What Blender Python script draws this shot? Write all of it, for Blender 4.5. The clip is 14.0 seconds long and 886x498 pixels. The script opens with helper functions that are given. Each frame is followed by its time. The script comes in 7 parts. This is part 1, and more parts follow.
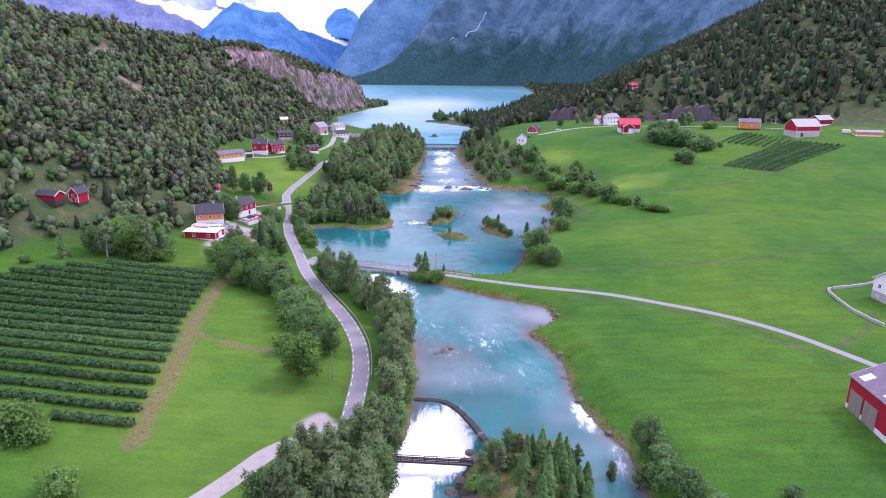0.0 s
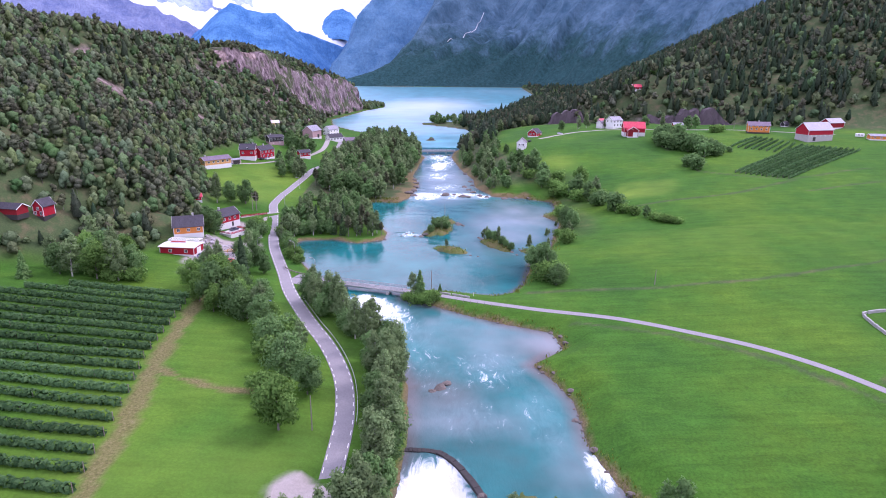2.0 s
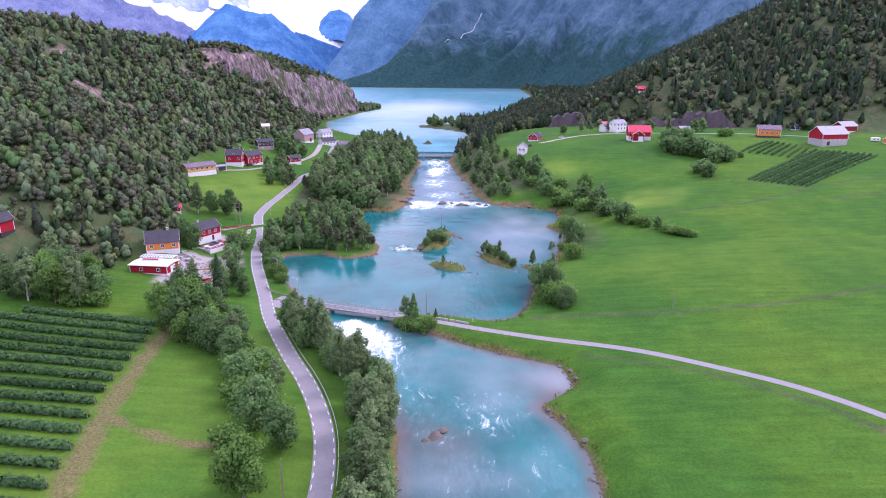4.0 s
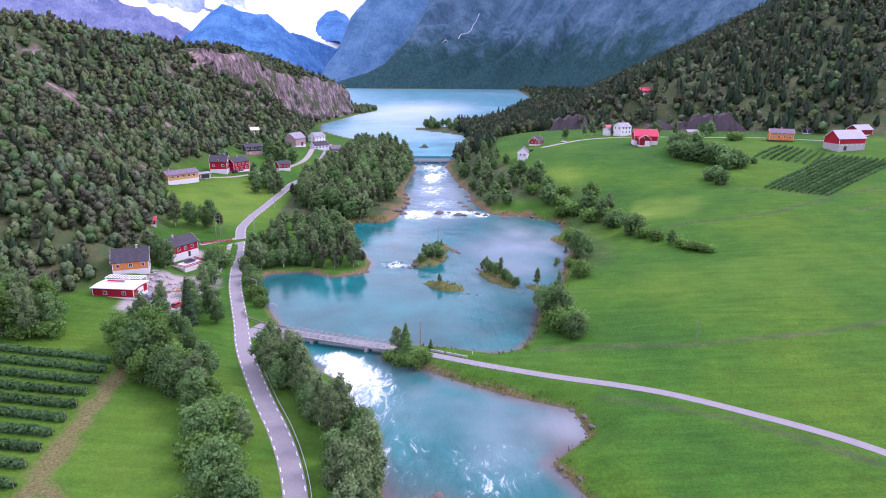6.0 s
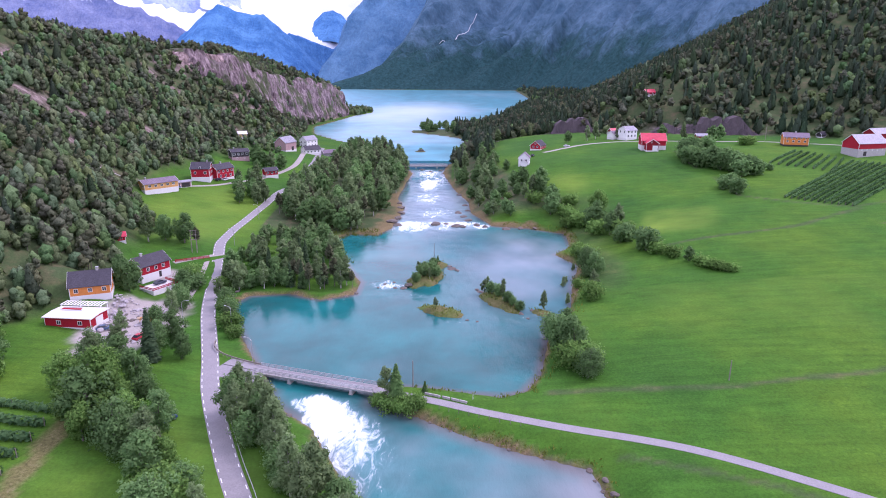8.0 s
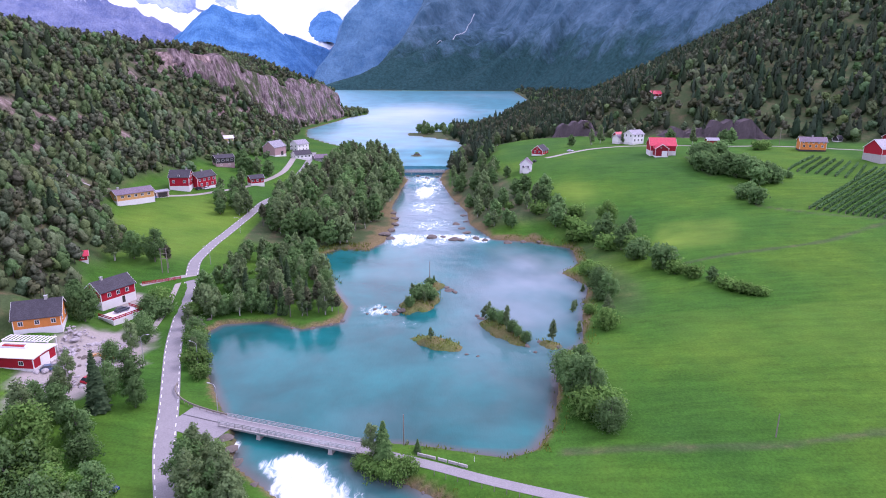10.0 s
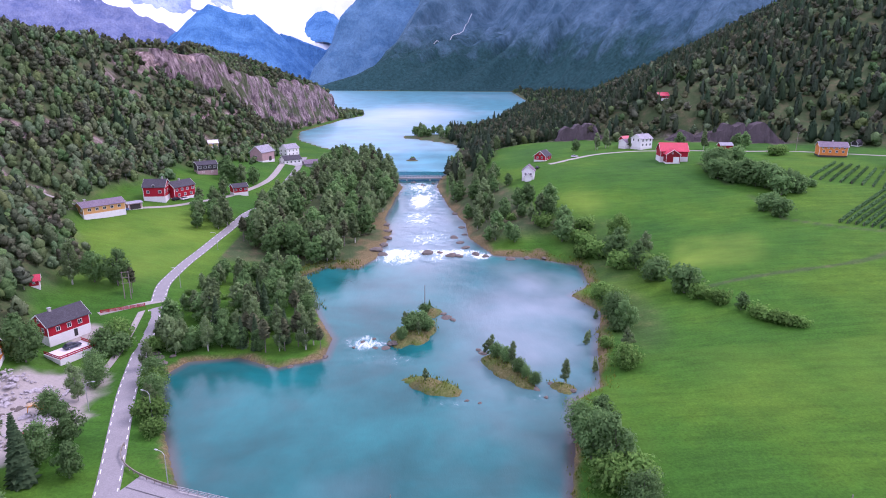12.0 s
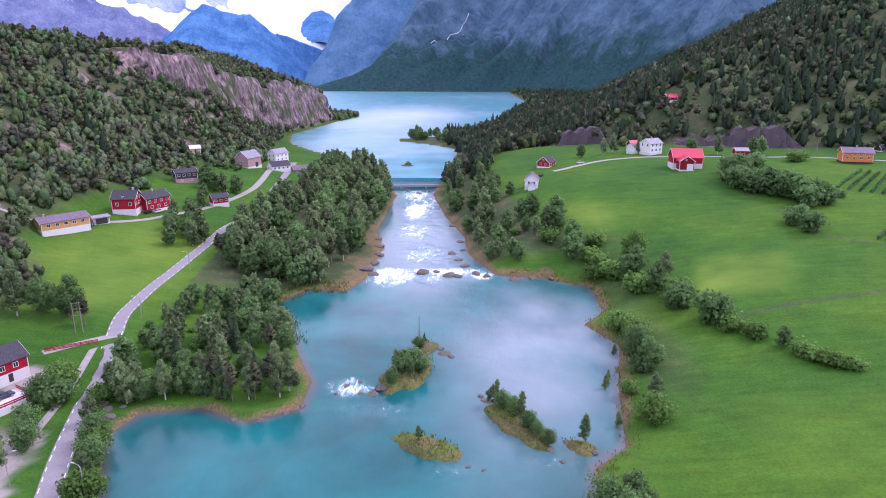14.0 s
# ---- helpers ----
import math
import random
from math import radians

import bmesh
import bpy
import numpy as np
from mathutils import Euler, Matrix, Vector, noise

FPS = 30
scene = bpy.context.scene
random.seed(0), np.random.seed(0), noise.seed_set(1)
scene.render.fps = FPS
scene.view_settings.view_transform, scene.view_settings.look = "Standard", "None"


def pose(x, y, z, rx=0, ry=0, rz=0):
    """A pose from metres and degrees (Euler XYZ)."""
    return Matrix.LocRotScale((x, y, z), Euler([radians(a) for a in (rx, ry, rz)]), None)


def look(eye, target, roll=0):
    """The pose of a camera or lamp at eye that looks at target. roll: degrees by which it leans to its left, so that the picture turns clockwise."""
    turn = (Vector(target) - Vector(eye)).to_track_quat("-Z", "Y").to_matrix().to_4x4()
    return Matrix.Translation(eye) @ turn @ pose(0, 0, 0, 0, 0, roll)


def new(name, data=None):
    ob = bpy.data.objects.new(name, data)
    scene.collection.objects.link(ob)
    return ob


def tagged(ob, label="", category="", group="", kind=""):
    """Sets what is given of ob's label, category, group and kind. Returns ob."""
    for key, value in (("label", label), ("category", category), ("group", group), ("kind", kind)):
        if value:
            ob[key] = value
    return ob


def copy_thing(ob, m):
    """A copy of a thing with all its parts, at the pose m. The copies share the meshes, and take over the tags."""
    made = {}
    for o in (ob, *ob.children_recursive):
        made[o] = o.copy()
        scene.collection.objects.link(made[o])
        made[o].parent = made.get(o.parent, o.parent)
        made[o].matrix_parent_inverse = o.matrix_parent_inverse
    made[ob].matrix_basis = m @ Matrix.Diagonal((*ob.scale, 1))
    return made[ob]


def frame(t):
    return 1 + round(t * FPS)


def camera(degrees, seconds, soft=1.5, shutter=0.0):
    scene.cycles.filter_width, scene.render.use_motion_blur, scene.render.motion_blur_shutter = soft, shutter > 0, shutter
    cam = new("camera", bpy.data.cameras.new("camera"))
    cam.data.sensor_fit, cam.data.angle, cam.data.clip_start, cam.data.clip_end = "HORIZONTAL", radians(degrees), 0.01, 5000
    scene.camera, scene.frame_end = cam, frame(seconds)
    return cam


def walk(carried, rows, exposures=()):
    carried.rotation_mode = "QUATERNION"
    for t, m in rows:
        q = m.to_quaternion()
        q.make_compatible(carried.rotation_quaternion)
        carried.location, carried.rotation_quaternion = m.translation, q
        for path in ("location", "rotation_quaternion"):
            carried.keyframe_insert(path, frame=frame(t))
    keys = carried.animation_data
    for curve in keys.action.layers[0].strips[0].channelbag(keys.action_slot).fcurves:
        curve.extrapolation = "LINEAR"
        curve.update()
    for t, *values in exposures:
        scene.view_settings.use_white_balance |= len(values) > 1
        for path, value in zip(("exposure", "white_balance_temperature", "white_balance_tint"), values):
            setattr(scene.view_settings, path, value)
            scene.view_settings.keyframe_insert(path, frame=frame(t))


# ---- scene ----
cam = camera(70.0, 14.0, 1.0)
PATH = [
    (0.0, pose(-0.03, 12.30, 74.26, 73.749, 0, 1.647) @ pose(0, 0, 0, 0, 0, 0.496)),
    (0.5, pose(-0.03, 17.19, 74.32, 73.772, 0, 1.601) @ pose(0, 0, 0, 0, 0, 0.489)),
    (1.0, pose(-0.03, 22.13, 74.37, 73.795, 0, 1.554) @ pose(0, 0, 0, 0, 0, 0.482)),
    (1.5, pose(-0.02, 27.14, 74.42, 73.817, 0, 1.507) @ pose(0, 0, 0, 0, 0, 0.475)),
    (2.0, pose(-0.02, 32.20, 74.47, 73.839, 0, 1.460) @ pose(0, 0, 0, 0, 0, 0.468)),
    (2.5, pose(-0.02, 37.33, 74.53, 73.859, 0, 1.411) @ pose(0, 0, 0, 0, 0, 0.461)),
    (3.0, pose(-0.02, 42.51, 74.58, 73.879, 0, 1.363) @ pose(0, 0, 0, 0, 0, 0.455)),
    (3.5, pose(-0.01, 47.75, 74.63, 73.897, 0, 1.313) @ pose(0, 0, 0, 0, 0, 0.448)),
    (4.0, pose(-0.01, 53.05, 74.68, 73.915, 0, 1.263) @ pose(0, 0, 0, 0, 0, 0.441)),
    (4.5, pose(-0.01, 58.41, 74.74, 73.933, 0, 1.213) @ pose(0, 0, 0, 0, 0, 0.434)),
    (5.0, pose(-0.01, 63.83, 74.79, 73.949, 0, 1.162) @ pose(0, 0, 0, 0, 0, 0.427)),
    (5.5, pose(-0.01, 69.31, 74.84, 73.965, 0, 1.110) @ pose(0, 0, 0, 0, 0, 0.420)),
    (6.0, pose(-0.00, 74.85, 74.89, 73.979, 0, 1.058) @ pose(0, 0, 0, 0, 0, 0.414)),
    (6.5, pose(-0.00, 80.44, 74.95, 73.993, 0, 1.005) @ pose(0, 0, 0, 0, 0, 0.407)),
    (7.0, pose(0.00, 86.10, 75.00, 74.007, 0, 0.951) @ pose(0, 0, 0, 0, 0, 0.400)),
    (7.5, pose(0.00, 91.81, 75.05, 74.019, 0, 0.897) @ pose(0, 0, 0, 0, 0, 0.393)),
    (8.0, pose(0.00, 97.59, 75.11, 74.031, 0, 0.843) @ pose(0, 0, 0, 0, 0, 0.386)),
    (8.5, pose(0.01, 103.42, 75.16, 74.041, 0, 0.788) @ pose(0, 0, 0, 0, 0, 0.379)),
    (9.0, pose(0.01, 109.31, 75.21, 74.051, 0, 0.732) @ pose(0, 0, 0, 0, 0, 0.373)),
    (9.5, pose(0.01, 115.26, 75.26, 74.060, 0, 0.676) @ pose(0, 0, 0, 0, 0, 0.366)),
    (10.0, pose(0.01, 121.27, 75.32, 74.069, 0, 0.619) @ pose(0, 0, 0, 0, 0, 0.359)),
    (10.5, pose(0.01, 127.34, 75.37, 74.076, 0, 0.561) @ pose(0, 0, 0, 0, 0, 0.352)),
    (11.0, pose(0.01, 133.47, 75.42, 74.083, 0, 0.503) @ pose(0, 0, 0, 0, 0, 0.345)),
    (11.5, pose(0.01, 139.65, 75.47, 74.089, 0, 0.445) @ pose(0, 0, 0, 0, 0, 0.338)),
    (12.0, pose(0.02, 145.90, 75.53, 74.094, 0, 0.386) @ pose(0, 0, 0, 0, 0, 0.331)),
    (12.5, pose(0.02, 152.20, 75.58, 74.098, 0, 0.326) @ pose(0, 0, 0, 0, 0, 0.325)),
    (13.0, pose(0.02, 158.56, 75.63, 74.102, 0, 0.265) @ pose(0, 0, 0, 0, 0, 0.318)),
    (13.5, pose(0.02, 164.99, 75.68, 74.105, 0, 0.205) @ pose(0, 0, 0, 0, 0, 0.311)),
    (14.0, pose(0.02, 171.47, 75.74, 74.107, 0, 0.143) @ pose(0, 0, 0, 0, 0, 0.304)),
]
walk(cam, PATH, [(0, 0.53, 5800, 43), (14, 0.38, 5800, 43)])

# ---- light ----
SUN_AZ, SUN_EL = radians(70), radians(48)      # azimuth from +y towards +x
world = bpy.data.worlds.new("sky")
scene.world = world
world.use_nodes = True
wn, wl = world.node_tree.nodes, world.node_tree.links
wn.clear()
sky = wn.new("ShaderNodeTexSky")
sky.sky_type, sky.sun_disc = "NISHITA", False
sky.sun_elevation, sky.sun_rotation = SUN_EL, SUN_AZ
sky.altitude, sky.air_density, sky.dust_density = 100, 1.0, 2.5
bg = wn.new("ShaderNodeBackground")
bg.inputs[1].default_value = 0.15
cloud = wn.new("ShaderNodeMix")
cloud.data_type = "RGBA"
cloud.inputs[0].default_value = 0.62
cloud.inputs[7].default_value = (10.5, 10.8, 11.6, 1)      # thin even cloud
wl.new(sky.outputs[0], cloud.inputs[6])
wl.new(cloud.outputs[2], bg.inputs[0])
wo = wn.new("ShaderNodeOutputWorld")
wl.new(bg.outputs[0], wo.inputs[0])
sun_data = bpy.data.lights.new("sun", "SUN")
sun_data.energy, sun_data.angle, sun_data.color = 1.35, radians(16), (1.0, 0.95, 0.88)
sun = new("sun", sun_data)
sun_dir = Vector((math.sin(SUN_AZ) * math.cos(SUN_EL), math.cos(SUN_AZ) * math.cos(SUN_EL), math.sin(SUN_EL)))
sun.matrix_world = look(sun_dir * 900, (0, 0, 0))


# ---- materials ----
def mat(name):
    m = bpy.data.materials.new(name)
    m.use_nodes = True
    m.node_tree.nodes.clear()
    return m, m.node_tree.nodes, m.node_tree.links


def node(nodes, kind, **values):
    n = nodes.new(kind)
    for key, v in values.items():
        n.inputs[int(key[1:]) if key[1:].isdigit() else key].default_value = v
    return n


def ramp(nodes, stops):
    n = nodes.new("ShaderNodeValToRGB")
    while len(n.color_ramp.elements) < len(stops):
        n.color_ramp.elements.new(0.5)
    for e, (p, c) in zip(n.color_ramp.elements, stops):
        e.position, e.color = p, (*c, 1) if len(c) == 3 else c
    return n


def noise_tex(nodes, links, scale, detail=6, rough=0.6, coord=None, dims="3D"):
    n = nodes.new("ShaderNodeTexNoise")
    n.inputs["Scale"].default_value, n.inputs["Detail"].default_value, n.inputs["Roughness"].default_value = scale, detail, rough
    if coord:
        links.new(coord, n.inputs["Vector"])
    return n


def mix(nodes, links, fac, a, b, kind="MIX"):
    n = nodes.new("ShaderNodeMix")
    n.data_type, n.blend_type = "RGBA", kind
    for i, v in ((0, fac), (6, a), (7, b)):
        if isinstance(v, (int, float)):
            n.inputs[i].default_value = v
        elif isinstance(v, tuple):
            n.inputs[i].default_value = (*v, 1)
        else:
            links.new(v, n.inputs[i])
    return n.outputs[2]


def finish(nodes, links, colour, rough=0.9, height=None, bump=0.3, dist=0.1, spec=0.3, metal=0.0):
    b = nodes.new("ShaderNodeBsdfPrincipled")
    for key, v in (("Base Color", colour), ("Roughness", rough)):
        if isinstance(v, (int, float)):
            b.inputs[key].default_value = v
        elif isinstance(v, tuple):
            b.inputs[key].default_value = (*v, 1)
        else:
            links.new(v, b.inputs[key])
    b.inputs["Specular IOR Level"].default_value = spec
    b.inputs["Metallic"].default_value = metal
    if height is not None:
        bp = nodes.new("ShaderNodeBump")
        bp.inputs["Strength"].default_value, bp.inputs["Distance"].default_value = bump, dist
        links.new(height, bp.inputs["Height"])
        links.new(bp.outputs[0], b.inputs["Normal"])
    o = nodes.new("ShaderNodeOutputMaterial")
    links.new(b.outputs[0], o.inputs[0])
    return b


def simple(name, c1, c2, scale=2.0, rough=0.8, bump=0.3, dist=0.02, spec=0.3, metal=0.0, stretch=None):
    """A surface of two near tones at two scales, with fine relief."""
    m, n, l = mat(name)
    tc = n.new("ShaderNodeTexCoord")
    co = tc.outputs["Object"]
    if stretch:
        mp = n.new("ShaderNodeMapping")
        mp.inputs["Scale"].default_value = stretch
        l.new(co, mp.inputs[0])
        co = mp.outputs[0]
    a = noise_tex(n, l, scale, 5, 0.6, co)
    f = noise_tex(n, l, scale * 9, 3, 0.6, co)
    c = mix(n, l, a.outputs[0], c1, c2)
    c = mix(n, l, 0.35, c, f.outputs[0], "OVERLAY")
    finish(n, l, c, rough, f.outputs[0], bump, dist, spec, metal)
    return m


def leaf_material(name, dark, light, trans=0.5):
    m, n, l = mat(name)
    g = n.new("ShaderNodeNewGeometry")
    oi = n.new("ShaderNodeObjectInfo")
    c = mix(n, l, g.outputs["Random Per Island"], dark, light)
    hs = n.new("ShaderNodeHueSaturation")
    mr = node(n, "ShaderNodeMapRange", **{"i3": 0.75, "i4": 1.25})
    l.new(oi.outputs["Random"], mr.inputs[0])
    tone = n.new("ShaderNodeAttribute")      # red: brightness, green: hue, one value for each tree of a wood
    tone.attribute_name = "tone"
    ts = n.new("ShaderNodeSeparateColor")
    l.new(tone.outputs["Color"], ts.inputs[0])
    tv = node(n, "ShaderNodeMapRange", **{"i3": 0.68, "i4": 1.32})
    l.new(ts.outputs[0], tv.inputs[0])
    both = n.new("ShaderNodeMath")
    both.operation = "MULTIPLY"
    l.new(mr.outputs[0], both.inputs[0])
    l.new(tv.outputs[0], both.inputs[1])
    th = node(n, "ShaderNodeMapRange", **{"i3": 0.468, "i4": 0.538})
    l.new(ts.outputs[1], th.inputs[0])
    l.new(th.outputs[0], hs.inputs["Hue"])
    l.new(both.outputs[0], hs.inputs["Value"])
    l.new(c, hs.inputs["Color"])
    d = node(n, "ShaderNodeBsdfDiffuse")
    t = node(n, "ShaderNodeBsdfTranslucent")
    l.new(hs.outputs[0], d.inputs[0])
    l.new(hs.outputs[0], t.inputs[0])
    ms = node(n, "ShaderNodeMixShader", i0=trans)
    l.new(d.outputs[0], ms.inputs[1])
    l.new(t.outputs[0], ms.inputs[2])
    o = n.new("ShaderNodeOutputMaterial")
    l.new(ms.outputs[0], o.inputs[0])
    return m


def hill_foliage(name, dark, light):
    """Crowns of the hillside woods: two tones of leaf in small clusters, each tree with its own shade."""
    m, n, l = mat(name)
    tc = n.new("ShaderNodeTexCoord")
    fine = noise_tex(n, l, 1.9, 5, 0.75, tc.outputs["Object"])
    spread = node(n, "ShaderNodeMapRange", **{"i1": 0.36, "i2": 0.64})
    l.new(fine.outputs[0], spread.inputs[0])
    c = mix(n, l, spread.outputs[0], dark, light)
    tone = n.new("ShaderNodeAttribute")      # red: brightness, green: hue, one value for each tree
    tone.attribute_name = "tone"
    ts = n.new("ShaderNodeSeparateColor")
    l.new(tone.outputs["Color"], ts.inputs[0])
    hs = n.new("ShaderNodeHueSaturation")
    for i, key, lo, hi in ((0, "Value", 0.82, 1.18), (1, "Hue", 0.462, 0.53), (2, "Saturation", 0.75, 1.1)):
        mr = node(n, "ShaderNodeMapRange", **{"i3": lo, "i4": hi})
        l.new(ts.outputs[i], mr.inputs[0])
        l.new(mr.outputs[0], hs.inputs[key])
    l.new(c, hs.inputs["Color"])
    bp = node(n, "ShaderNodeBump", Strength=0.7, Distance=0.4)
    l.new(fine.outputs[0], bp.inputs["Height"])
    d, t = node(n, "ShaderNodeBsdfDiffuse"), node(n, "ShaderNodeBsdfTranslucent")
    for q in (d, t):
        l.new(hs.outputs[0], q.inputs[0])
        l.new(bp.outputs[0], q.inputs["Normal"])
    ms = node(n, "ShaderNodeMixShader", i0=0.45)
    l.new(d.outputs[0], ms.inputs[1])
    l.new(t.outputs[0], ms.inputs[2])
    o = n.new("ShaderNodeOutputMaterial")
    l.new(ms.outputs[0], o.inputs[0])
    return m


M = {}
M["leaf_birch"] = leaf_material("birch_leaves", (0.165, 0.25, 0.11), (0.255, 0.35, 0.155))
M["leaf_alder"] = leaf_material("alder_leaves", (0.125, 0.235, 0.085), (0.20, 0.33, 0.12))
M["leaf_bush"] = leaf_material("bush_leaves", (0.12, 0.24, 0.06), (0.22, 0.37, 0.095))
M["needles"] = leaf_material("spruce_needles", (0.05, 0.092, 0.045), (0.092, 0.148, 0.07), 0.25)
M["pine_needles"] = leaf_material("pine_needles", (0.085, 0.105, 0.06), (0.165, 0.18, 0.095), 0.25)
M["young_needles"] = leaf_material("young_spruce_needles", (0.07, 0.15, 0.045), (0.15, 0.26, 0.085), 0.3)
M["orchard_leaf"] = leaf_material("orchard_leaves", (0.065, 0.145, 0.06), (0.14, 0.25, 0.10))
M["hill_birch"] = hill_foliage("hillside_birch_leaves", (0.125, 0.205, 0.085), (0.26, 0.36, 0.165))
M["hill_alder"] = hill_foliage("hillside_alder_leaves", (0.095, 0.18, 0.07), (0.215, 0.32, 0.135))
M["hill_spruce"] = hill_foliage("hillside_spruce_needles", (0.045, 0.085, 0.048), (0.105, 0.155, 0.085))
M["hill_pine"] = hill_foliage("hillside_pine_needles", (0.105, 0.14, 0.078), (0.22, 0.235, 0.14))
M["reed"] = leaf_material("reed_blades", (0.08, 0.12, 0.02), (0.22, 0.26, 0.05))
M["birch_bark"] = simple("birch_bark", (0.34, 0.32, 0.29), (0.60, 0.58, 0.54), 3, 0.85, 0.4)
M["bark"] = simple("grey_bark", (0.10, 0.085, 0.07), (0.26, 0.24, 0.21), 3, 0.9, 0.5)
M["rock"] = simple("rock", (0.065, 0.058, 0.052), (0.21, 0.18, 0.155), 0.7, 0.85, 0.8, 0.1)
M["asphalt"] = simple("asphalt", (0.22, 0.21, 0.22), (0.30, 0.285, 0.29), 0.4, 0.85, 0.3, 0.01)
M["gravel"] = simple("gravel", (0.24, 0.22, 0.20), (0.42, 0.39, 0.36), 0.6, 0.95, 0.6, 0.03)
M["white_paint"] = simple("white_paint", (0.72, 0.72, 0.72), (0.82, 0.82, 0.81), 1.5, 0.6, 0.1)
M["concrete"] = simple("concrete", (0.30, 0.29, 0.28), (0.46, 0.45, 0.43), 0.8, 0.9, 0.3)
M["wood_grey"] = simple("weathered_wood", (0.15, 0.13, 0.11), (0.30, 0.27, 0.23), 2, 0.85, 0.4, 0.01, stretch=(1, 1, 0.2))
M["steel"] = simple("galvanised_steel", (0.42, 0.43, 0.44), (0.55, 0.56, 0.57), 3, 0.45, 0.1, 0.005, 0.5, 0.6)


def ground_material():
    m, n, l = mat("ground_cover")
    tc = n.new("ShaderNodeTexCoord")
    co = tc.outputs["Object"]
    at = n.new("ShaderNodeAttribute")
    at.attribute_name = "cover"
    sep = n.new("ShaderNodeSeparateColor")
    l.new(at.outputs["Color"], sep.inputs[0])
    at2 = n.new("ShaderNodeAttribute")
    at2.attribute_name = "wear"
    sep2 = n.new("ShaderNodeSeparateColor")
    l.new(at2.outputs["Color"], sep2.inputs[0])
    big = noise_tex(n, l, 0.016, 6, 0.62, co)
    mid = noise_tex(n, l, 0.16, 6, 0.65, co)
    fine = noise_tex(n, l, 1.7, 6, 0.75, co)
    mp = n.new("ShaderNodeMapping")
    mp.inputs["Scale"].default_value = (0.06, 0.5, 0.5)
    mp.inputs["Rotation"].default_value = (0, 0, 0.35)
    l.new(co, mp.inputs[0])
    streak = noise_tex(n, l, 1.0, 4, 0.6, mp.outputs[0])
    # meadow
    g = ramp(n, [(0.30, (0.025, 0.094, 0.012)), (0.47, (0.040, 0.124, 0.012)), (0.72, (0.082, 0.165, 0.013))])
    l.new(big.outputs[0], g.inputs[0])
    c = mix(n, l, 0.30, g.outputs[0], mid.outputs[0], "OVERLAY")
    c = mix(n, l, 0.4, c, streak.outputs[0], "OVERLAY")
    c = mix(n, l, 0.8, c, fine.outputs[0], "OVERLAY")
    tuft = noise_tex(n, l, 0.55, 4, 0.75, co)
    tr = node(n, "ShaderNodeMapRange", **{"i1": 0.55, "i2": 0.70, "i3": 0.0, "i4": 0.45})
    l.new(tuft.outputs[0], tr.inputs[0])
    c = mix(n, l, tr.outputs[0], c, (0.03, 0.085, 0.016))
    # paler mown hay
    c = mix(n, l, sep2.outputs[0], c, (0.23, 0.34, 0.045))
    # forest floor: shrubs, moss and heather
    fl = ramp(n, [(0.3, (0.045, 0.075, 0.028)), (0.5, (0.06, 0.09, 0.035)), (0.70, (0.13, 0.11, 0.06))])
    l.new(mid.outputs[0], fl.inputs[0])
    fc = mix(n, l, 0.6, fl.outputs[0], fine.outputs[0], "OVERLAY")
    c = mix(n, l, sep.outputs[0], c, fc)
    # rock
    mpr = n.new("ShaderNodeMapping")
    mpr.inputs["Scale"].default_value = (0.35, 0.35, 0.09)
    l.new(co, mpr.inputs[0])
    crack = noise_tex(n, l, 1.0, 8, 0.7, mpr.outputs[0])
    rk = ramp(n, [(0.34, (0.055, 0.042, 0.04)), (0.5, (0.20, 0.145, 0.135)), (0.66, (0.38, 0.30, 0.29))])
    l.new(crack.outputs[0], rk.inputs[0])
    bigc = noise_tex(n, l, 0.25, 6, 0.7, mpr.outputs[0])
    rk2 = mix(n, l, 0.75, rk.outputs[0], bigc.outputs[0], "OVERLAY")
    c = mix(n, l, sep.outputs[1], c, rk2)
    # bare bank: gravel, dry grass and earth
    bk = ramp(n, [(0.3, (0.06, 0.048, 0.03)), (0.5, (0.16, 0.125, 0.055)), (0.7, (0.26, 0.20, 0.13))])
    l.new(fine.outputs[0], bk.inputs[0])
    c = mix(n, l, sep.outputs[2], c, bk.outputs[0])
    # bed of the river
    c = mix(n, l, sep2.outputs[1], c, (0.10, 0.09, 0.07))
    c = mix(n, l, sep2.outputs[2], c, rampc(n, l, fine, (0.22, 0.20, 0.18), (0.46, 0.42, 0.39)))
    hgt = mix(n, l, 0.5, fine.outputs[0], crack.outputs[0])
    finish(n, l, c, 0.95, hgt, 0.55, 0.35, 0.15)
    return m


def rampc(n, l, tex, a, b):
    return mix(n, l, tex.outputs[0], a, b)


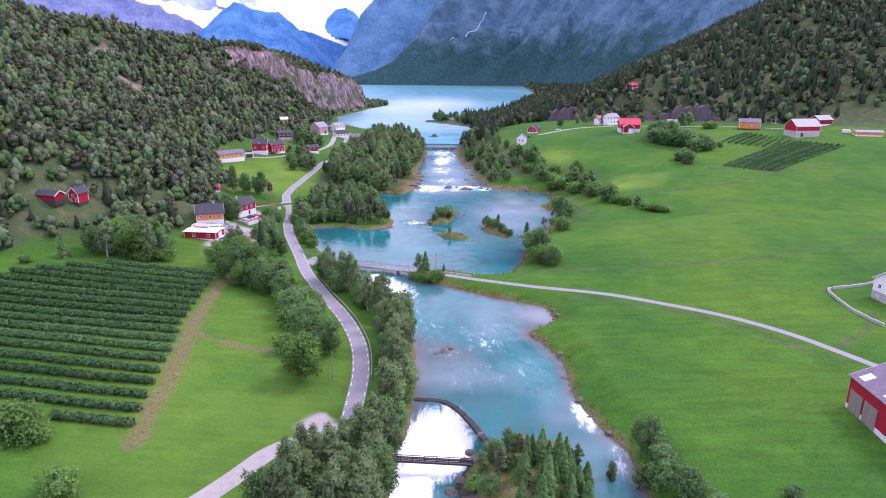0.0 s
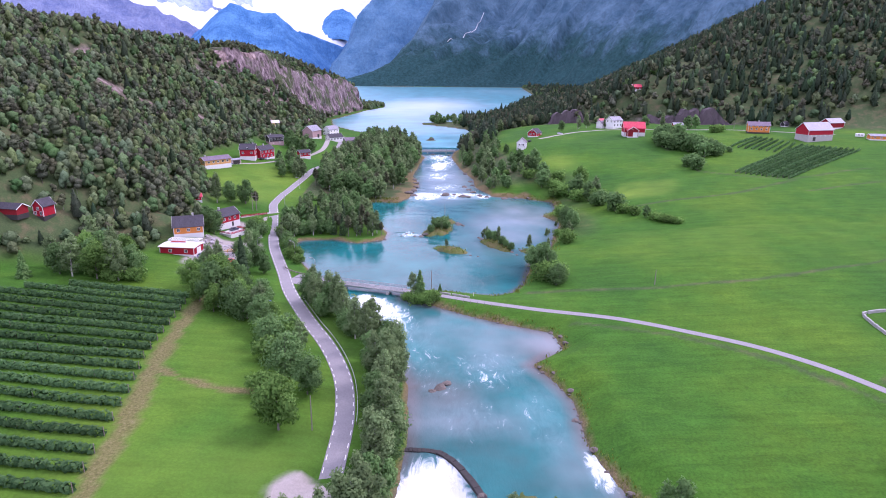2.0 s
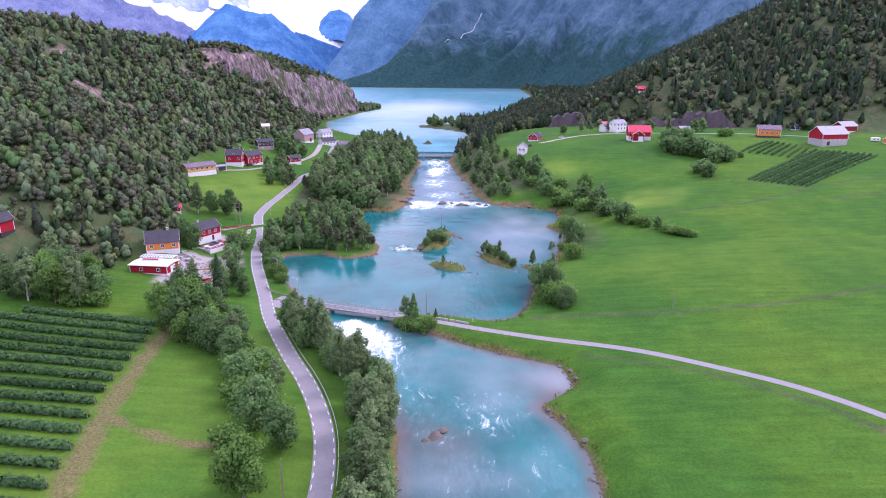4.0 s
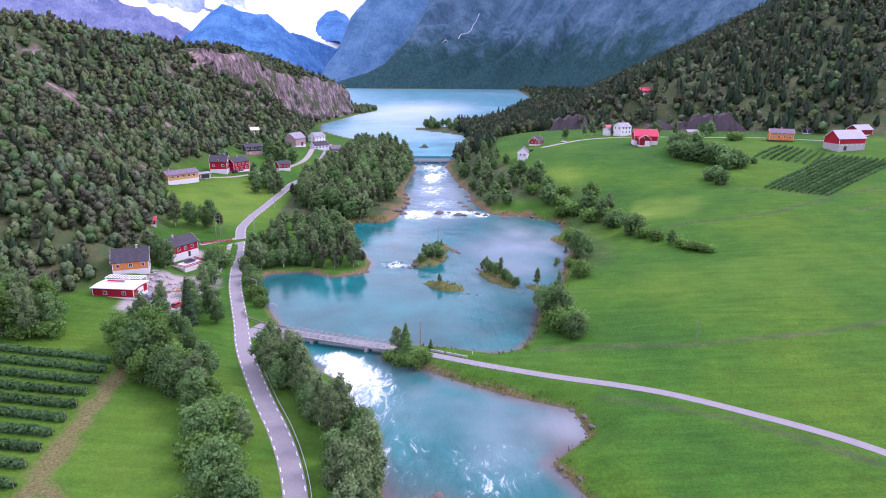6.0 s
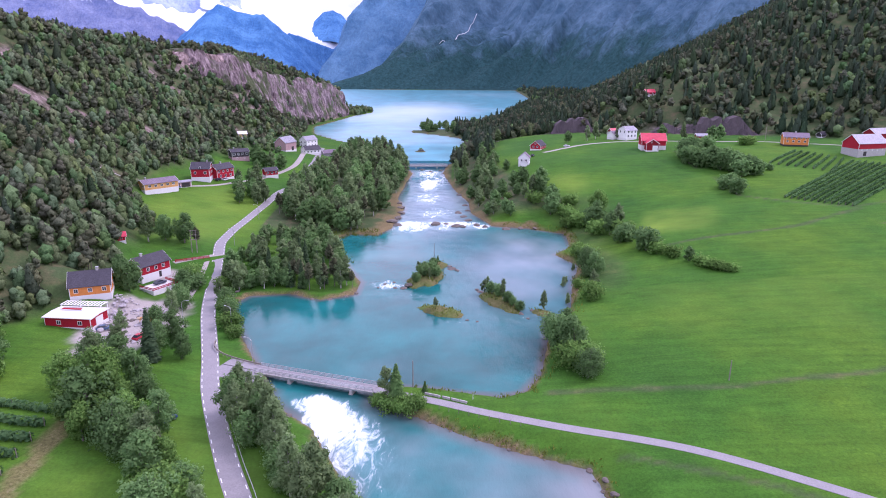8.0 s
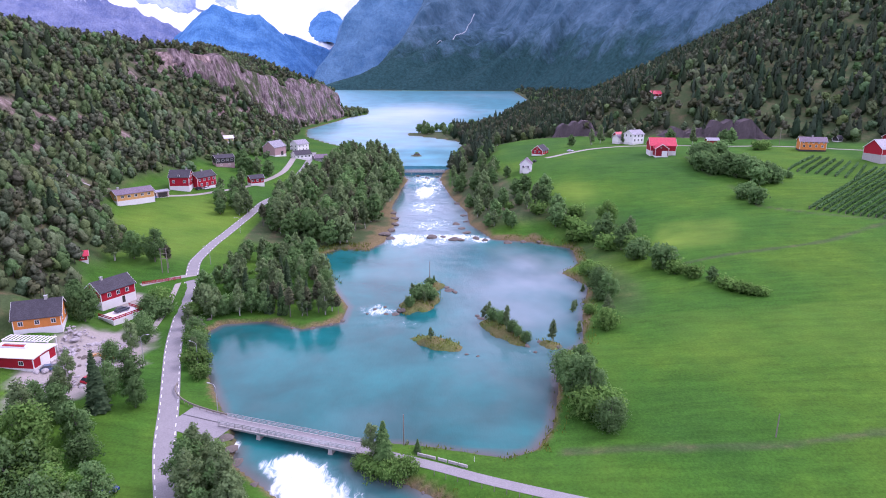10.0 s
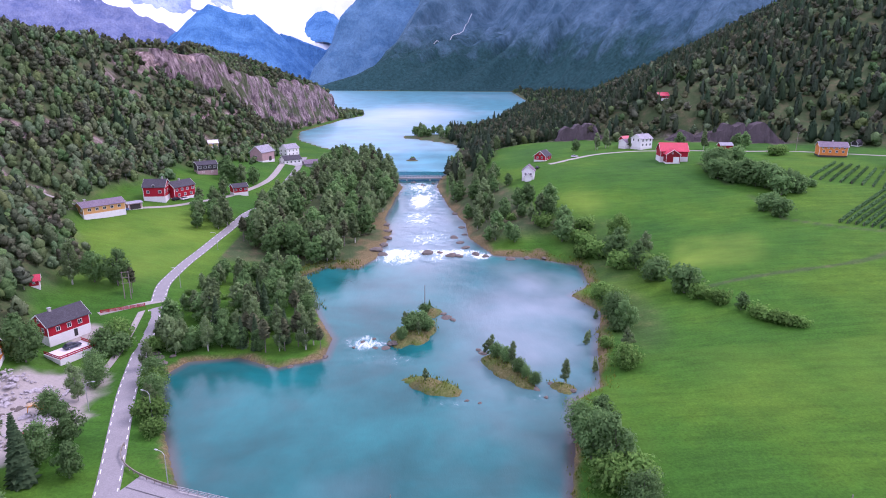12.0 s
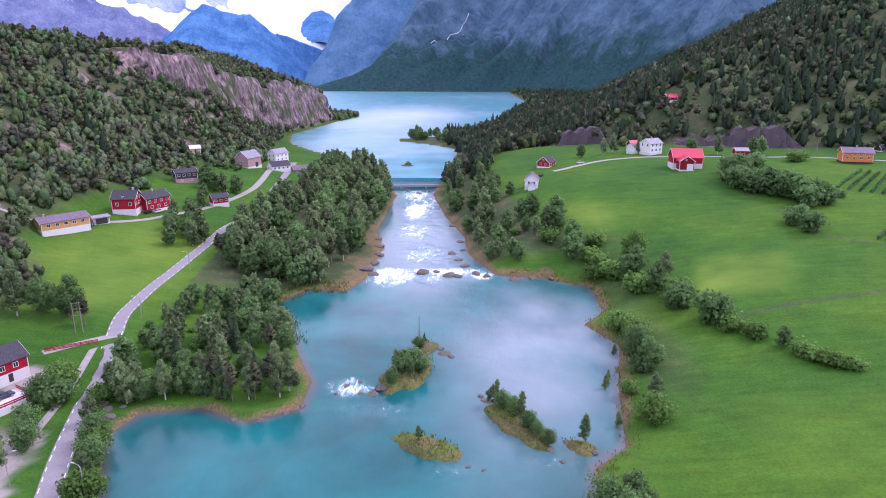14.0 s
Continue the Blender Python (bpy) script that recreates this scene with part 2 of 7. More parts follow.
def crag_material():
    m, n, l = mat("crag_rock")
    tc = n.new("ShaderNodeTexCoord")
    mp = n.new("ShaderNodeMapping")
    mp.inputs["Scale"].default_value = (0.3, 0.3, 0.055)
    l.new(tc.outputs["Object"], mp.inputs[0])
    up = noise_tex(n, l, 1.0, 8, 0.72, mp.outputs[0])
    big = noise_tex(n, l, 0.045, 6, 0.65, tc.outputs["Object"])
    fine = noise_tex(n, l, 0.5, 6, 0.7, tc.outputs["Object"])
    rk = ramp(n, [(0.35, (0.045, 0.034, 0.036)), (0.5, (0.19, 0.142, 0.148)), (0.66, (0.42, 0.34, 0.345))])
    l.new(up.outputs[0], rk.inputs[0])
    c = mix(n, l, 0.5, rk.outputs[0], fine.outputs[0], "OVERLAY")
    # moss and shrubs on the ledges
    mo = node(n, "ShaderNodeMapRange", **{"i1": 0.47, "i2": 0.56, "i3": 0.0, "i4": 0.85})
    l.new(big.outputs[0], mo.inputs[0])
    c = mix(n, l, mo.outputs[0], c, mix(n, l, fine.outputs[0], (0.03, 0.055, 0.02), (0.10, 0.13, 0.05)))
    finish(n, l, c, 0.92, up.outputs[0], 0.9, 1.5, 0.2)
    return m


M["crag"] = crag_material()
M["dark_cliff"] = simple("dark_cliff_rock", (0.045, 0.038, 0.045), (0.15, 0.118, 0.125), 0.22, 0.9, 0.9, 0.6, stretch=(1, 1, 0.3))
M["ground"] = ground_material()


def water_material(name, deep, shallow, silt_sheen, calm=0.07, spec=0.65):
    """Milky water; foam breaks up into streaks that lie along the current."""
    m, n, l = mat(name)
    tc = n.new("ShaderNodeTexCoord")
    co = tc.outputs["Object"]
    at = n.new("ShaderNodeAttribute")
    at.attribute_name = "flow"
    sep = n.new("ShaderNodeSeparateColor")      # red: foam, green: depth, blue: roughness of the surface
    l.new(at.outputs["Color"], sep.inputs[0])
    big = noise_tex(n, l, 0.035, 6, 0.6, co)
    big.inputs["Distortion"].default_value = 0.25
    mp = n.new("ShaderNodeMapping")
    mp.inputs["Scale"].default_value = (1.0, 0.42, 1.0)
    mp.inputs["Rotation"].default_value = (0, 0, radians(-24))
    l.new(co, mp.inputs[0])
    rip = noise_tex(n, l, 0.55, 7, 0.68, mp.outputs[0])
    foam = noise_tex(n, l, 0.36, 10, 0.72, mp.outputs[0])
    foam.inputs["Distortion"].default_value = 1.1
    br = ramp(n, [(0.34, tuple(v * 0.72 for v in deep)), (0.5, deep), (0.66, tuple(v * 1.35 for v in deep))])
    l.new(big.outputs[0], br.inputs[0])
    dp = br.outputs[0]
    c = mix(n, l, sep.outputs[1], shallow, dp)
    # pale tone: glacial silt plus sky reflection painted into the base colour
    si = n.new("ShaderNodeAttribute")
    si.attribute_name = "silt_sheen"
    c = mix(n, l, si.outputs["Fac"], c, silt_sheen)
    # foam where the noise falls below the foam strength
    sub = n.new("ShaderNodeMath")
    sub.operation = "ADD"
    l.new(foam.outputs[0], sub.inputs[0])
    l.new(sep.outputs[0], sub.inputs[1])
    # water full of air round the foam
    air = node(n, "ShaderNodeMapRange", **{"i1": 0.60, "i2": 1.0, "i3": 0.0, "i4": 0.5})
    l.new(sub.outputs[0], air.inputs[0])
    only = n.new("ShaderNodeMath")
    only.operation = "MULTIPLY"
    gate = node(n, "ShaderNodeMapRange", **{"i1": 0.12, "i2": 0.42})
    l.new(sep.outputs[0], gate.inputs[0])
    l.new(air.outputs[0], only.inputs[0])
    l.new(gate.outputs[0], only.inputs[1])
    c = mix(n, l, only.outputs[0], c, (0.30, 0.56, 0.62))
    fr = node(n, "ShaderNodeMapRange", **{"i1": 0.80, "i2": 1.02})
    l.new(sub.outputs[0], fr.inputs[0])
    c = mix(n, l, fr.outputs[0], c, (0.86, 0.89, 0.90))
    rr = node(n, "ShaderNodeMapRange", **{"i1": 0.0, "i2": 1.0, "i3": calm, "i4": 0.75})
    l.new(fr.outputs[0], rr.inputs[0])
    b = finish(n, l, c, rr.outputs[0], None, spec=spec)
    b.inputs["IOR"].default_value = 1.33
    bp = n.new("ShaderNodeBump")
    bp.inputs["Distance"].default_value = 0.25
    st = node(n, "ShaderNodeMapRange", **{"i3": 0.30, "i4": 1.0})
    l.new(sep.outputs[2], st.inputs[0])
    l.new(st.outputs[0], bp.inputs["Strength"])
    l.new(rip.outputs[0], bp.inputs["Height"])
    l.new(bp.outputs[0], b.inputs["Normal"])
    return m


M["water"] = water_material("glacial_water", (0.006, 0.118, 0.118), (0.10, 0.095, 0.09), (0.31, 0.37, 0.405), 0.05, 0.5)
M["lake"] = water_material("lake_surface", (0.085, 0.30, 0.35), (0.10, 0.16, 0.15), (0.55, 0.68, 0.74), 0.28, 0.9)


# ---- the lie of the land ----
# banks of the river, the pool, the channel and the lake, going upstream
LEFT_BANK = [(-13, -345), (-13, 128), (-10, 149), (-12, 174), (-18.5, 199), (-30, 219), (-42, 229), (-46, 239), (-53, 252), (-63, 270),
             (-72, 290), (-69, 299), (-56, 302), (-44, 296), (-33, 302), (-33, 315), (-40, 331), (-49, 356), (-57, 368),
             (-48, 384), (-35, 382), (-29, 396), (-26, 434), (-32, 464), (-30, 514), (-28, 540), (-36, 566), (-52, 630),
             (-66, 682), (-114, 734), (-152, 800), (-171, 885), (-157, 1000), (-150, 1075), (-130, 1150), (-136, 1185), (-170, 1230), (-260, 1500), (-900, 2250)]
RIGHT_BANK = [(38, -345), (36, 110), (35, 128), (31, 137), (28, 150), (28, 168), (24, 180), (20, 187), (30, 197), (28, 207),
              (14, 212), (2, 218), (-8, 224), (-18, 230), (-18, 237), (-5, 236), (12, 232), (18, 235), (23, 244), (27, 262),
              (30, 280), (38, 287), (43, 312), (50, 338), (43, 353), (52, 364), (53, 388), (37, 397), (19, 400), (10, 426),
              (9, 454), (1, 488), (-7, 540), (-5, 569), (5, 614), (8, 685), (12, 760), (-20, 800), (-52, 829), (-44, 850),
              (26, 890), (62, 1000), (125, 1318), (176, 1499), (206, 2290)]
LAKE_FAR = [(206, 2290), (0, 2280), (-347, 2300), (-900, 2250)]
# islands: x, y, half length, half width, turn in degrees, height
ISLES = [(-3.5, 287, 9.2, 3.8, -30, 1.4), (-9.5, 318.5, 10.5, 5.4, 62, 2.0), (-5, 335, 5.0, 3.0, 40, 1.5),
         (16, 296, 11.0, 4.0, -58, 1.6), (29, 287, 4.0, 2.6, -40, 0.9), (14, 118, 15, 10, 80, 2.2),
         (-52, 640, 9, 4, 70, 1.6), (-28, 655, 6, 3, 20, 1.0), (47, 322, 3.5, 1.6, 20, 0.4)]
# centre lines of the roads
MAIN_ROAD = [(-23, 104), (-23.5, 118), (-23.5, 128), (-23.5, 140), (-24, 152), (-26.5, 166), (-30.5, 178), (-36, 190), (-42.5, 202), (-50, 217), (-57, 232), (-63, 248),
             (-70.5, 267), (-75.5, 280), (-80, 294), (-86, 315), (-90, 330), (-95, 348), (-97, 370), (-96, 395), (-94, 425), (-92, 470), (-98, 540), (-112, 640)]
LANE = [(-58, 246), (-48, 242.5), (-34, 238), (-20, 233.2), (-4, 227.5), (8, 222.5), (22, 217.5), (39, 212), (52, 206), (66, 197), (80, 186.5), (90, 176), (98, 164), (108, 148), (122, 128)]
GRAVEL_ROAD = [(-58, 84), (-48, 96), (-41, 108), (-36, 118), (-29, 125), (-23, 130)]
HOUSE_ROAD = [(-88.5, 332.5), (-93, 329.5), (-97, 326), (-103, 320)]
UPPER_ROAD = [(-176, 392), (-158, 404), (-140, 420), (-122, 436), (-110, 470), (-106, 520), (-116, 590)]
FARM_ROAD = [(60, 520), (95, 541), (130, 545), (170, 535), (215, 528), (270, 500)]
JUNCTION = [(-59, 244), (-56, 242.8), (-52, 241), (-46.5, 238.8)]
LOWER_ROAD = [(-86, 289), (-88, 303), (-90.8, 317), (-93.2, 328)]


def seg_dist(px, py, line):
    """Distance from points to a line of points, and how far along it the nearest place lies."""
    best, where, run = np.full(px.shape, 1e9), np.zeros(px.shape), 0.0
    for (ax, ay), (bx, by) in zip(line[:-1], line[1:]):
        ex, ey = bx - ax, by - ay
        n2 = ex * ex + ey * ey
        if n2 < 1e-9:
            continue
        k = np.clip(((px - ax) * ex + (py - ay) * ey) / n2, 0, 1)
        d = np.hypot(px - ax - k * ex, py - ay - k * ey)
        nearer = d < best
        best, where = np.where(nearer, d, best), np.where(nearer, run + k * math.sqrt(n2), where)
        run += math.sqrt(n2)
    return best, where


def inside(px, py, poly):
    odd = np.zeros(px.shape, bool)
    for (ax, ay), (bx, by) in zip(poly, poly[1:] + poly[:1]):
        if ay != by:
            odd ^= ((ay > py) != (by > py)) & (px < (bx - ax) * (py - ay) / (by - ay) + ax)
    return odd


def smooth_line(line, step=2.0):
    """A Catmull-Rom curve through the points, at even steps."""
    p = [np.array(q, float) for q in line]
    p = [2 * p[0] - p[1]] + p + [2 * p[-1] - p[-2]]
    out = []
    for a, b, c, d in zip(p, p[1:], p[2:], p[3:]):
        n = max(2, int(np.linalg.norm(c - b) / step))
        for i in range(n):
            t = i / n
            out.append(tuple(0.5 * (2 * b + (c - a) * t + (2 * a - 5 * b + 4 * c - d) * t * t + (3 * b - a - 3 * c + d) * t ** 3)))
    out.append(tuple(p[-2]))
    return out


def step(a, b, v):
    t = np.clip((v - a) / (b - a), 0, 1)
    return t * t * (3 - 2 * t)


_perm = np.random.RandomState(3).permutation(1024)
_perm = np.concatenate([_perm, _perm])
_val = np.random.RandomState(4).rand(1024) * 2 - 1


def vnoise(x, y, scale, octaves=4, gain=0.5, seed=0):
    """Value noise over arrays, about -1 to 1."""
    x, y = np.asarray(x, float) / scale + seed * 17.3 + 500, np.asarray(y, float) / scale + seed * 9.1 + 500
    out, amp, total = 0.0, 1.0, 0.0
    for _ in range(octaves):
        i, j = np.floor(x).astype(int), np.floor(y).astype(int)
        u, v = x - i, y - j
        u, v = u * u * (3 - 2 * u), v * v * (3 - 2 * v)
        i, j = i % 1024, j % 1024
        i1, j1 = (i + 1) % 1024, (j + 1) % 1024
        a, b = _val[_perm[_perm[i] + j]], _val[_perm[_perm[i1] + j]]
        c, d = _val[_perm[_perm[i] + j1]], _val[_perm[_perm[i1] + j1]]
        out = out + amp * ((a * (1 - u) + b * u) * (1 - v) + (c * (1 - u) + d * u) * v)
        total, amp, x, y = total + amp, amp * gain, x * 2.03 + 11, y * 2.03 + 7
    return out / total * 1.6


WATER_POLY = LEFT_BANK + LAKE_FAR[::-1] + RIGHT_BANK[::-1]


def water_dist(x, y):
    """Signed distance to the water's edge: below zero in the water; islands stand out of it."""
    d = np.minimum(seg_dist(x, y, LEFT_BANK)[0], np.minimum(seg_dist(x, y, RIGHT_BANK)[0], seg_dist(x, y, LAKE_FAR)[0]))
    return np.where(inside(x, y, WATER_POLY), -d, d)


def isle_height(x, y):
    out = np.full(np.shape(x), -9.0)
    for cx, cy, a, b, turn, h in ISLES:
        c, s = math.cos(radians(turn)), math.sin(radians(turn))
        u, v = ((x - cx) * c + (y - cy) * s) / a, (-(x - cx) * s + (y - cy) * c) / b
        r = np.maximum(0, np.hypot(u, v) + 0.22 * vnoise(x, y, 3.0, 3, seed=5))
        out = np.maximum(out, np.where(r < 2.0, h * (1.25 - 1.25 * r ** 2.2), -9))
    return out


def water_level(x, y):
    z = -2.6 + 2.6 * step(188, 238, y) + 0.9 * step(392, 408, y) + 2.2 * step(440, 552, y) + 1.2 * step(525, 556, y)
    below = np.where(x < 9, step(0, 9, weir_side(x, y)), step(112, 100, y))
    return z - 3.6 * below


def weir_side(x, y):
    """How far below the curved weir a place lies, in metres."""
    return np.where(x < 9, 147 - 0.11 * (x + 6) ** 2 * (x > -6) - y, -1.0)


def left_foot(y):
    return np.interp(y, [0, 150, 215, 250, 280, 310, 345, 400, 430, 520, 650, 740, 800, 885, 1000, 1075, 1185, 1300], [-240, -215, -165, -128, -112, -114, -124, -150, -154, -148, -135, -152, -162, -177, -162, -156, -150, -160])


def crag_start(y):
    """How far behind the hill's foot the rock wall begins."""
    return np.interp(y, [520, 600, 700, 800, 885, 1000, 1185], [78, 58, 36, 19, 6, 4, 4]) + 5 * vnoise(y, y * 0, 60, 3, seed=75)


def land(x, y, d):
    """Height of the dry land, d metres from the water."""
    lvl = water_level(np.full(np.shape(x), 30.0), y)
    centre = np.interp(y, [0, 150, 220, 300, 390, 500, 700, 900, 1300, 2300], [5, 8, -20, -10, 0, -15, -30, -60, 10, -100])
    right = x > centre
    # meadows to the east, that rise to a terrace
    rise = np.interp(y, [0, 160, 200, 300, 400, 480, 560], [2, 2.3, 4, 9, 17, 23, 24])
    reach = np.interp(y, [0, 240, 480], [60, 60, 38])
    zr = 1.1 + rise * (1 - np.exp(-np.maximum(d, 0) / reach)) + 0.02 * d
    foot = 30 + 0.4 * np.maximum(0, (x - 30) * 0.435 + (y - 650) * 0.9)
    cap = 53 + 0.449 * x - 0.0963 * y - 0.4 * np.maximum(0, y - 1040 - 0.25 * x) + 9 * vnoise(x, y, 130, 4, seed=1)
    sr_ = (x - 30) * 0.435 + (y - 650) * 0.9
    foot = foot + 9 * step(4, 11, sr_) * np.exp(-((x - 187) / 36) ** 4) + 8 * step(4, 11, sr_) * np.exp(-((x - 98) / 18) ** 4)
    hill = np.minimum(foot + 7 * vnoise(x, y, 60, 4, seed=2), np.maximum(cap, lvl + 1.2))
    sr = (x - 30) * 0.435 + (y - 650) * 0.9
    zr = np.where(sr > 0, zr + (np.maximum(hill, lvl + 0.8) - zr) * step(-2, 40, sr), zr)
    # meadows to the west, then the wooded hill with its crag
    grade = np.interp(y, [0, 180, 300, 420, 700], [0.05, 0.06, 0.12, 0.16, 0.16])
    zl = 1.2 + grade * np.maximum(0, d - 10)
    s = left_foot(y) - x
    slope = np.interp(y, [0, 300, 520, 660, 1200], [0.5, 0.6, 0.62, 0.72, 0.75])
    capl = 79 - 0.053 * (x + 212) - 0.096 * (y - 762) + 7 * vnoise(x, y, 90, 4, seed=3) - 9 * step(-350, -260, x)
    capl = capl + step(780, 950, y) * (3 + np.clip(0.2 * (-x - 160), 0, 30))
    s_ = np.maximum(0, s)
    s0 = crag_start(y)
    crag_in = step(560, 640, y)
    over = np.maximum(0, s_ - s0)
    climb = slope * np.minimum(s_, s0) + crag_in * (2.4 * np.minimum(over, 18) + 0.4 * np.maximum(0, over - 18)) + (1 - crag_in) * slope * over
    climb = climb + (4 + 4 * step(500, 640, y)) * vnoise(x, y, 34, 4, seed=4) * step(0, 40, s)
    ledge = 5.5 * np.abs(vnoise(x, y * 0.5, 24, 3, seed=8)) * step(500, 650, y) * step(0, 20, s)
    climb = climb + ledge
    top = np.maximum(capl, 3) * step(1135, 1062, y)
    zl = np.where(s > 0, np.minimum(zl + climb, np.maximum(top, zl * 0 + lvl + 2)), zl)
    zl = zl + 4.5 * np.exp(-(((x + 112) / 13) ** 2 + ((y - 281) / 11) ** 2) ** 2)
    z = np.where(right, zr, zl)
    return z + 0.25 * vnoise(x, y, 14, 3, seed=6) * step(2, 12, d), lvl


ROADS = [(MAIN_ROAD, 2.2), (LANE, 1.3), (GRAVEL_ROAD, 2.2), (UPPER_ROAD, 2.0), (FARM_ROAD, 1.5), (LOWER_ROAD, 0.9), (HOUSE_ROAD, 1.5), (JUNCTION, 4.6)]
ROADS = [(smooth_line(line), w) for line, w in ROADS]


def raw_height(x, y):
    d = water_dist(x, y)
    z, lvl = land(x, y, d)
    wl_ = water_level(x, y)
    bed = wl_ - np.minimum(2.2, 0.35 - 0.35 * d)
    shore = wl_ + 0.5 * step(0, 1.2, d) + np.maximum(0, d) * (0.45 + 2.6 * step(600, 700, y) * step(1260, 1190, y) * (x < -90))
    z = np.where(d < 0, bed, np.minimum(np.maximum(z, wl_ + 0.35 + 0.1 * np.minimum(d, 8)), np.maximum(shore, wl_ + 0.05)))
    # ease from the shore's slope to the land's
    isle = isle_height(x, y)
    z = np.maximum(z, np.where(isle > -2.0, water_level(np.full(np.shape(x), 30.0), y) + isle, -99))
    return z, d


ROAD_Z = []
for line, w in ROADS:
    lx, ly = np.array([p[0] for p in line]), np.array([p[1] for p in line])
    zz = raw_height(lx, ly)[0]
    if line is ROADS[1][0]:
        zz = np.where(ly > 225.5, 1.7, zz)
    zz = np.maximum(zz, water_level(np.full(lx.shape, 30.0), ly) + 1.5)
    k = np.ones(9) / 9
    zz = np.convolve(np.pad(zz, 4, mode="edge"), k, mode="valid")
    ROAD_Z.append(zz)


def height(x, y):
    """The finished ground: the land, cut and filled along the roads."""
    x, y = np.asarray(x, float), np.asarray(y, float)
    z, d = raw_height(x, y)
    for (line, w), zz in zip(ROADS, ROAD_Z):
        dist, along = seg_dist(x, y, line[::2] + line[-1:] if len(line) > 60 else line)
        seg = np.concatenate([[0], np.cumsum([math.dist(a, b) for a, b in zip(line, line[1:])])])
        rz = np.interp(along, seg, zz)
        k = 1 - step(w + 0.3, w + 3.2, dist)
        z = np.where(d > -0.2, z + (rz - 0.07 - z) * k, z)
    return z


def ground_z(x, y):
    return float(height(np.array([x]), np.array([y]))[0])


def spaced(lo, hi, fine, far_lo, far_hi, grow=1.10):
    """Even steps between lo and hi, growing ones outside."""
    mid = list(np.arange(lo, hi + fine / 2, fine))
    s, v = fine, hi
    while v < far_hi:
        s *= grow
        v += s
        mid.append(min(v, far_hi))
    s, v, before = fine, lo, []
    while v > far_lo:
        s *= grow
        v -= s
        before.append(max(v, far_lo))
    return np.array(before[::-1] + mid)


def grid_faces(nx, ny):
    i = np.arange((nx - 1) * (ny - 1))
    r, c = i // (nx - 1), i % (nx - 1)
    a = r * nx + c
    return np.stack([a, a + 1, a + nx + 1, a + nx], 1)


def mesh_from(name, verts, faces, material, smooth=True, normals=None):
    me = bpy.data.meshes.new(name)
    faces = np.asarray(faces)
    me.vertices.add(len(verts))
    me.vertices.foreach_set("co", np.asarray(verts, np.float32).ravel())
    n = faces.shape[1]
    me.loops.add(faces.size)
    me.loops.foreach_set("vertex_index", faces.ravel().astype(np.int32))
    me.polygons.add(len(faces))
    me.polygons.foreach_set("loop_start", np.arange(0, faces.size, n, dtype=np.int32))
    me.polygons.foreach_set("loop_total", np.full(len(faces), n, np.int32))
    me.polygons.foreach_set("use_smooth", np.full(len(faces), smooth))
    me.materials.append(material)
    me.update(calc_edges=True)
    if normals is not None:
        me.normals_split_custom_set_from_vertices(np.asarray(normals, np.float32))
    return me


def paint(me, name, r, g, b):
    a = me.attributes.new(name, "FLOAT_COLOR", "POINT")
    a.data.foreach_set("color", np.stack([r, g, b, np.ones_like(r)], 1).astype(np.float32).ravel())


xs = spaced(-150, 110, 1.25, -1500, 1500, 1.05)
ys = spaced(95, 400, 1.3, -350, 4600, 1.033)
GX, GY = [a.ravel() for a in np.meshgrid(xs, ys)]
GZ = height(GX, GY)
GD = water_dist(GX, GY)
zz = GZ.reshape(len(ys), len(xs))
gy_, gx_ = np.gradient(zz, ys, xs)
slope_ = np.hypot(gx_, gy_).ravel()


# open rock and heather on the west hill: x, y, radius
OPENINGS = [(-194, 434, 7), (-236, 441, 7), (-211, 553, 9), (-212, 604, 11), (-195, 551, 7), (-160, 566, 6), (-190, 455, 5), (-244, 376, 6), (-178, 470, 6), (-168, 400, 5)]


def bareness(x, y):
    b = 0.62 * vnoise(x, y, 30, 4, seed=33)
    for cx, cy, r in OPENINGS:
        b = np.maximum(b, 1.2 * np.exp(-((x - cx) ** 2 + (y - cy) ** 2) / r ** 2) + 0.35 * vnoise(x, y, 7, 3, seed=76))
    return b


def forest_mask(x, y, d):
    """Where the woods stand, 0 to 1."""
    s = left_foot(y) - x
    west = step(-4, 8, s + 5 * vnoise(x, y, 16, 3, seed=21))
    sr = (x - 30) * 0.435 + (y - 650) * 0.9
    east = step(-3, 8, sr + 6 * vnoise(x, y, 18, 3, seed=22)) * (x > -30)
    wood = (x < 0) * (x > -88) * step(372, 384, y) * step(700, 660, y) * (d > 0)
    spit = (y > 640) * (x > -60) * (x < 60)
    rough = (x > 0) * step(405, 420, y) * step(34, 26, d) * (d > 0) * (y < 640)
    return np.clip(np.maximum.reduce([west, east, wood * 1.0, spit * 1.0, rough * 1.0]), 0, 1)


DITCHES = [[(24, 232), (38, 231.7), (66, 230.5), (100, 235), (148, 250), (200, 275)], [(84, 341), (96, 344), (131, 349.6), (143, 352), (168, 366.3), (178, 372)], [(176, 351), (200, 359), (226, 367.6)],
           [(140, 500), (134, 470), (137, 450), (138, 400), (154, 385), (178, 374), (230, 395)], [(121, 189), (112, 176), (100, 168)], [(34, 207), (60, 196), (82, 178), (96, 158)]]
woods = forest_mask(GX, GY, GD)
for line in DITCHES:
    dd = seg_dist(GX, GY, line)[0]
    woods = np.maximum(woods, 0.75 * step(1.6, 0.5, dd + 0.5 * vnoise(GX, GY, 6, 2, seed=37)))
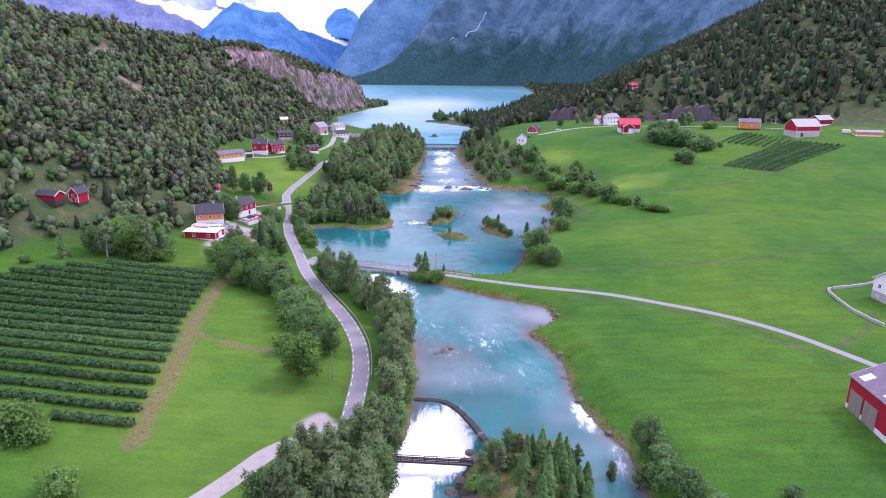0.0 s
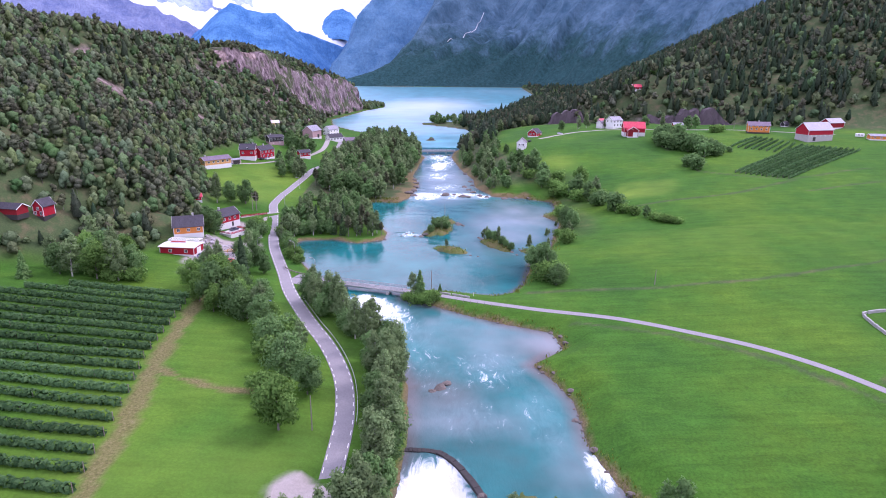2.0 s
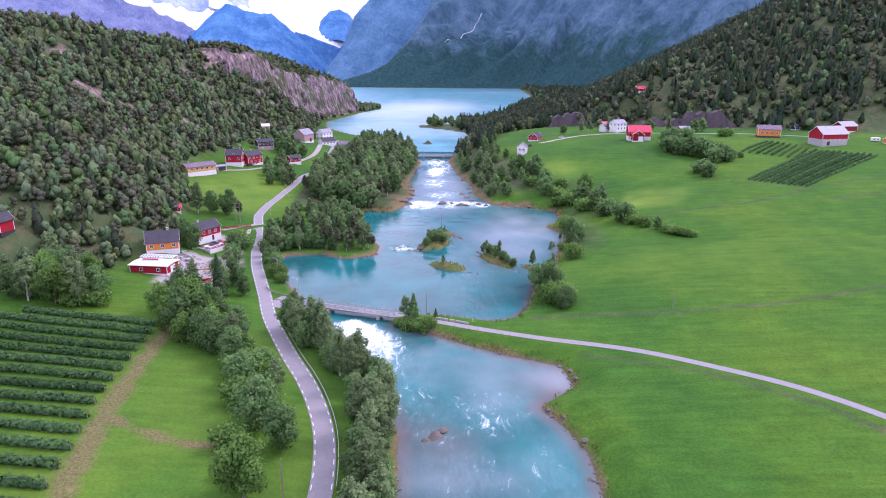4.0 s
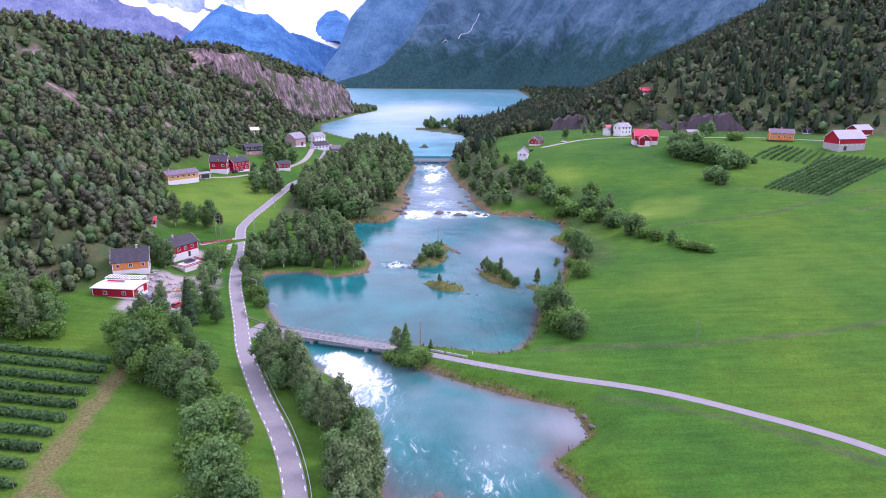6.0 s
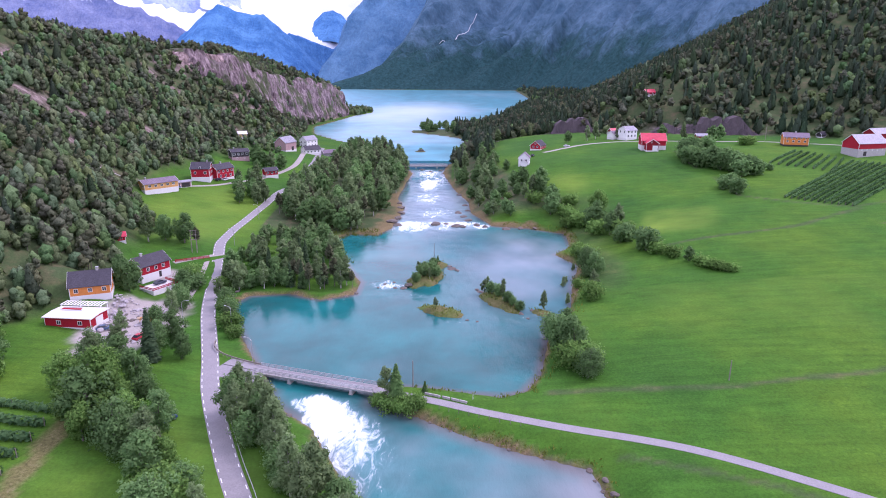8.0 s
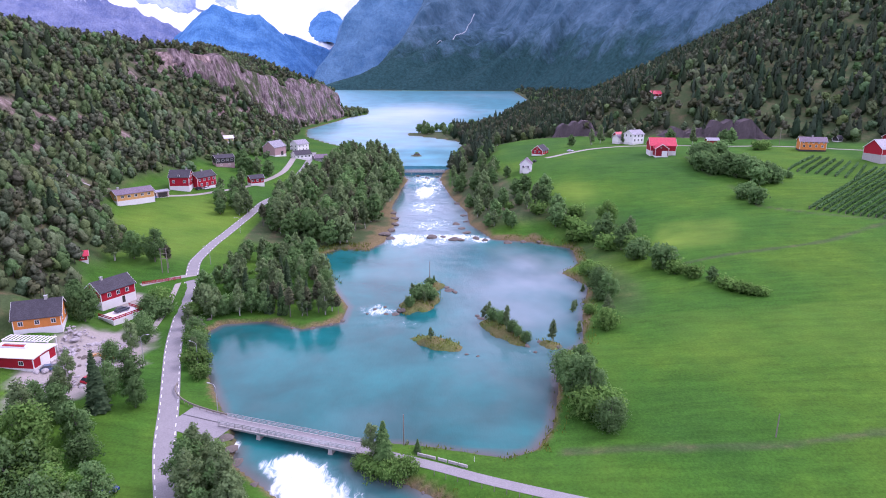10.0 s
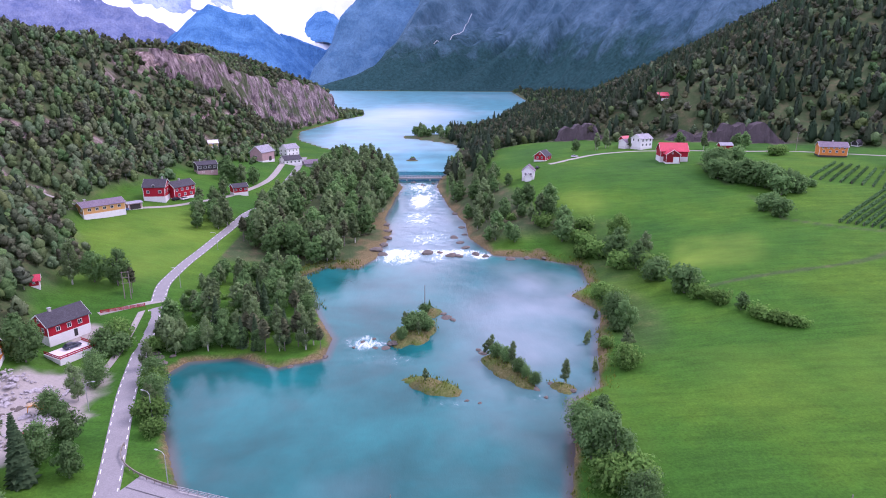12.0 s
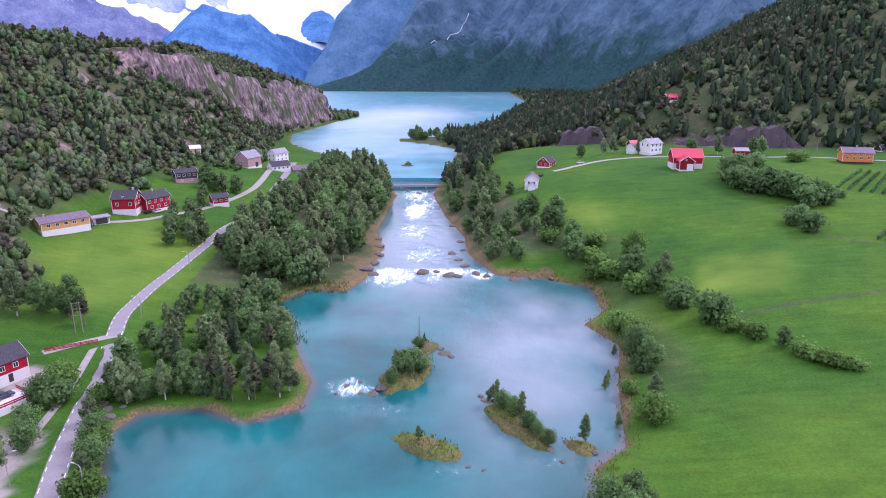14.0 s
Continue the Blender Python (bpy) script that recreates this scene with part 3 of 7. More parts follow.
# rough grass: the clearing, the shrub belt and the strip by the orchard
rough_grass = 0.6 * np.exp(-(((GX - 62) / 16) ** 2 + ((GY - 388) / 34) ** 2) ** 2) * (0.6 + 0.5 * vnoise(GX, GY, 9, 3, seed=38))
rough_grass = np.maximum(rough_grass, 0.55 * np.exp(-(((GX - 56) / 9) ** 2 + ((GY - 330) / 26) ** 2) ** 2))
woods = np.clip(np.maximum(woods, rough_grass), 0, 1)
ends = [(-62.5, 118), (-69.5, 156), (-74, 172), (-77, 190), (-81, 221)]
strip = step(2.6, 1.2, seg_dist(GX, GY, ends)[0] + 0.9 * vnoise(GX, GY, 4, 3, seed=39)) * 0.75
strip = np.maximum(strip, step(1.8, 0.6, seg_dist(GX, GY, [(-74, 169), (-64, 164), (-55, 161.5), (-45, 160)])[0] + 0.8 * vnoise(GX, GY, 5, 3, seed=40)) * 0.8)
crag = step(1.0, 1.35, slope_ + 0.25 * vnoise(GX, GY, 22, 4, seed=31)) * woods * step(285, 320, GY)
bare = step(0.4, 0.7, bareness(GX, GY)) * woods * (GX < -100) * step(290, 330, GY) * 0.8
sr_g = (GX - 30) * 0.435 + (GY - 650) * 0.9
band = step(2, 5, sr_g) * step(15, 11, sr_g) * (np.exp(-((GX - 187) / 36) ** 4) + np.exp(-((GX - 98) / 18) ** 4))
over_g = left_foot(GY) - GX - crag_start(GY)
face = step(-2, 2, over_g) * step(32, 24, over_g) * step(560, 620, GY) * step(1120, 1080, GY) * (0.7 + 0.6 * vnoise(GX, GY, 18, 3, seed=47))
rock_mask = np.clip(crag + bare + band + face, 0, 1)
isle_mask = (isle_height(GX, GY) > -0.3) * 1.0
bank = np.clip(step(1.7, 0.3, GD / (1 + 1.6 * step(290, 330, GY) * (GX > -40) * (GY < 620) + 4.0 * step(376, 384, GY) * step(470, 450, GY) * (GX > -44) * (GX < -20)) + 1.0 * vnoise(GX, GY, 6, 3, seed=35)) * (GD > -1.5), 0, 1)
bank = np.maximum(bank, isle_mask * (0.8 + 0.4 * vnoise(GX, GY, 3, 2, seed=36)).clip(0, 1))
bank = np.maximum(bank, strip)
hx_, hy_ = GX - 101 - 0.37 * (GY - 372), GY - 372 + 0.1 * (GX - 101)
hay = np.exp(-(hx_ / 17) ** 8 - (hy_ / 17.5) ** 8) * (0.34 - 0.010 * hx_) * (0.75 + 0.5 * vnoise(GX, GY, 12, 3, seed=34))
hay = np.maximum(hay, 0.30 * np.exp(-(((GX - 64) / 11) ** 2 + ((GY - 438) / 15) ** 2) ** 2) * (0.8 + 0.4 * vnoise(GX, GY, 10, 3, seed=84)))
hay = np.maximum(hay, 0.30 * np.exp(-(((GX + 116) / 30) ** 2 + ((GY - 385) / 48) ** 2) ** 3) * (0.8 + 0.4 * vnoise(GX, GY, 18, 3, seed=87)))
hay = np.maximum(hay, 0.20 * np.exp(-(((GX + 52) / 32) ** 2 + ((GY - 150) / 75) ** 2) ** 3) * (0.8 + 0.5 * vnoise(GX, GY, 16, 3, seed=88)))
hay = np.maximum(hay, 0.11 * step(0.0, 0.8, vnoise(GX, GY * 0.6, 38, 4, seed=85)) * (GY < 300))
bed_mask = step(0.0, -0.4, GD) * (1 - isle_mask)
yard = step(14, 11, np.hypot((GX + 92) * 1.0, (GY - 266) / 1.9) + 2.2 * vnoise(GX, GY, 6, 3, seed=44)) + step(6, 4, np.hypot(GX + 100, GY - 308) + vnoise(GX, GY, 4, 2, seed=45))
yard = np.clip(yard + step(6.5, 4.5, np.hypot(GX + 28, GY - 127) + vnoise(GX, GY, 4, 2, seed=48)), 0, 1)
ground_mesh = mesh_from("ground", np.stack([GX, GY, GZ], 1), grid_faces(len(xs), len(ys)), M["ground"])
paint(ground_mesh, "cover", woods, rock_mask, bank * (1 - isle_mask * 0.2))
paint(ground_mesh, "wear", hay, bed_mask, yard)
tagged(new("ground", ground_mesh), "green meadows and wooded hillsides of a river valley", "ground", kind="structure")

# ---- water ----
FOAM = [(-5, 133, 8.5, 12, 0.95), (-9, 112, 5, 20, 0.9), (29, 142, 3.5, 10, 0.42), (33, 125, 3, 8, 0.3),
        (-4, 173, 7, 7, 0.26), (-23, 312, 7, 6, 0.38), (-20, 398, 11, 13, 0.45), (-22, 404, 7, 5, 0.45), (14, 399, 6, 4, 0.45), (-6, 396, 9, 7, 0.34), (-8, 425, 14, 18, 0.34),
        (-14, 465, 11, 22, 0.36), (-15, 505, 9, 26, 0.48), (-17, 540, 11, 16, 0.42), (2, 279, 8, 3, 0.22), (22, 282, 8, 3, 0.22), (4, 160, 14, 14, 0.22), (8, 184, 16, 16, 0.24), (10, 205, 16, 8, 0.10),
        (0, 403, 24, 6, 0.42), (-12, 520, 13, 24, 0.36), (-19, 193, 6, 9, 0.36), (20, 160, 8, 22, 0.22), (-16, 302, 14, 5, 0.22)]


def water_sheet(name, label, wx, wy, keep, material):
    x, y = [a.ravel() for a in np.meshgrid(wx, wy)]
    d = water_dist(x, y)
    foam = np.zeros(x.shape)
    for cx, cy, a, b, k in FOAM:
        foam = np.maximum(foam, k * np.exp(-(((x - cx) / a) ** 2 + ((y - cy) / b) ** 2) ** 1.5))
    # the chute under the road bridge: a white plume that spreads and fades downstream, dark smooth water beside its head
    along, across = (x + 33.5) * 0.49 - (y - 231) * 0.87, (x + 33.5) * 0.87 + (y - 231) * 0.49
    half = 6.3 + 0.12 * np.maximum(0, along)
    plume = np.exp(-np.abs((across - 2.5 * np.sin(along * 0.09)) / half) ** 3) * step(-5, 3, along) * (0.54 - 0.40 * step(8, 36, along))
    plume = plume + 0.5 * np.exp(-(((x + 44.5) / 1.8) ** 2 + ((y - 234.5) / 4) ** 2)) + 0.10 * step(8, 30, along) * step(75, 40, along) * (np.abs(across) < 26)
    plume = plume - 0.42 * np.exp(-(((x + 37.5) / 4.0) ** 2 + ((y - 224) / 2.5) ** 2))
    foam = np.maximum(foam, np.clip(plume, 0, 1) * (y < 240) * (y > 165))
    rough = np.clip(foam * 1.8, 0.0, 1) + 0.16 * (y < 236) + 0.07
    z = water_level(x, y) + np.clip(foam, 0, 1) * 0.55 * vnoise(x, y, 2.6, 4, 0.6, seed=41) + 0.02 * vnoise(x, y, 4, 2, seed=42)
    depth = np.clip(-d / np.where(y < 236, 4.0, 2.5), 0, 1) + 0.12 * vnoise(x, y, 9, 3, seed=43)
    # gravel shoals
    depth = depth - 0.8 * np.exp(-(((x + 3) / 7) ** 2 + ((y - 172) / 8) ** 2)) - 0.9 * np.exp(-(((x - 26) / 9) ** 2 + ((y - 198) / 8) ** 2)) - 0.5 * np.exp(-(((x - 30) / 16) ** 2 + ((y - 262) / 22) ** 2)) * 0.6
    f = grid_faces(len(wx), len(wy))
    f = f[keep(x, y, d)[f].any(1)]
    used, f = np.unique(f, return_inverse=True)
    f = f.reshape(-1, 4)
    me = mesh_from(name, np.stack([x, y, z], 1)[used], f, material)
    # pale patches on pool and channel: light silt, with reflected sky painted in
    silt_sheen = (0.60 + 0.35 * vnoise(x, y * 0.6, 18, 4, seed=89)) * np.exp(-(((x - 33) / 24) ** 2 + ((y - 345) / 48) ** 2) ** 1.5) + 0.3 * np.exp(-(((x - 12) / 14) ** 2 + ((y - 318) / 40) ** 2) ** 1.5) + 0.75 * np.exp(-(((x + 8) / 22) ** 2 + ((y - 450) / 75) ** 2) ** 1.5) + 0.10 * vnoise(x, y, 26, 4, seed=46)
    silt_sheen = silt_sheen - 0.35 * np.exp(-(((x + 45) / 22) ** 2 + ((y - 275) / 22) ** 2))
    silt_sheen = silt_sheen + (y < 232) * (0.05 + 0.20 * vnoise(x, y, 16, 4, seed=91) + 0.5 * np.exp(-(((x - 27) / 9) ** 2 + ((y - 200) / 7) ** 2)))
    # near-white patch that paints the bright sky's reflection onto the lake
    silt_sheen = silt_sheen + (y > 700) * (0.85 * np.exp(-(((x + 60) / 95) ** 2 + ((y - 1150) / 330) ** 2) ** 1.3) + 0.22 * vnoise(x, y, 160, 4, seed=83))
    paint(me, "silt_sheen", np.clip(silt_sheen, 0, 1)[used], np.clip(silt_sheen, 0, 1)[used], np.clip(silt_sheen, 0, 1)[used])
    paint(me, "flow", foam[used], np.clip(depth[used], 0, 1), np.clip(rough[used], 0, 1))
    return tagged(new(name, me), label, "water", kind="structure")


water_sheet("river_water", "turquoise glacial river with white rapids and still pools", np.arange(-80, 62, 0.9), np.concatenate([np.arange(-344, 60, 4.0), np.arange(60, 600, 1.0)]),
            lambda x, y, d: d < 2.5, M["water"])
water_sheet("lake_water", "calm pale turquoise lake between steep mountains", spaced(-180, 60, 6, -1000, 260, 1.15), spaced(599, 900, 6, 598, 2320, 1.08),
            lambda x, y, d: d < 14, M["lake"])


# ---- roads ----
def ribbon(name, line, zs, half, material, label, category, lift=0.0, a=0.0, b=1e9, offset=0.0, kind="structure", parent=None):
    p = np.array(line)
    t = np.gradient(p, axis=0)
    t /= np.linalg.norm(t, axis=1)[:, None]
    nrm = np.stack([t[:, 1], -t[:, 0]], 1)
    run = np.concatenate([[0], np.cumsum(np.linalg.norm(np.diff(p, axis=0), axis=1))])
    sel = (run >= a) & (run <= b)
    p, nrm, z = p[sel], nrm[sel], np.array(zs)[sel] + lift
    if len(p) < 2:
        return None
    left, right = p + nrm * (offset - half), p + nrm * (offset + half)
    n = len(p)
    top = np.concatenate([np.column_stack([left, z]), np.column_stack([right, z])])
    low = top - (0, 0, 0.25 if lift < 0.02 else 0.012)
    v = np.concatenate([top, low])
    i = np.arange(n - 1)
    quads = [np.stack([i, i + n, i + n + 1, i + 1], 1), np.stack([i + 2 * n, i, i + 1, i + 1 + 2 * n], 1), np.stack([i + n, i + 3 * n, i + 3 * n + 1, i + n + 1], 1),
             np.array([[0, 2 * n, 3 * n, n], [n - 1, 2 * n - 1, 4 * n - 1, 3 * n - 1]])]
    me = mesh_from(name, v, np.concatenate(quads), material, smooth=False)
    ob = new(name, me)
    if parent:
        ob.parent = parent
    else:
        tagged(ob, label, category, kind=kind)
    return ob


road_names = [("road", "asphalt", "grey two-way asphalt road with broken white edge lines"), ("lane", "asphalt", "narrow pale asphalt lane across the meadow"),
              ("gravel_track", "gravel", "pale curved gravel track beside the meadow"), ("upper_road", "gravel", "pale gravel road to the hillside houses"),
              ("farm_road", "gravel", "narrow farm road along the terrace"), ("lower_track", "gravel", "narrow gravel track beside the road"), ("side_road", "gravel", "short gravel driveway"),
              ("junction", "asphalt", "wide asphalt junction before the bridge")]
road_obs = [ribbon(nm, line, zz_, w, M[mm], lb, "road", 0.015 if nm == "junction" else 0.0) for (nm, mm, lb), (line, w), zz_ in zip(road_names, ROADS, ROAD_Z)]


def crag_face():
    """The bare rock wall between the wooded hill and the lake, split by upright cracks."""
    rows_y = np.arange(566, 1120, 1.6)
    y, s = [a.ravel() for a in np.meshgrid(rows_y, np.linspace(-2.0, 27.0, 24))]
    x0 = left_foot(y) - crag_start(y) - s
    base = height(x0, y)
    cover = vnoise(y, base * 1.4, 38, 4, seed=77) + 0.35 * vnoise(y, base, 9, 3, seed=78)
    sunk = step(0.30, 0.75, cover) + step(620, 575, y) + step(1085, 1112, y) + step(23, 27, s) + step(2, -2, s)
    x = x0 + 1.8 + 2.6 * ridges_at(y, base, 17, 71) + 1.5 * ridges_at(y, base, 6, 72) + 2.4 * vnoise(y, base, 45, 3, seed=73)
    z = base + 1.4 * np.round(vnoise(y, base * 2, 12, 2, seed=74) * 2) * 0.5 + 1.0
    x, z = x - 5.0 * np.minimum(sunk, 1.2), z - 5.0 * np.minimum(sunk, 1.2)
    me = mesh_from("crag", np.stack([x, y, z], 1), grid_faces(len(rows_y), 24), M["crag"], smooth=False)
    return tagged(new("crag", me), "bare purple-grey rock wall above the lake", "cliff", kind="structure")


def ridges_at(a, z, scale, seed):
    return 1 - 2 * np.minimum(1, np.abs(vnoise(a, z * 0.22, scale, 4, 0.55, seed=seed)))



def rock_step(mid, half, tall, seed):
    """A dark upright rock face at the foot of the east hill."""
    x, k = [a.ravel() for a in np.meshgrid(np.arange(mid - half, mid + half, 1.1), np.linspace(0, 1, 11))]
    y = 650 + (3.0 - (x - 30) * 0.435) / 0.9
    rise = tall * np.exp(-((x - mid) / (half * 0.82)) ** 6) * (0.75 + 0.55 * vnoise(x, x * 0, 9, 3, seed=seed))
    z = height(x, y) - 1.5 + np.minimum(1, k / 0.8) * (rise + 1.5)
    y = y + 1.2 + 2.5 * k + 9 * np.maximum(0, k - 0.8) / 0.2 - 1.3 * ridges_at(x, z, 9, seed + 1) - 0.7 * ridges_at(x, z, 3.5, seed + 2)
    me = mesh_from("rock_step", np.stack([x, y, z], 1), grid_faces(len(np.arange(mid - half, mid + half, 1.1)), 11), M["dark_cliff"], smooth=False)
    return tagged(new("rock_step", me), "dark upright rock face under the wooded hill", "cliff", kind="structure")


crag_face()
rock_step(187, 36, 13, 90)
rock_step(98, 17, 12, 94)


# ---- trees ----
def tube(path, radii, sides=6):
    """A tapered tube along a path of points: vertices and faces."""
    v, f = [], []
    for i, (p, r) in enumerate(zip(path, radii)):
        d = (Vector(path[min(i + 1, len(path) - 1)]) - Vector(path[max(i - 1, 0)])).normalized()
        a = d.orthogonal().normalized()
        b = d.cross(a)
        for k in range(sides):
            w = 2 * math.pi * k / sides
            v.append(tuple(Vector(p) + (a * math.cos(w) + b * math.sin(w)) * r))
    for i in range(len(path) - 1):
        for k in range(sides):
            f.append((i * sides + k, i * sides + (k + 1) % sides, (i + 1) * sides + (k + 1) % sides, (i + 1) * sides + k))
    return v, f


def join(parts):
    v, f = [], []
    for pv, pf in parts:
        o = len(v)
        v += pv
        f += [tuple(i + o for i in q) for q in pf]
    return np.array(v), np.array(f)


def leaves(rng, centres, n, size, droop=0.0, flat=0.6):
    """n leaf sprays as bent four-sided blades round clump centres (x, y, z, rx, rz)."""
    c = np.array(centres)
    w = c[:, 3] ** 2 * c[:, 4]
    pick = rng.choice(len(c), n, p=w / w.sum())
    u = rng.normal(size=(n, 3))
    u /= np.linalg.norm(u, axis=1)[:, None]
    r = rng.uniform(0.25, 1.2, n)[:, None] ** 0.8
    p = c[pick, :3] + u * r * np.stack([c[pick, 3], c[pick, 3], c[pick, 4]], 1)
    out = u + rng.normal(scale=0.7, size=(n, 3))
    out[:, 2] += 0.5 - droop
    out /= np.linalg.norm(out, axis=1)[:, None]
    side = np.cross(out, rng.normal(size=(n, 3)))
    side /= np.linalg.norm(side, axis=1)[:, None]
    up = np.cross(out, side)
    s = size * rng.uniform(0.6, 1.4, n)[:, None]
    v = np.stack([p - side * s * 0.5 - up * s * 0.25, p + side * s * 0.5 - up * s * 0.25, p + up * s * 0.6 + out * s * 0.1], 1).reshape(-1, 3)
    mid = c[:, :3].mean(0)
    whole = p - mid
    whole /= np.linalg.norm(whole, axis=1)[:, None] + 1e-6
    nrm = u * 0.75 + whole * 0.55 + out * 0.35 + np.array([0, 0, 0.25])
    nrm /= np.linalg.norm(nrm, axis=1)[:, None]
    flip = np.einsum("ij,ij->i", np.cross(v[1::3] - v[0::3], v[2::3] - v[0::3]), nrm) < 0
    f = np.arange(3 * n).reshape(-1, 3)
    f[flip] = f[flip][:, ::-1]
    return v, f, np.repeat(nrm, 3, 0)


def broadleaf(seed, h, width, n, size, base=0.18, tall=False, trunks=1, sides=6):
    """Trunk with limbs and a crown of leaf clumps, as vertex and face arrays for each."""
    rng = np.random.RandomState(seed)
    wood, clumps = [], []
    for k in range(trunks):
        ox, oy = (0, 0) if trunks == 1 else (rng.uniform(-0.12, 0.12) * h, rng.uniform(-0.12, 0.12) * h)
        hh = h * (1 if k == 0 else rng.uniform(0.7, 0.95))
        lean = rng.normal(scale=0.05 * hh, size=2)
        path = [(ox + lean[0] * t * t, oy + lean[1] * t * t, hh * 0.93 * t - 0.25 * (t == 0)) for t in (0, 0.2, 0.45, 0.7, 1.0)]
        r0 = 0.014 * hh + 0.03
        wood.append(tube(path, [r0 * 1.2, r0 * 0.9, r0 * 0.65, r0 * 0.4, 0.02], sides))
        nl = (20 if tall else 16) if n > 600 else 9
        for i in range(nl):
            t = base + (0.97 - base) * (i + rng.rand()) / nl
            ang = i * 2.4 + rng.uniform(-0.5, 0.5)
            prof = math.sin(math.pi * min(1, (t - base) / (1 - base) * 0.82 + 0.2)) ** 0.8 if not tall else (1.15 - t) ** 0.6
            reach = width * 0.5 * prof * rng.uniform(0.6, 1.0)
            z0 = hh * t * 0.9
            x0, y0 = ox + lean[0] * t * t, oy + lean[1] * t * t
            e = (x0 + math.cos(ang) * reach, y0 + math.sin(ang) * reach, z0 + reach * rng.uniform(0.2, 0.7))
            if n > 300:
                wood.append(tube([(x0, y0, z0 - 0.05 * hh), ((x0 + e[0]) / 2, (y0 + e[1]) / 2, z0 + reach * 0.12), e], [r0 * 0.4, r0 * 0.25, 0.015], 4))
            cr = width * rng.uniform(0.12, 0.21) * (0.75 + 0.5 * prof) * (1.25 if n <= 600 else 1.0)
            clumps.append((*e, cr, cr * rng.uniform(0.8, 1.5)))
            clumps.append((x0 + math.cos(ang) * reach * 0.5, y0 + math.sin(ang) * reach * 0.5, z0 + reach * 0.3, cr * 0.9, cr * 0.9))
        clumps.append((path[-1][0], path[-1][1], hh * 0.93, width * 0.13, hh * 0.07))
    return join(wood), leaves(rng, clumps, n, size, 0.2)


def conifer(seed, h, width, layers, per, size, bare=0.08, sparse=False):
    rng = np.random.RandomState(seed)
    wood = [tube([(0, 0, -0.25), (0, 0, h * 0.5), (0, 0, h)], [0.013 * h + 0.04, 0.009 * h, 0.015], 6)]
    vs = []
    for i in range(layers):
        t = bare + (1 - bare) * i / layers
        r = width * 0.5 * (1 - t) ** 0.85 + 0.12
        if sparse:
            r = width * 0.5 * math.sin(math.pi * min(1, (t - bare) / (1 - bare) * 0.75 + 0.25)) * rng.uniform(0.7, 1.1)
        for k in range(per):
            a = 2 * math.pi * (k + rng.rand() * 0.8) / per + i
            rr = r * rng.uniform(0.5, 1.15)
            z = h * t + rng.uniform(-0.3, 0.3) * h / layers
            wdt = max(0.18, size * (0.4 + rr / width)) * rng.uniform(0.7, 1.3)
            d, s = np.array([math.cos(a), math.sin(a), 0]), np.array([-math.sin(a), math.cos(a), 0])
            tip = d * rr + [0, 0, z - rr * (0.38 if not sparse else -0.1)]
            root = d * rr * 0.08 + [0, 0, z + rr * 0.10]
            midl, midr = d * rr * 0.6 + s * wdt + [0, 0, z - rr * 0.30], d * rr * 0.6 - s * wdt + [0, 0, z - rr * 0.30]
            vs.append([root, midl, tip, midr])
    q = np.array(vs)
    v = q[:, [0, 1, 2, 0, 2, 3]].reshape(-1, 3)
    nrm = v * [1, 1, 0]
    nrm = nrm / (np.linalg.norm(nrm, axis=1)[:, None] + 1e-6) + [0, 0, 0.75] + rng.normal(scale=0.45, size=(len(v) // 3, 3)).repeat(3, 0)
    nrm /= np.linalg.norm(nrm, axis=1)[:, None]
    f = np.arange(len(v)).reshape(-1, 3)
    flip = np.einsum("ij,ij->i", np.cross(v[1::3] - v[0::3], v[2::3] - v[0::3]), nrm[0::3]) < 0
    f[flip] = f[flip][:, ::-1]
    return join(wood), (v, f, nrm)


def grow(name, shape, leaf, label, category="tree"):
    """One tree: an Empty at its foot, with trunk and crown under it."""
    (wv, wf), (lv, lf, ln) = shape
    ob = new(name)
    for nm, v, f, m, nr in (("trunk", wv, wf, M["birch_bark" if leaf == "leaf_birch" else "bark"], None), ("crown", lv, lf, M[leaf], ln)):
        me = mesh_from(nm, v, f, m, normals=nr)
        if nm == "crown":
            half = np.full(len(v), 0.5)
            paint(me, "tone", half, half, half)
        p = new(nm, me)
        p.parent = ob
    tagged(ob, label, category)
    return ob


TREES = {}


def proto(key, name, shape, leaf, label, category="tree"):
    TREES[key] = (name, shape, leaf, label, category)


proto("birch1", "birch_tree", broadleaf(1, 13.5, 5.6, 4000, 0.44, 0.12), "leaf_birch", "grey-green birch tree with an airy crown beside the river")
proto("birch2", "birch_tree", broadleaf(2, 15.5, 5.6, 4000, 0.44, 0.14, True), "leaf_birch", "tall slender birch tree with pale green leaves")
proto("alder1", "alder_tree", broadleaf(3, 11, 7.0, 3800, 0.48, 0.08), "leaf_alder", "round dark green alder tree by the water")
proto("alder2", "alder_tree", broadleaf(4, 9, 6.5, 3400, 0.46, 0.05, False, 3), "leaf_alder", "many-stemmed dark green alder tree by the water")
proto("ash1", "ash_tree", broadleaf(5, 14, 9.0, 4200, 0.6, 0.12), "leaf_bush", "broad leafy ash tree with fresh green leaves on the meadow's edge")
proto("spruce1", "spruce_tree", conifer(6, 14, 5.6, 28, 20, 1.1), "needles", "dark green pointed spruce tree")
proto("spruce2", "spruce_tree", conifer(7, 10, 6.6, 22, 18, 0.85), "young_needles", "small fresh green spruce tree")
proto("pine1", "pine_tree", conifer(8, 12, 5.0, 18, 16, 0.8, 0.45, True), "pine_needles", "pine tree with a bare trunk and a thin crown")
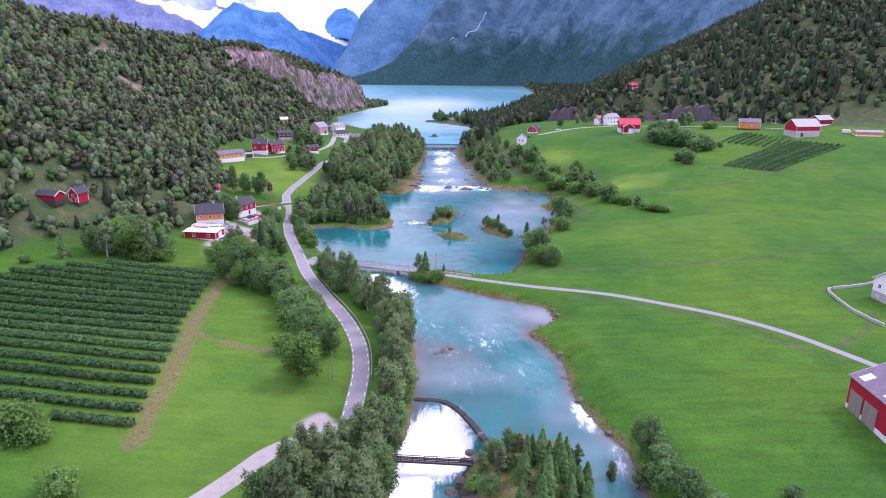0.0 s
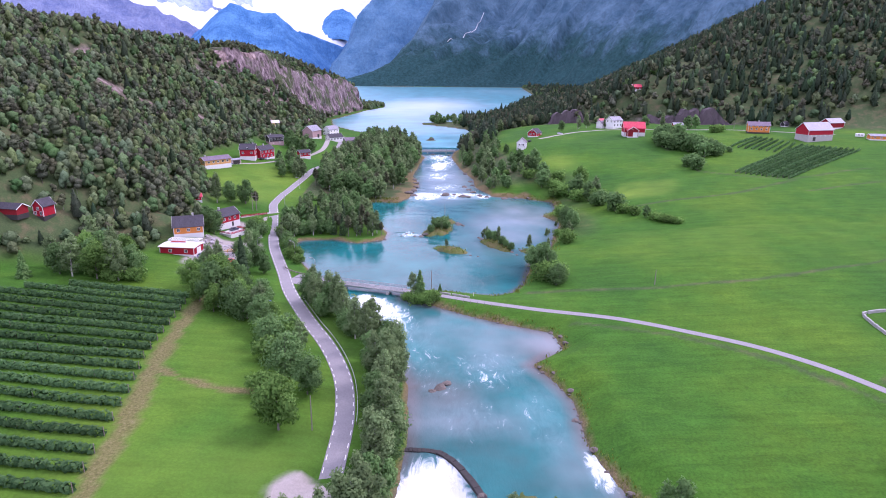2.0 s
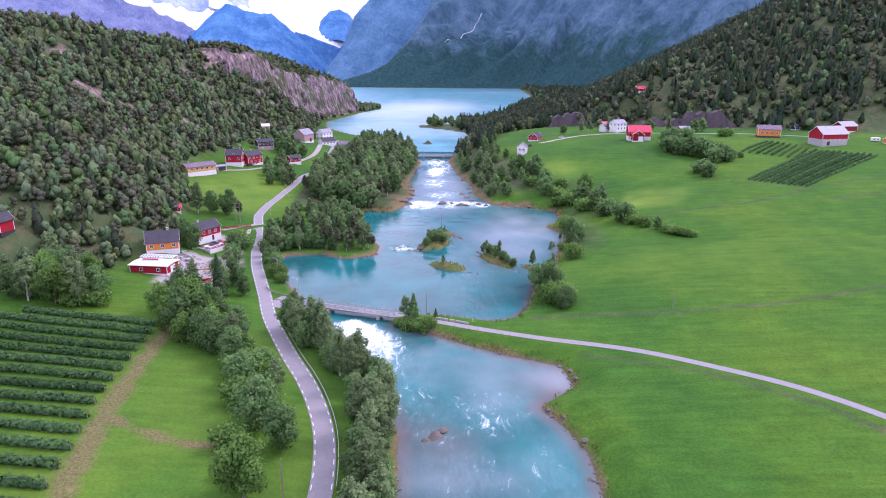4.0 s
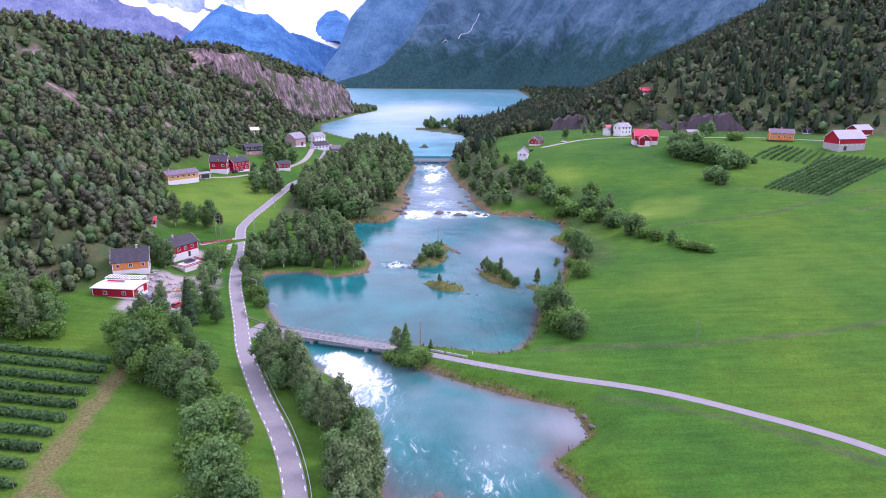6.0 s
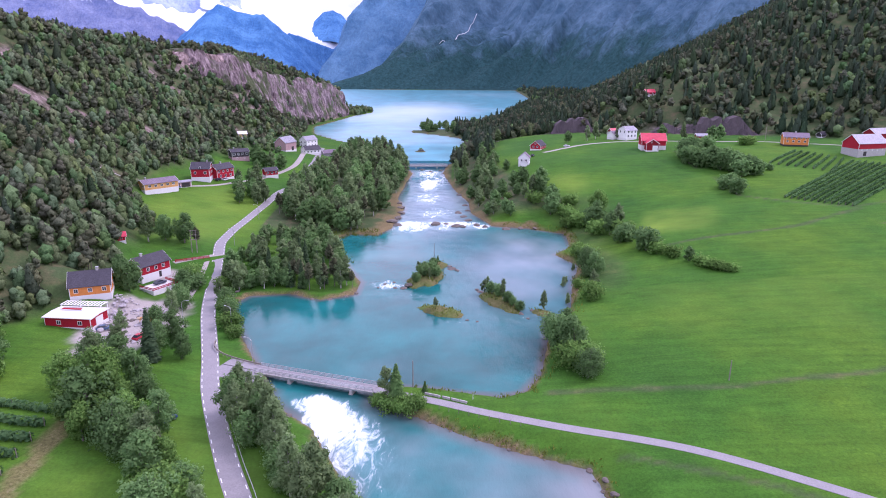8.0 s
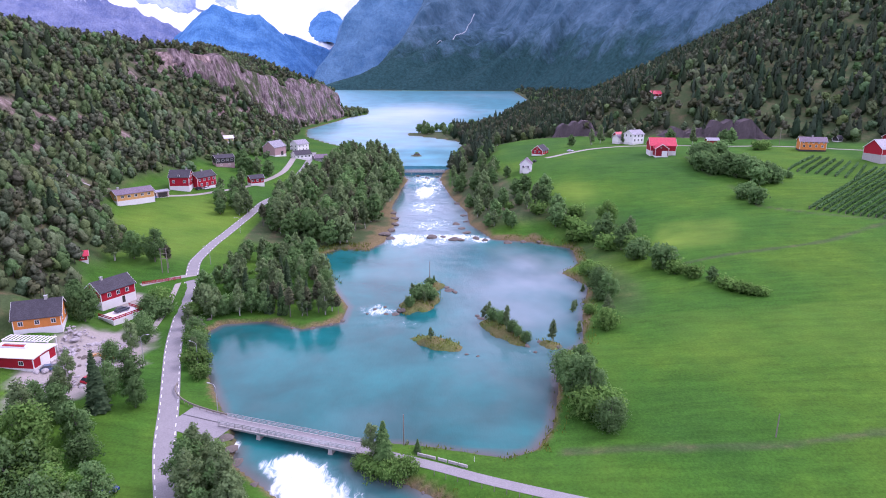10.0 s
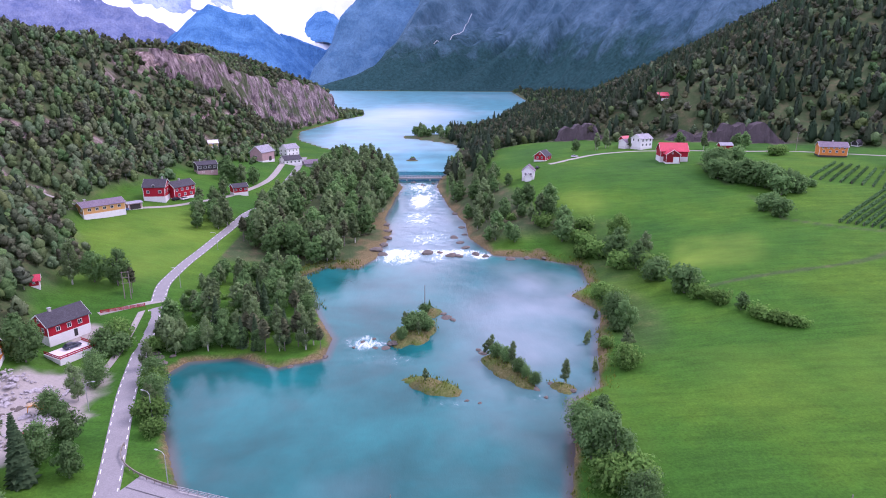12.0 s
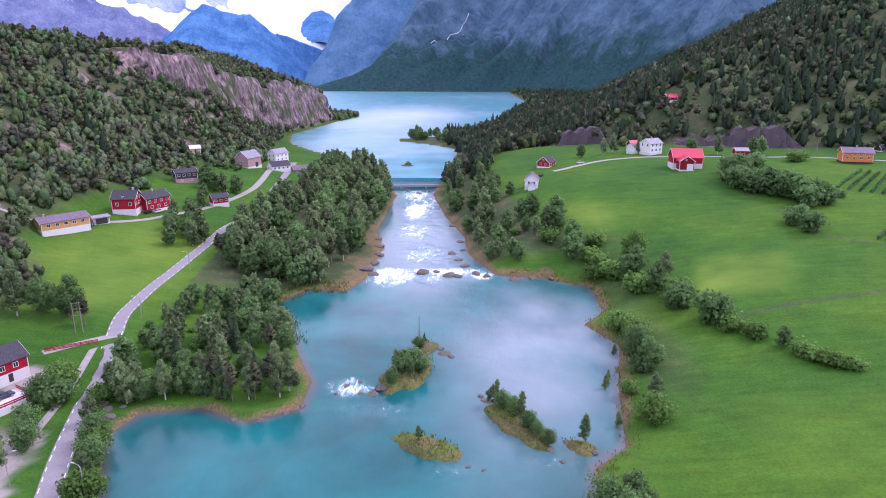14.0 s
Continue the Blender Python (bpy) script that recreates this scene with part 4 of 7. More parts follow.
proto("bush1", "bush", broadleaf(9, 3.6, 4.6, 1700, 0.42, 0.02, False, 3), "leaf_bush", "rounded leafy green bush", "bush")
proto("bush2", "bush", broadleaf(10, 2.4, 3.6, 1200, 0.4, 0.02, False, 3), "leaf_alder", "low dark green bush", "bush")
proto("birch_m", "birch_tree", broadleaf(12, 13, 6.0, 850, 1.1, 0.12, sides=4), "leaf_birch", "grey-green birch tree in the riverside wood")
proto("birch_n", "birch_tree", broadleaf(13, 14, 5.2, 850, 1.05, 0.15, True, sides=4), "leaf_birch", "slender birch tree in the riverside wood")
proto("alder_m", "alder_tree", broadleaf(14, 11, 7.0, 900, 1.1, 0.06, sides=4), "leaf_alder", "round dark green alder tree in the riverside wood")
proto("willow_m", "willow_tree", broadleaf(15, 8, 8.0, 1000, 1.1, 0.03, False, 3, sides=4), "leaf_alder", "broad dark green willow tree on the meadow terrace")
proto("shrub_m", "bush", broadleaf(16, 3.0, 4.4, 500, 0.72, 0.02, False, 3, sides=3), "leaf_bush", "green bush in the overgrown hedge", "bush")
PROTO_OB = {}


def plant(key, x, y, scale=1.0, z=None, turn=None, label=None, group=""):
    if seg_dist(np.array([x]), np.array([y]), JUNCTION)[0][0] < 5.2:
        return None      # the junction stays open
    name, shape, leaf, lab, cat = TREES[key]
    z = ground_z(x, y) if z is None else z
    turn = RT.uniform(0, 360) if turn is None else turn
    m = pose(x, y, z, 0, 0, turn)
    if key not in PROTO_OB:
        ob = grow(name, shape, leaf, lab, cat)
        ob.matrix_basis = m
        PROTO_OB[key] = ob
    else:
        ob = copy_thing(PROTO_OB[key], m)
    sc = scale * RT.uniform(0.92, 1.08)
    ob.scale = (sc * RT.uniform(0.92, 1.08), sc * RT.uniform(0.92, 1.08), sc)
    if label or group:
        tagged(ob, label or "", "", group)
    return ob


RT = random.Random(11)


def ball(sub):
    bm = bmesh.new()
    bmesh.ops.create_icosphere(bm, subdivisions=sub, radius=1)
    v, f = np.array([q.co[:] for q in bm.verts]), np.array([[q.index for q in p.verts] for p in bm.faces])
    bm.free()
    return v, f


BALLS = {1: ball(1), 2: ball(2)}


def clump(rng, sub, centre, rx, rz, rough=0.34):
    """A ragged mass of leaves with its normals."""
    v, f = BALLS[sub]
    o = Vector(rng.uniform(0, 60, 3))
    k = np.array([1 + rough * (noise.noise(Vector(q) * 1.7 + o) + 0.7 * noise.noise(Vector(q) * 3.9 + o)) for q in v])
    p = v * k[:, None] * [rx, rx, rz] + centre
    nrm = v / [rx, rx, rz]
    return p, f, nrm / np.linalg.norm(nrm, axis=1)[:, None]


def hill_tree(seed, kind, h, width, sprays, plain=False):
    """A tree of the hillside woods: thin trunk, a few ragged leaf masses and loose sprays round their outline."""
    rng = np.random.RandomState(seed)
    w = width / 2
    if kind == "broad":
        masses = [(1, (0, 0, 0.66 * h), w * 0.72, 0.27 * h), (1, (w * 0.35, 0.2 * w, 0.42 * h), w * 0.62, 0.27 * h), (1, (-w * 0.4, -0.3 * w, 0.46 * h), w * 0.55, 0.24 * h)]
    elif kind == "pine":
        masses = [(1, (rng.uniform(-0.5, 0.5) * w, rng.uniform(-0.5, 0.5) * w, h * t), w * q, 0.16 * h) for t, q in ((0.86, 0.45), (0.70, 0.7), (0.54, 0.7))]
    else:
        masses = [(1 if plain else 2, (0, 0, 0.5 * h), w * 0.85, 0.5 * h)]
    masses = masses[:2] if plain else masses
    vs, fs, ns, n = [], [], [], 0
    for sub, c, rx, rz in masses:
        v, f, nr = clump(rng, sub, c, rx, rz, 0.5)
        if kind == "spruce":
            t = np.clip(v[:, 2] / h, 0, 1)
            g = ((1 - t) ** 0.8 * 1.25 + 0.05) / np.maximum(0.25, np.sqrt(np.clip(1 - (2 * t - 1) ** 2, 0, 1)))
            v = v * np.stack([g, g, np.ones_like(g)], 1)
        vs.append(v), fs.append(f + n), ns.append(nr)
        n += len(v)
    body, faces, normals = np.concatenate(vs), np.concatenate(fs), np.concatenate(ns)
    pick = rng.randint(len(faces), size=sprays)
    mixw = rng.dirichlet((1, 1, 1), sprays)[:, :, None]
    at = (body[faces[pick]] * mixw).sum(1)
    round_ = (normals[faces[pick]] * mixw).sum(1)
    out = round_ + rng.normal(scale=0.6, size=(sprays, 3)) + [0, 0, 0.25]
    out /= np.linalg.norm(out, axis=1)[:, None]
    side = np.cross(out, rng.normal(size=(sprays, 3)))
    side /= np.linalg.norm(side, axis=1)[:, None]
    size = rng.uniform(0.7, 1.5, sprays)[:, None] * (1.5 if plain else 1.0) * (0.8 if kind == "spruce" else 1.0)
    tri = np.stack([at - side * size * 0.5, at + side * size * 0.5, at + out * size * 0.75 - [0, 0, 0.15]], 1).reshape(-1, 3)
    lean = rng.normal(scale=0.03 * h, size=2)
    wood = tube([(0, 0, -0.4), (lean[0], lean[1], h * 0.45), (0, 0, h * 0.9)], [0.017 * h, 0.012 * h, 0.03], 3)
    return join([wood]), (np.concatenate([body, tri]), np.concatenate([faces, np.arange(3 * sprays).reshape(-1, 3) + n]), np.concatenate([normals, np.repeat(round_ + 0.35 * out, 3, 0) / np.linalg.norm(np.repeat(round_ + 0.35 * out, 3, 0), axis=1)[:, None]]))


def far_shapes(sprays, plain):
    """Lighter trees for woods that nobody could count."""
    out = {"hill_birch": [], "hill_alder": [], "hill_spruce": [], "hill_pine": []}
    for s in range(5):
        out["hill_birch"].append(hill_tree(30 + s, "broad", 8.6 + s * 0.5, 5.2, sprays, plain))
        out["hill_alder"].append(hill_tree(40 + s, "broad", 7.6, 6.6, sprays, plain))
        out["hill_spruce"].append(hill_tree(50 + s, "spruce", 11.0, 4.6, sprays, plain))
        out["hill_pine"].append(hill_tree(60 + s, "pine", 9.6, 5.8, sprays, plain))
    return out


NEAR_WOOD, FAR_WOOD = far_shapes(66, False), far_shapes(38, True)


def woods_of(name, label, spots, shares, shapes=None, seed=5):
    """One wood as a single object for each kind of foliage: spots is an array of x, y, z, size."""
    rng, shapes = np.random.RandomState(seed), shapes or FAR_WOOD
    holder = tagged(new(name), label, "forest", kind="stuff")
    kinds = list(shares)
    which = rng.choice(len(kinds), len(spots), p=np.array([shares[k] for k in kinds]) / sum(shares.values()))
    trunk_v, trunk_f, tn = [], [], 0
    for ki, k in enumerate(kinds):
        vs, fs, ns, tones, n = [], [], [], [], 0
        for x, y, z, s in spots[which == ki]:
            (wv, wf), (lv, lf, ln) = shapes[k][rng.randint(5)]
            a = rng.uniform(0, 6.28)
            ca, sa = math.cos(a), math.sin(a)
            R = np.array([[ca, sa, 0], [-sa, ca, 0], [0, 0, 1]]) * s * np.array([1, 1, rng.uniform(0.85, 1.2)])
            sink = (0.3 if k == "hill_spruce" else 1.5) * s
            vs.append(lv @ R + (x, y, z - sink))
            ns.append(ln @ np.array([[ca, sa, 0], [-sa, ca, 0], [0, 0, 1]]))
            fs.append(lf + n)
            tones.append(np.tile(rng.rand(1, 3), (len(lv), 1)))
            n += len(lv)
            keep = len(wv) if y < 520 else 0
            if keep:
                trunk_v.append(wv @ R + (x, y, z - sink))
                trunk_f.append(wf + tn)
                tn += len(wv)
        if vs:
            me = mesh_from("foliage", np.concatenate(vs), np.concatenate(fs), M[k], normals=np.concatenate(ns))
            tones = np.concatenate(tones)
            paint(me, "tone", tones[:, 0], tones[:, 1], tones[:, 2])
            o = new("foliage", me)
            o.parent = holder
    if trunk_v:
        o = new("trunks", mesh_from("trunks", np.concatenate(trunk_v), np.concatenate(trunk_f), M["bark"]))
        o.parent = holder
    return holder


def scatter(n, x0, x1, y0, y1, keep, seed, size=(0.7, 1.2), gap=3.0):
    """Random spots in a rectangle, with a least gap, where keep(x, y, d) holds."""
    rng = np.random.RandomState(seed)
    x, y = rng.uniform(x0, x1, n * 3), rng.uniform(y0, y1, n * 3)
    d = water_dist(x, y)
    ok = keep(x, y, d)
    for (line, w), _ in zip(ROADS, ROAD_Z):
        ok &= seg_dist(x, y, line[::3] + line[-1:])[0] > w + 2.0
    x, y = x[ok], y[ok]
    cell, out = set(), []
    for i in range(len(x)):
        k = (int(x[i] / gap), int(y[i] / gap))
        if k not in cell:
            cell.add(k)
            out.append(i)
    x, y = x[out][:n], y[out][:n]
    return np.stack([x, y, height(x, y), rng.uniform(*size, len(x))], 1)


def steep(x, y):
    return np.hypot(height(x + 1.5, y) - height(x - 1.5, y), height(x, y + 1.5) - height(x, y - 1.5)) / 3


HOMES = [(-110, 280, 13), (-106, 263, 12), (-104, 305, 12), (-98, 297, 8), (-152, 252, 8), (-158, 245, 8), (-147, 404, 13), (-134, 438, 15), (-139, 505, 10), (-154, 560, 6),
         (-127, 582, 13), (-123, 632, 11), (-112, 585, 13), (-100, 590, 9), (-109, 469, 7), (-48, 586, 6), (-125, 326, 4), (45, 489, 8), (59, 535, 9), (124, 556, 14), (127, 502, 14),
         (167, 530, 6), (222, 511, 13), (243, 478, 16), (285, 533, 9), (285, 473, 12), (162, 640, 5), (161, 633, 4)]


def clear(x, y):
    ok = np.ones(np.shape(x), bool)
    for hx, hy, r in HOMES:
        ok &= np.hypot(x - hx, y - hy) > r
    # open sight of the hillside houses from the valley, over their own yards
    ok &= ~((x > -128) & (x < -92) & (y > 545) & (y < 640))
    return ok


def bare_patch(x, y):
    return bareness(x, y) > 0.55


def on_crag(x, y):
    over = left_foot(y) - x - crag_start(y)
    return (y > 590) & (y < 1085) & (over > -1) & (over < 20 + 6 * vnoise(x, y, 20, 2, seed=62)) & (vnoise(x, y, 13, 3, seed=61) > -0.3)


def on_band(x, y):
    """The bare rock step at the foot of the east hill."""
    sr = (x - 30) * 0.435 + (y - 650) * 0.9
    return (sr > -3) & (sr < 12) & ((np.abs(x - 187) < 33) | (np.abs(x - 98) < 15)) & (vnoise(x, y, 10, 2, seed=86) > -0.5)


def faces_valley(x, y, side):
    """Trees behind the crests are left out."""
    return height(x + side * 15, y - 32) < height(x, y) + 7


west_near = scatter(3800, -300, -105, 130, 540, lambda x, y, d: (forest_mask(x, y, d) > 0.5) & ~bare_patch(x, y) & clear(x, y) & ~((x > -160) & (y < 258) & (x < -140)) & ~((x > -140) & (y < 250)) & faces_valley(x, y, 1), 1, (0.5, 1.1), 2.7)
woods_of("west_forest", "mixed birch, pine and spruce forest on a rocky hillside", west_near, {"hill_birch": 3.4, "hill_alder": 3, "hill_spruce": 0.35, "hill_pine": 2.8}, NEAR_WOOD, seed=6)
clearing = scatter(60, -190, -118, 225, 275, lambda x, y, d: clear(x, y) & (forest_mask(x, y, d) > 0.4) & (vnoise(x, y, 16, 2, seed=63) > 0.1), 9, (0.4, 0.9), 4)
woods_of("clearing_trees", "scattered young trees in an overgrown clearing", clearing, {"hill_birch": 3, "hill_alder": 2, "hill_spruce": 1}, NEAR_WOOD, seed=9)
west_far = scatter(4200, -330, -105, 540, 1200, lambda x, y, d: (forest_mask(x, y, d) > 0.5) & (d > 2) & ~on_crag(x, y) & ~bare_patch(x, y) & clear(x, y) & faces_valley(x, y, 1), 2, (0.55, 1.05), 3.3)
woods_of("crag_forest", "mixed forest above and below the grey crag by the lake", west_far, {"hill_birch": 2.8, "hill_alder": 3, "hill_spruce": 0.4, "hill_pine": 3.4}, seed=7)
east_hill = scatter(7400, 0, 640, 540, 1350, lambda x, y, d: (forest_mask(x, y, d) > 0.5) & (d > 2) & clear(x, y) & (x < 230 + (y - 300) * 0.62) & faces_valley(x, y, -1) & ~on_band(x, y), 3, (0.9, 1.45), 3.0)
# mix weighted to dark spruce to imitate the hill's shaded side
woods_of("east_forest", "mixed forest on the hill behind the farms, darkened with spruce to imitate shade", east_hill, {"hill_birch": 0.2, "hill_alder": 1.5, "hill_spruce": 4.0, "hill_pine": 2.2}, seed=8)

below = scatter(160, -150, -108, 560, 640, lambda x, y, d: (d > 3) & (left_foot(y) - x < 6) & (left_foot(y) - x > -22) & clear(x, y), 19, (0.6, 1.05), 3.6)
woods_of("foot_forest", "birch wood at the foot of the crag", below, {"hill_birch": 3, "hill_alder": 3}, seed=20)
tip = scatter(90, -190, -125, 1078, 1190, lambda x, y, d: (d > 1) & (d < 30), 24, (0.8, 1.2), 4.5)
woods_of("headland_trees", "leafy trees on the low headland beyond the crag", tip, {"hill_birch": 3, "hill_alder": 3}, seed=25)
lake_side = scatter(700, 60, 520, 1300, 2250, lambda x, y, d: (d > 4) & (x < 330 + (y - 1300) * 0.2), 21, (1.2, 2.0), 7)
woods_of("lakeside_forest", "dark forest along the far east lakeshore", lake_side, {"hill_alder": 3, "hill_spruce": 3, "hill_pine": 2}, seed=22)
wood_spots = scatter(190, -86, -22, 384, 640, lambda x, y, d: (forest_mask(x, y, d) > 0.5) & (d > 1.5 + 4.5 * (x > -44) * (y < 460)) & (x < 0) & clear(x, y), 4, (0.9, 1.25), 3.8)
for wx, wy, wz, ws in wood_spots:
    plant(RT.choice(["birch_m", "birch_m", "alder_m", "alder_m", "birch_n", "pine1"]), wx, wy, ws, wz, group="trees of the riverside wood")
east_bank = scatter(75, 2, 44, 404, 640, lambda x, y, d: (d > 1.5) & (d < 32) & clear(x, y) & (x > 0), 12, (0.6, 1.0), 4.0)
for wx, wy, wz, ws in east_bank:
    plant(RT.choice(["birch_m", "alder_m", "birch_n", "shrub_m", "alder_m"]), wx, wy, ws, wz, label="leafy tree on the steep channel bank", group="trees above the channel")


# ---- the mountains beyond the lake ----
def hazed_rock(name, low, high, snow_from, snow, forest_to, forest):
    m, n, l = mat(name)
    tc = n.new("ShaderNodeTexCoord")
    mp = n.new("ShaderNodeMapping")
    mp.inputs["Scale"].default_value = (1.0, 1.0, 0.5)
    l.new(tc.outputs["Object"], mp.inputs[0])
    a = noise_tex(n, l, 0.014, 9, 0.7, mp.outputs[0])
    b = noise_tex(n, l, 0.11, 6, 0.7, mp.outputs[0])
    md = n.new("ShaderNodeMapping")
    md.inputs["Rotation"].default_value = (0, 0, radians(-38))
    md.inputs["Scale"].default_value = (0.0035, 0.016, 0.008)
    l.new(tc.outputs["Object"], md.inputs[0])
    st = noise_tex(n, l, 1.0, 7, 0.66, md.outputs[0])
    both = n.new("ShaderNodeMath")
    both.operation = "ADD"
    l.new(a.outputs[0], both.inputs[0])
    l.new(st.outputs[0], both.inputs[1])
    tone = node(n, "ShaderNodeMapRange", **{"i1": 0.84, "i2": 1.16})
    l.new(both.outputs[0], tone.inputs[0])
    # low and high already carry the blue cast of distance haze
    c = mix(n, l, tone.outputs[0], low, high)
    sp = n.new("ShaderNodeSeparateXYZ")
    l.new(tc.outputs["Object"], sp.inputs[0])
    zn = n.new("ShaderNodeMath")
    zn.operation = "MULTIPLY_ADD"
    l.new(a.outputs[0], zn.inputs[0])
    zn.inputs[1].default_value = 320
    l.new(sp.outputs[2], zn.inputs[2])
    f = node(n, "ShaderNodeMapRange", **{"i1": forest_to + 200.0, "i2": forest_to + 90.0})
    l.new(zn.outputs[0], f.inputs[0])
    fc = mix(n, l, 0.6, forest, b.outputs[0], "OVERLAY")
    c = mix(n, l, f.outputs[0], c, fc)
    s = node(n, "ShaderNodeMapRange", **{"i1": snow_from + 150.0, "i2": snow_from + 190.0})
    l.new(zn.outputs[0], s.inputs[0])
    c = mix(n, l, s.outputs[0], c, snow)
    c = mix(n, l, 0.5, c, b.outputs[0], "OVERLAY")
    rel = mix(n, l, 0.45, a.outputs[0], b.outputs[0])
    finish(n, l, c, 0.95, rel, 0.8, 30.0, 0.1)
    return m


def mountain(name, label, x0, x1, y0, y1, nx, ny, fn, material, scale=1.0):
    x, y = [a.ravel() for a in np.meshgrid(np.linspace(x0, x1, nx), np.linspace(y0, y1, ny))]
    v = np.stack([x, y, fn(x, y)], 1)
    if scale != 1:
        v = np.array([0, 100, 75]) + (v - np.array([0, 100, 75])) * scale
    me = mesh_from(name, v, grid_faces(nx, ny), material)
    return tagged(new(name, me), label, "mountain", kind="structure")


def ridges(x, y, scale, seed):
    return 1 - 2 * np.minimum(1, np.abs(vnoise(x, y, scale, 5, 0.5, seed=seed)))


def crest(x, y, line, fall):
    """Height under a mountain crest given by its summits and saddles, falling away on both sides."""
    best = np.full(np.shape(x), -60.0)
    for (ax, ay, az), (bx, by, bz) in zip(line[:-1], line[1:]):
        ex, ey = bx - ax, by - ay
        k = np.clip(((x - ax) * ex + (y - ay) * ey) / (ex * ex + ey * ey), 0, 1)
        best = np.maximum(best, az + k * (bz - az) - fall * np.hypot(x - ax - k * ex, y - ay - k * ey))
    return best


def east_mountain(x, y):
    # a long flank whose foot follows the far shore, ends in a cliff to the west and swings round behind the east hill
    foot = 0.75 * (y - 2285) + 1.1 * np.maximum(0, x - 206)
    u = x + 0.12 * (y - 2600) + 9 * vnoise(x, y, 120, 4, seed=50)
    head = np.interp(u, [-600, -436, -330, -267, -178, -123, -69, 60, 400], [-30, 22, 52, 82, 165, 250, 335, 640, 1600])
    k = np.clip(foot / 160, 0, 1)
    across, along = 0.78 * x - 0.62 * y, 0.62 * x + 0.78 * y
    z = 2 + foot * 0.66 + 0.0007 * np.maximum(0, foot - 330) ** 2 + k * (52 * ridges(across, along * 0.16, 210, 51) + 24 * ridges(across, along * 0.22, 80, 59) + 9 * vnoise(x, y, 50, 4, seed=52))
    z = np.minimum(z, head + 16 * ridges(x, y, 110, 67) * np.clip(head / 120, 0, 1))
    return np.minimum(np.where(foot > 0, z, -12 + foot * 0.2), 2300)


def cliff_mountain(x, y):
    # the hazy rock wall behind the cliff
    u = x + 0.2 * (y - 3100) + 8 * vnoise(x, y, 140, 4, seed=68)
    z = np.interp(u, [-645, -608, -552, -505, -480, -395, -300, 0], [-30, 50, 115, 185, 268, 362, 480, 900])
    return np.minimum(z + 18 * ridges(x, y, 150, 69), 1.3 * (y - 2860) + 20 * ridges(x, y, 120, 70))


def north_mountain(x, y):
    # a peak at the valley's end, blue with the haze in its colour
    z = crest(x, y, [(-1420, 3500, 205), (-1323, 3480, 278), (-1269, 3480, 329), (-1195, 3480, 392), (-1128, 3480, 366), (-965, 3480, 328), (-839, 3480, 226), (-710, 3480, 100), (-660, 3480, 40)], 1.1)
    return z + 11 * ridges(x, y, 150, 53) + 6 * vnoise(x, y, 60, 4, seed=54) - 4


def snow_mountain(x, y):
    # a broad purple-grey mountain with old snow in its gullies
    z = crest(x, y, [(-2560, 3840, 650), (-2207, 3820, 530), (-1863, 3790, 430), (-1728, 3790, 374), (-1549, 3790, 293), (-1440, 3790, 236)], 1.1)
    return z + 20 * ridges(x, y, 160, 55) + 9 * vnoise(x, y, 60, 4, seed=56) - 8


def far_peak(x, y):
    z = crest(x, y, [(-885, 4240, 280), (-842, 4250, 372), (-800, 4250, 402), (-750, 4250, 414), (-705, 4250, 390), (-670, 4250, 320)], 1.1)
    return z + 8 * ridges(x, y, 110, 63) + 5 * vnoise(x, y, 40, 4, seed=64)


def ice_edge(x):
    return np.interp(x, [-1500, -1340, -992, -848, -717, -690, -600], [440, 395, 273, 219, 171, 200, 240])


def glacier(x, y):
    # white ice filling the head of the valley, ending in a hanging tongue
    edge = ice_edge(x) + 16 * vnoise(x, y, 60, 3, seed=79)
    return np.where(y < 4062, edge - 30, edge + 0.62 * (y - 4062) + 0.9 * np.maximum(0, y - 4330)) + 9 * ridges(x, y, 130, 57) + 5 * vnoise(x, y, 30, 4, seed=58)


def headwall(x, y):
    # the bare rock step under the ice
    return np.minimum(ice_edge(x) - 4, 6 + 2.6 * (y - 3960)) + 10 * ridges(x, y, 90, 80)


def snowfield(x, y):
    # the high white slopes between the peaks
    return crest(x, y, [(-2300, 4300, 760), (-1800, 4280, 620), (-1560, 4250, 520), (-1380, 4230, 520), (-1200, 4240, 430)], 0.9) + 26 * ridges(x, y, 170, 81) + 10 * vnoise(x, y, 50, 4, seed=82)


# distance haze is painted into these base colours as a blue cast
M["east_rock"] = hazed_rock("east_mountain_hazed_rock", (0.055, 0.125, 0.185), (0.125, 0.225, 0.305), 1500, (0.8, 0.82, 0.85), 190, (0.028, 0.084, 0.085))
M["cliff_rock"] = hazed_rock("hazy_cliff_rock", (0.068, 0.175, 0.31), (0.135, 0.28, 0.44), 1500, (0.75, 0.8, 0.88), -20, (0.07, 0.14, 0.22))
M["north_rock"] = hazed_rock("north_mountain_hazed_rock", (0.055, 0.18, 0.41), (0.12, 0.31, 0.58), 460, (0.75, 0.8, 0.9), -60, (0.08, 0.17, 0.34))
M["snow_rock"] = hazed_rock("snow_mountain_hazed_rock", (0.13, 0.17, 0.33), (0.24, 0.28, 0.44), 440, (0.78, 0.82, 0.9), -400, (0.1, 0.2, 0.3))
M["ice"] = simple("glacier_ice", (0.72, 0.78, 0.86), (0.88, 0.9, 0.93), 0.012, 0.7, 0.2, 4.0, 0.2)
mountain("mountain_east", "long haze-tinted blue-green mountain flank rising from the lake", -1000, 2400, 1100, 4200, 250, 210, east_mountain, M["east_rock"])
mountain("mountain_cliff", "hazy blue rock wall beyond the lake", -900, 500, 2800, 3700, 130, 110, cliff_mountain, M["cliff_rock"])
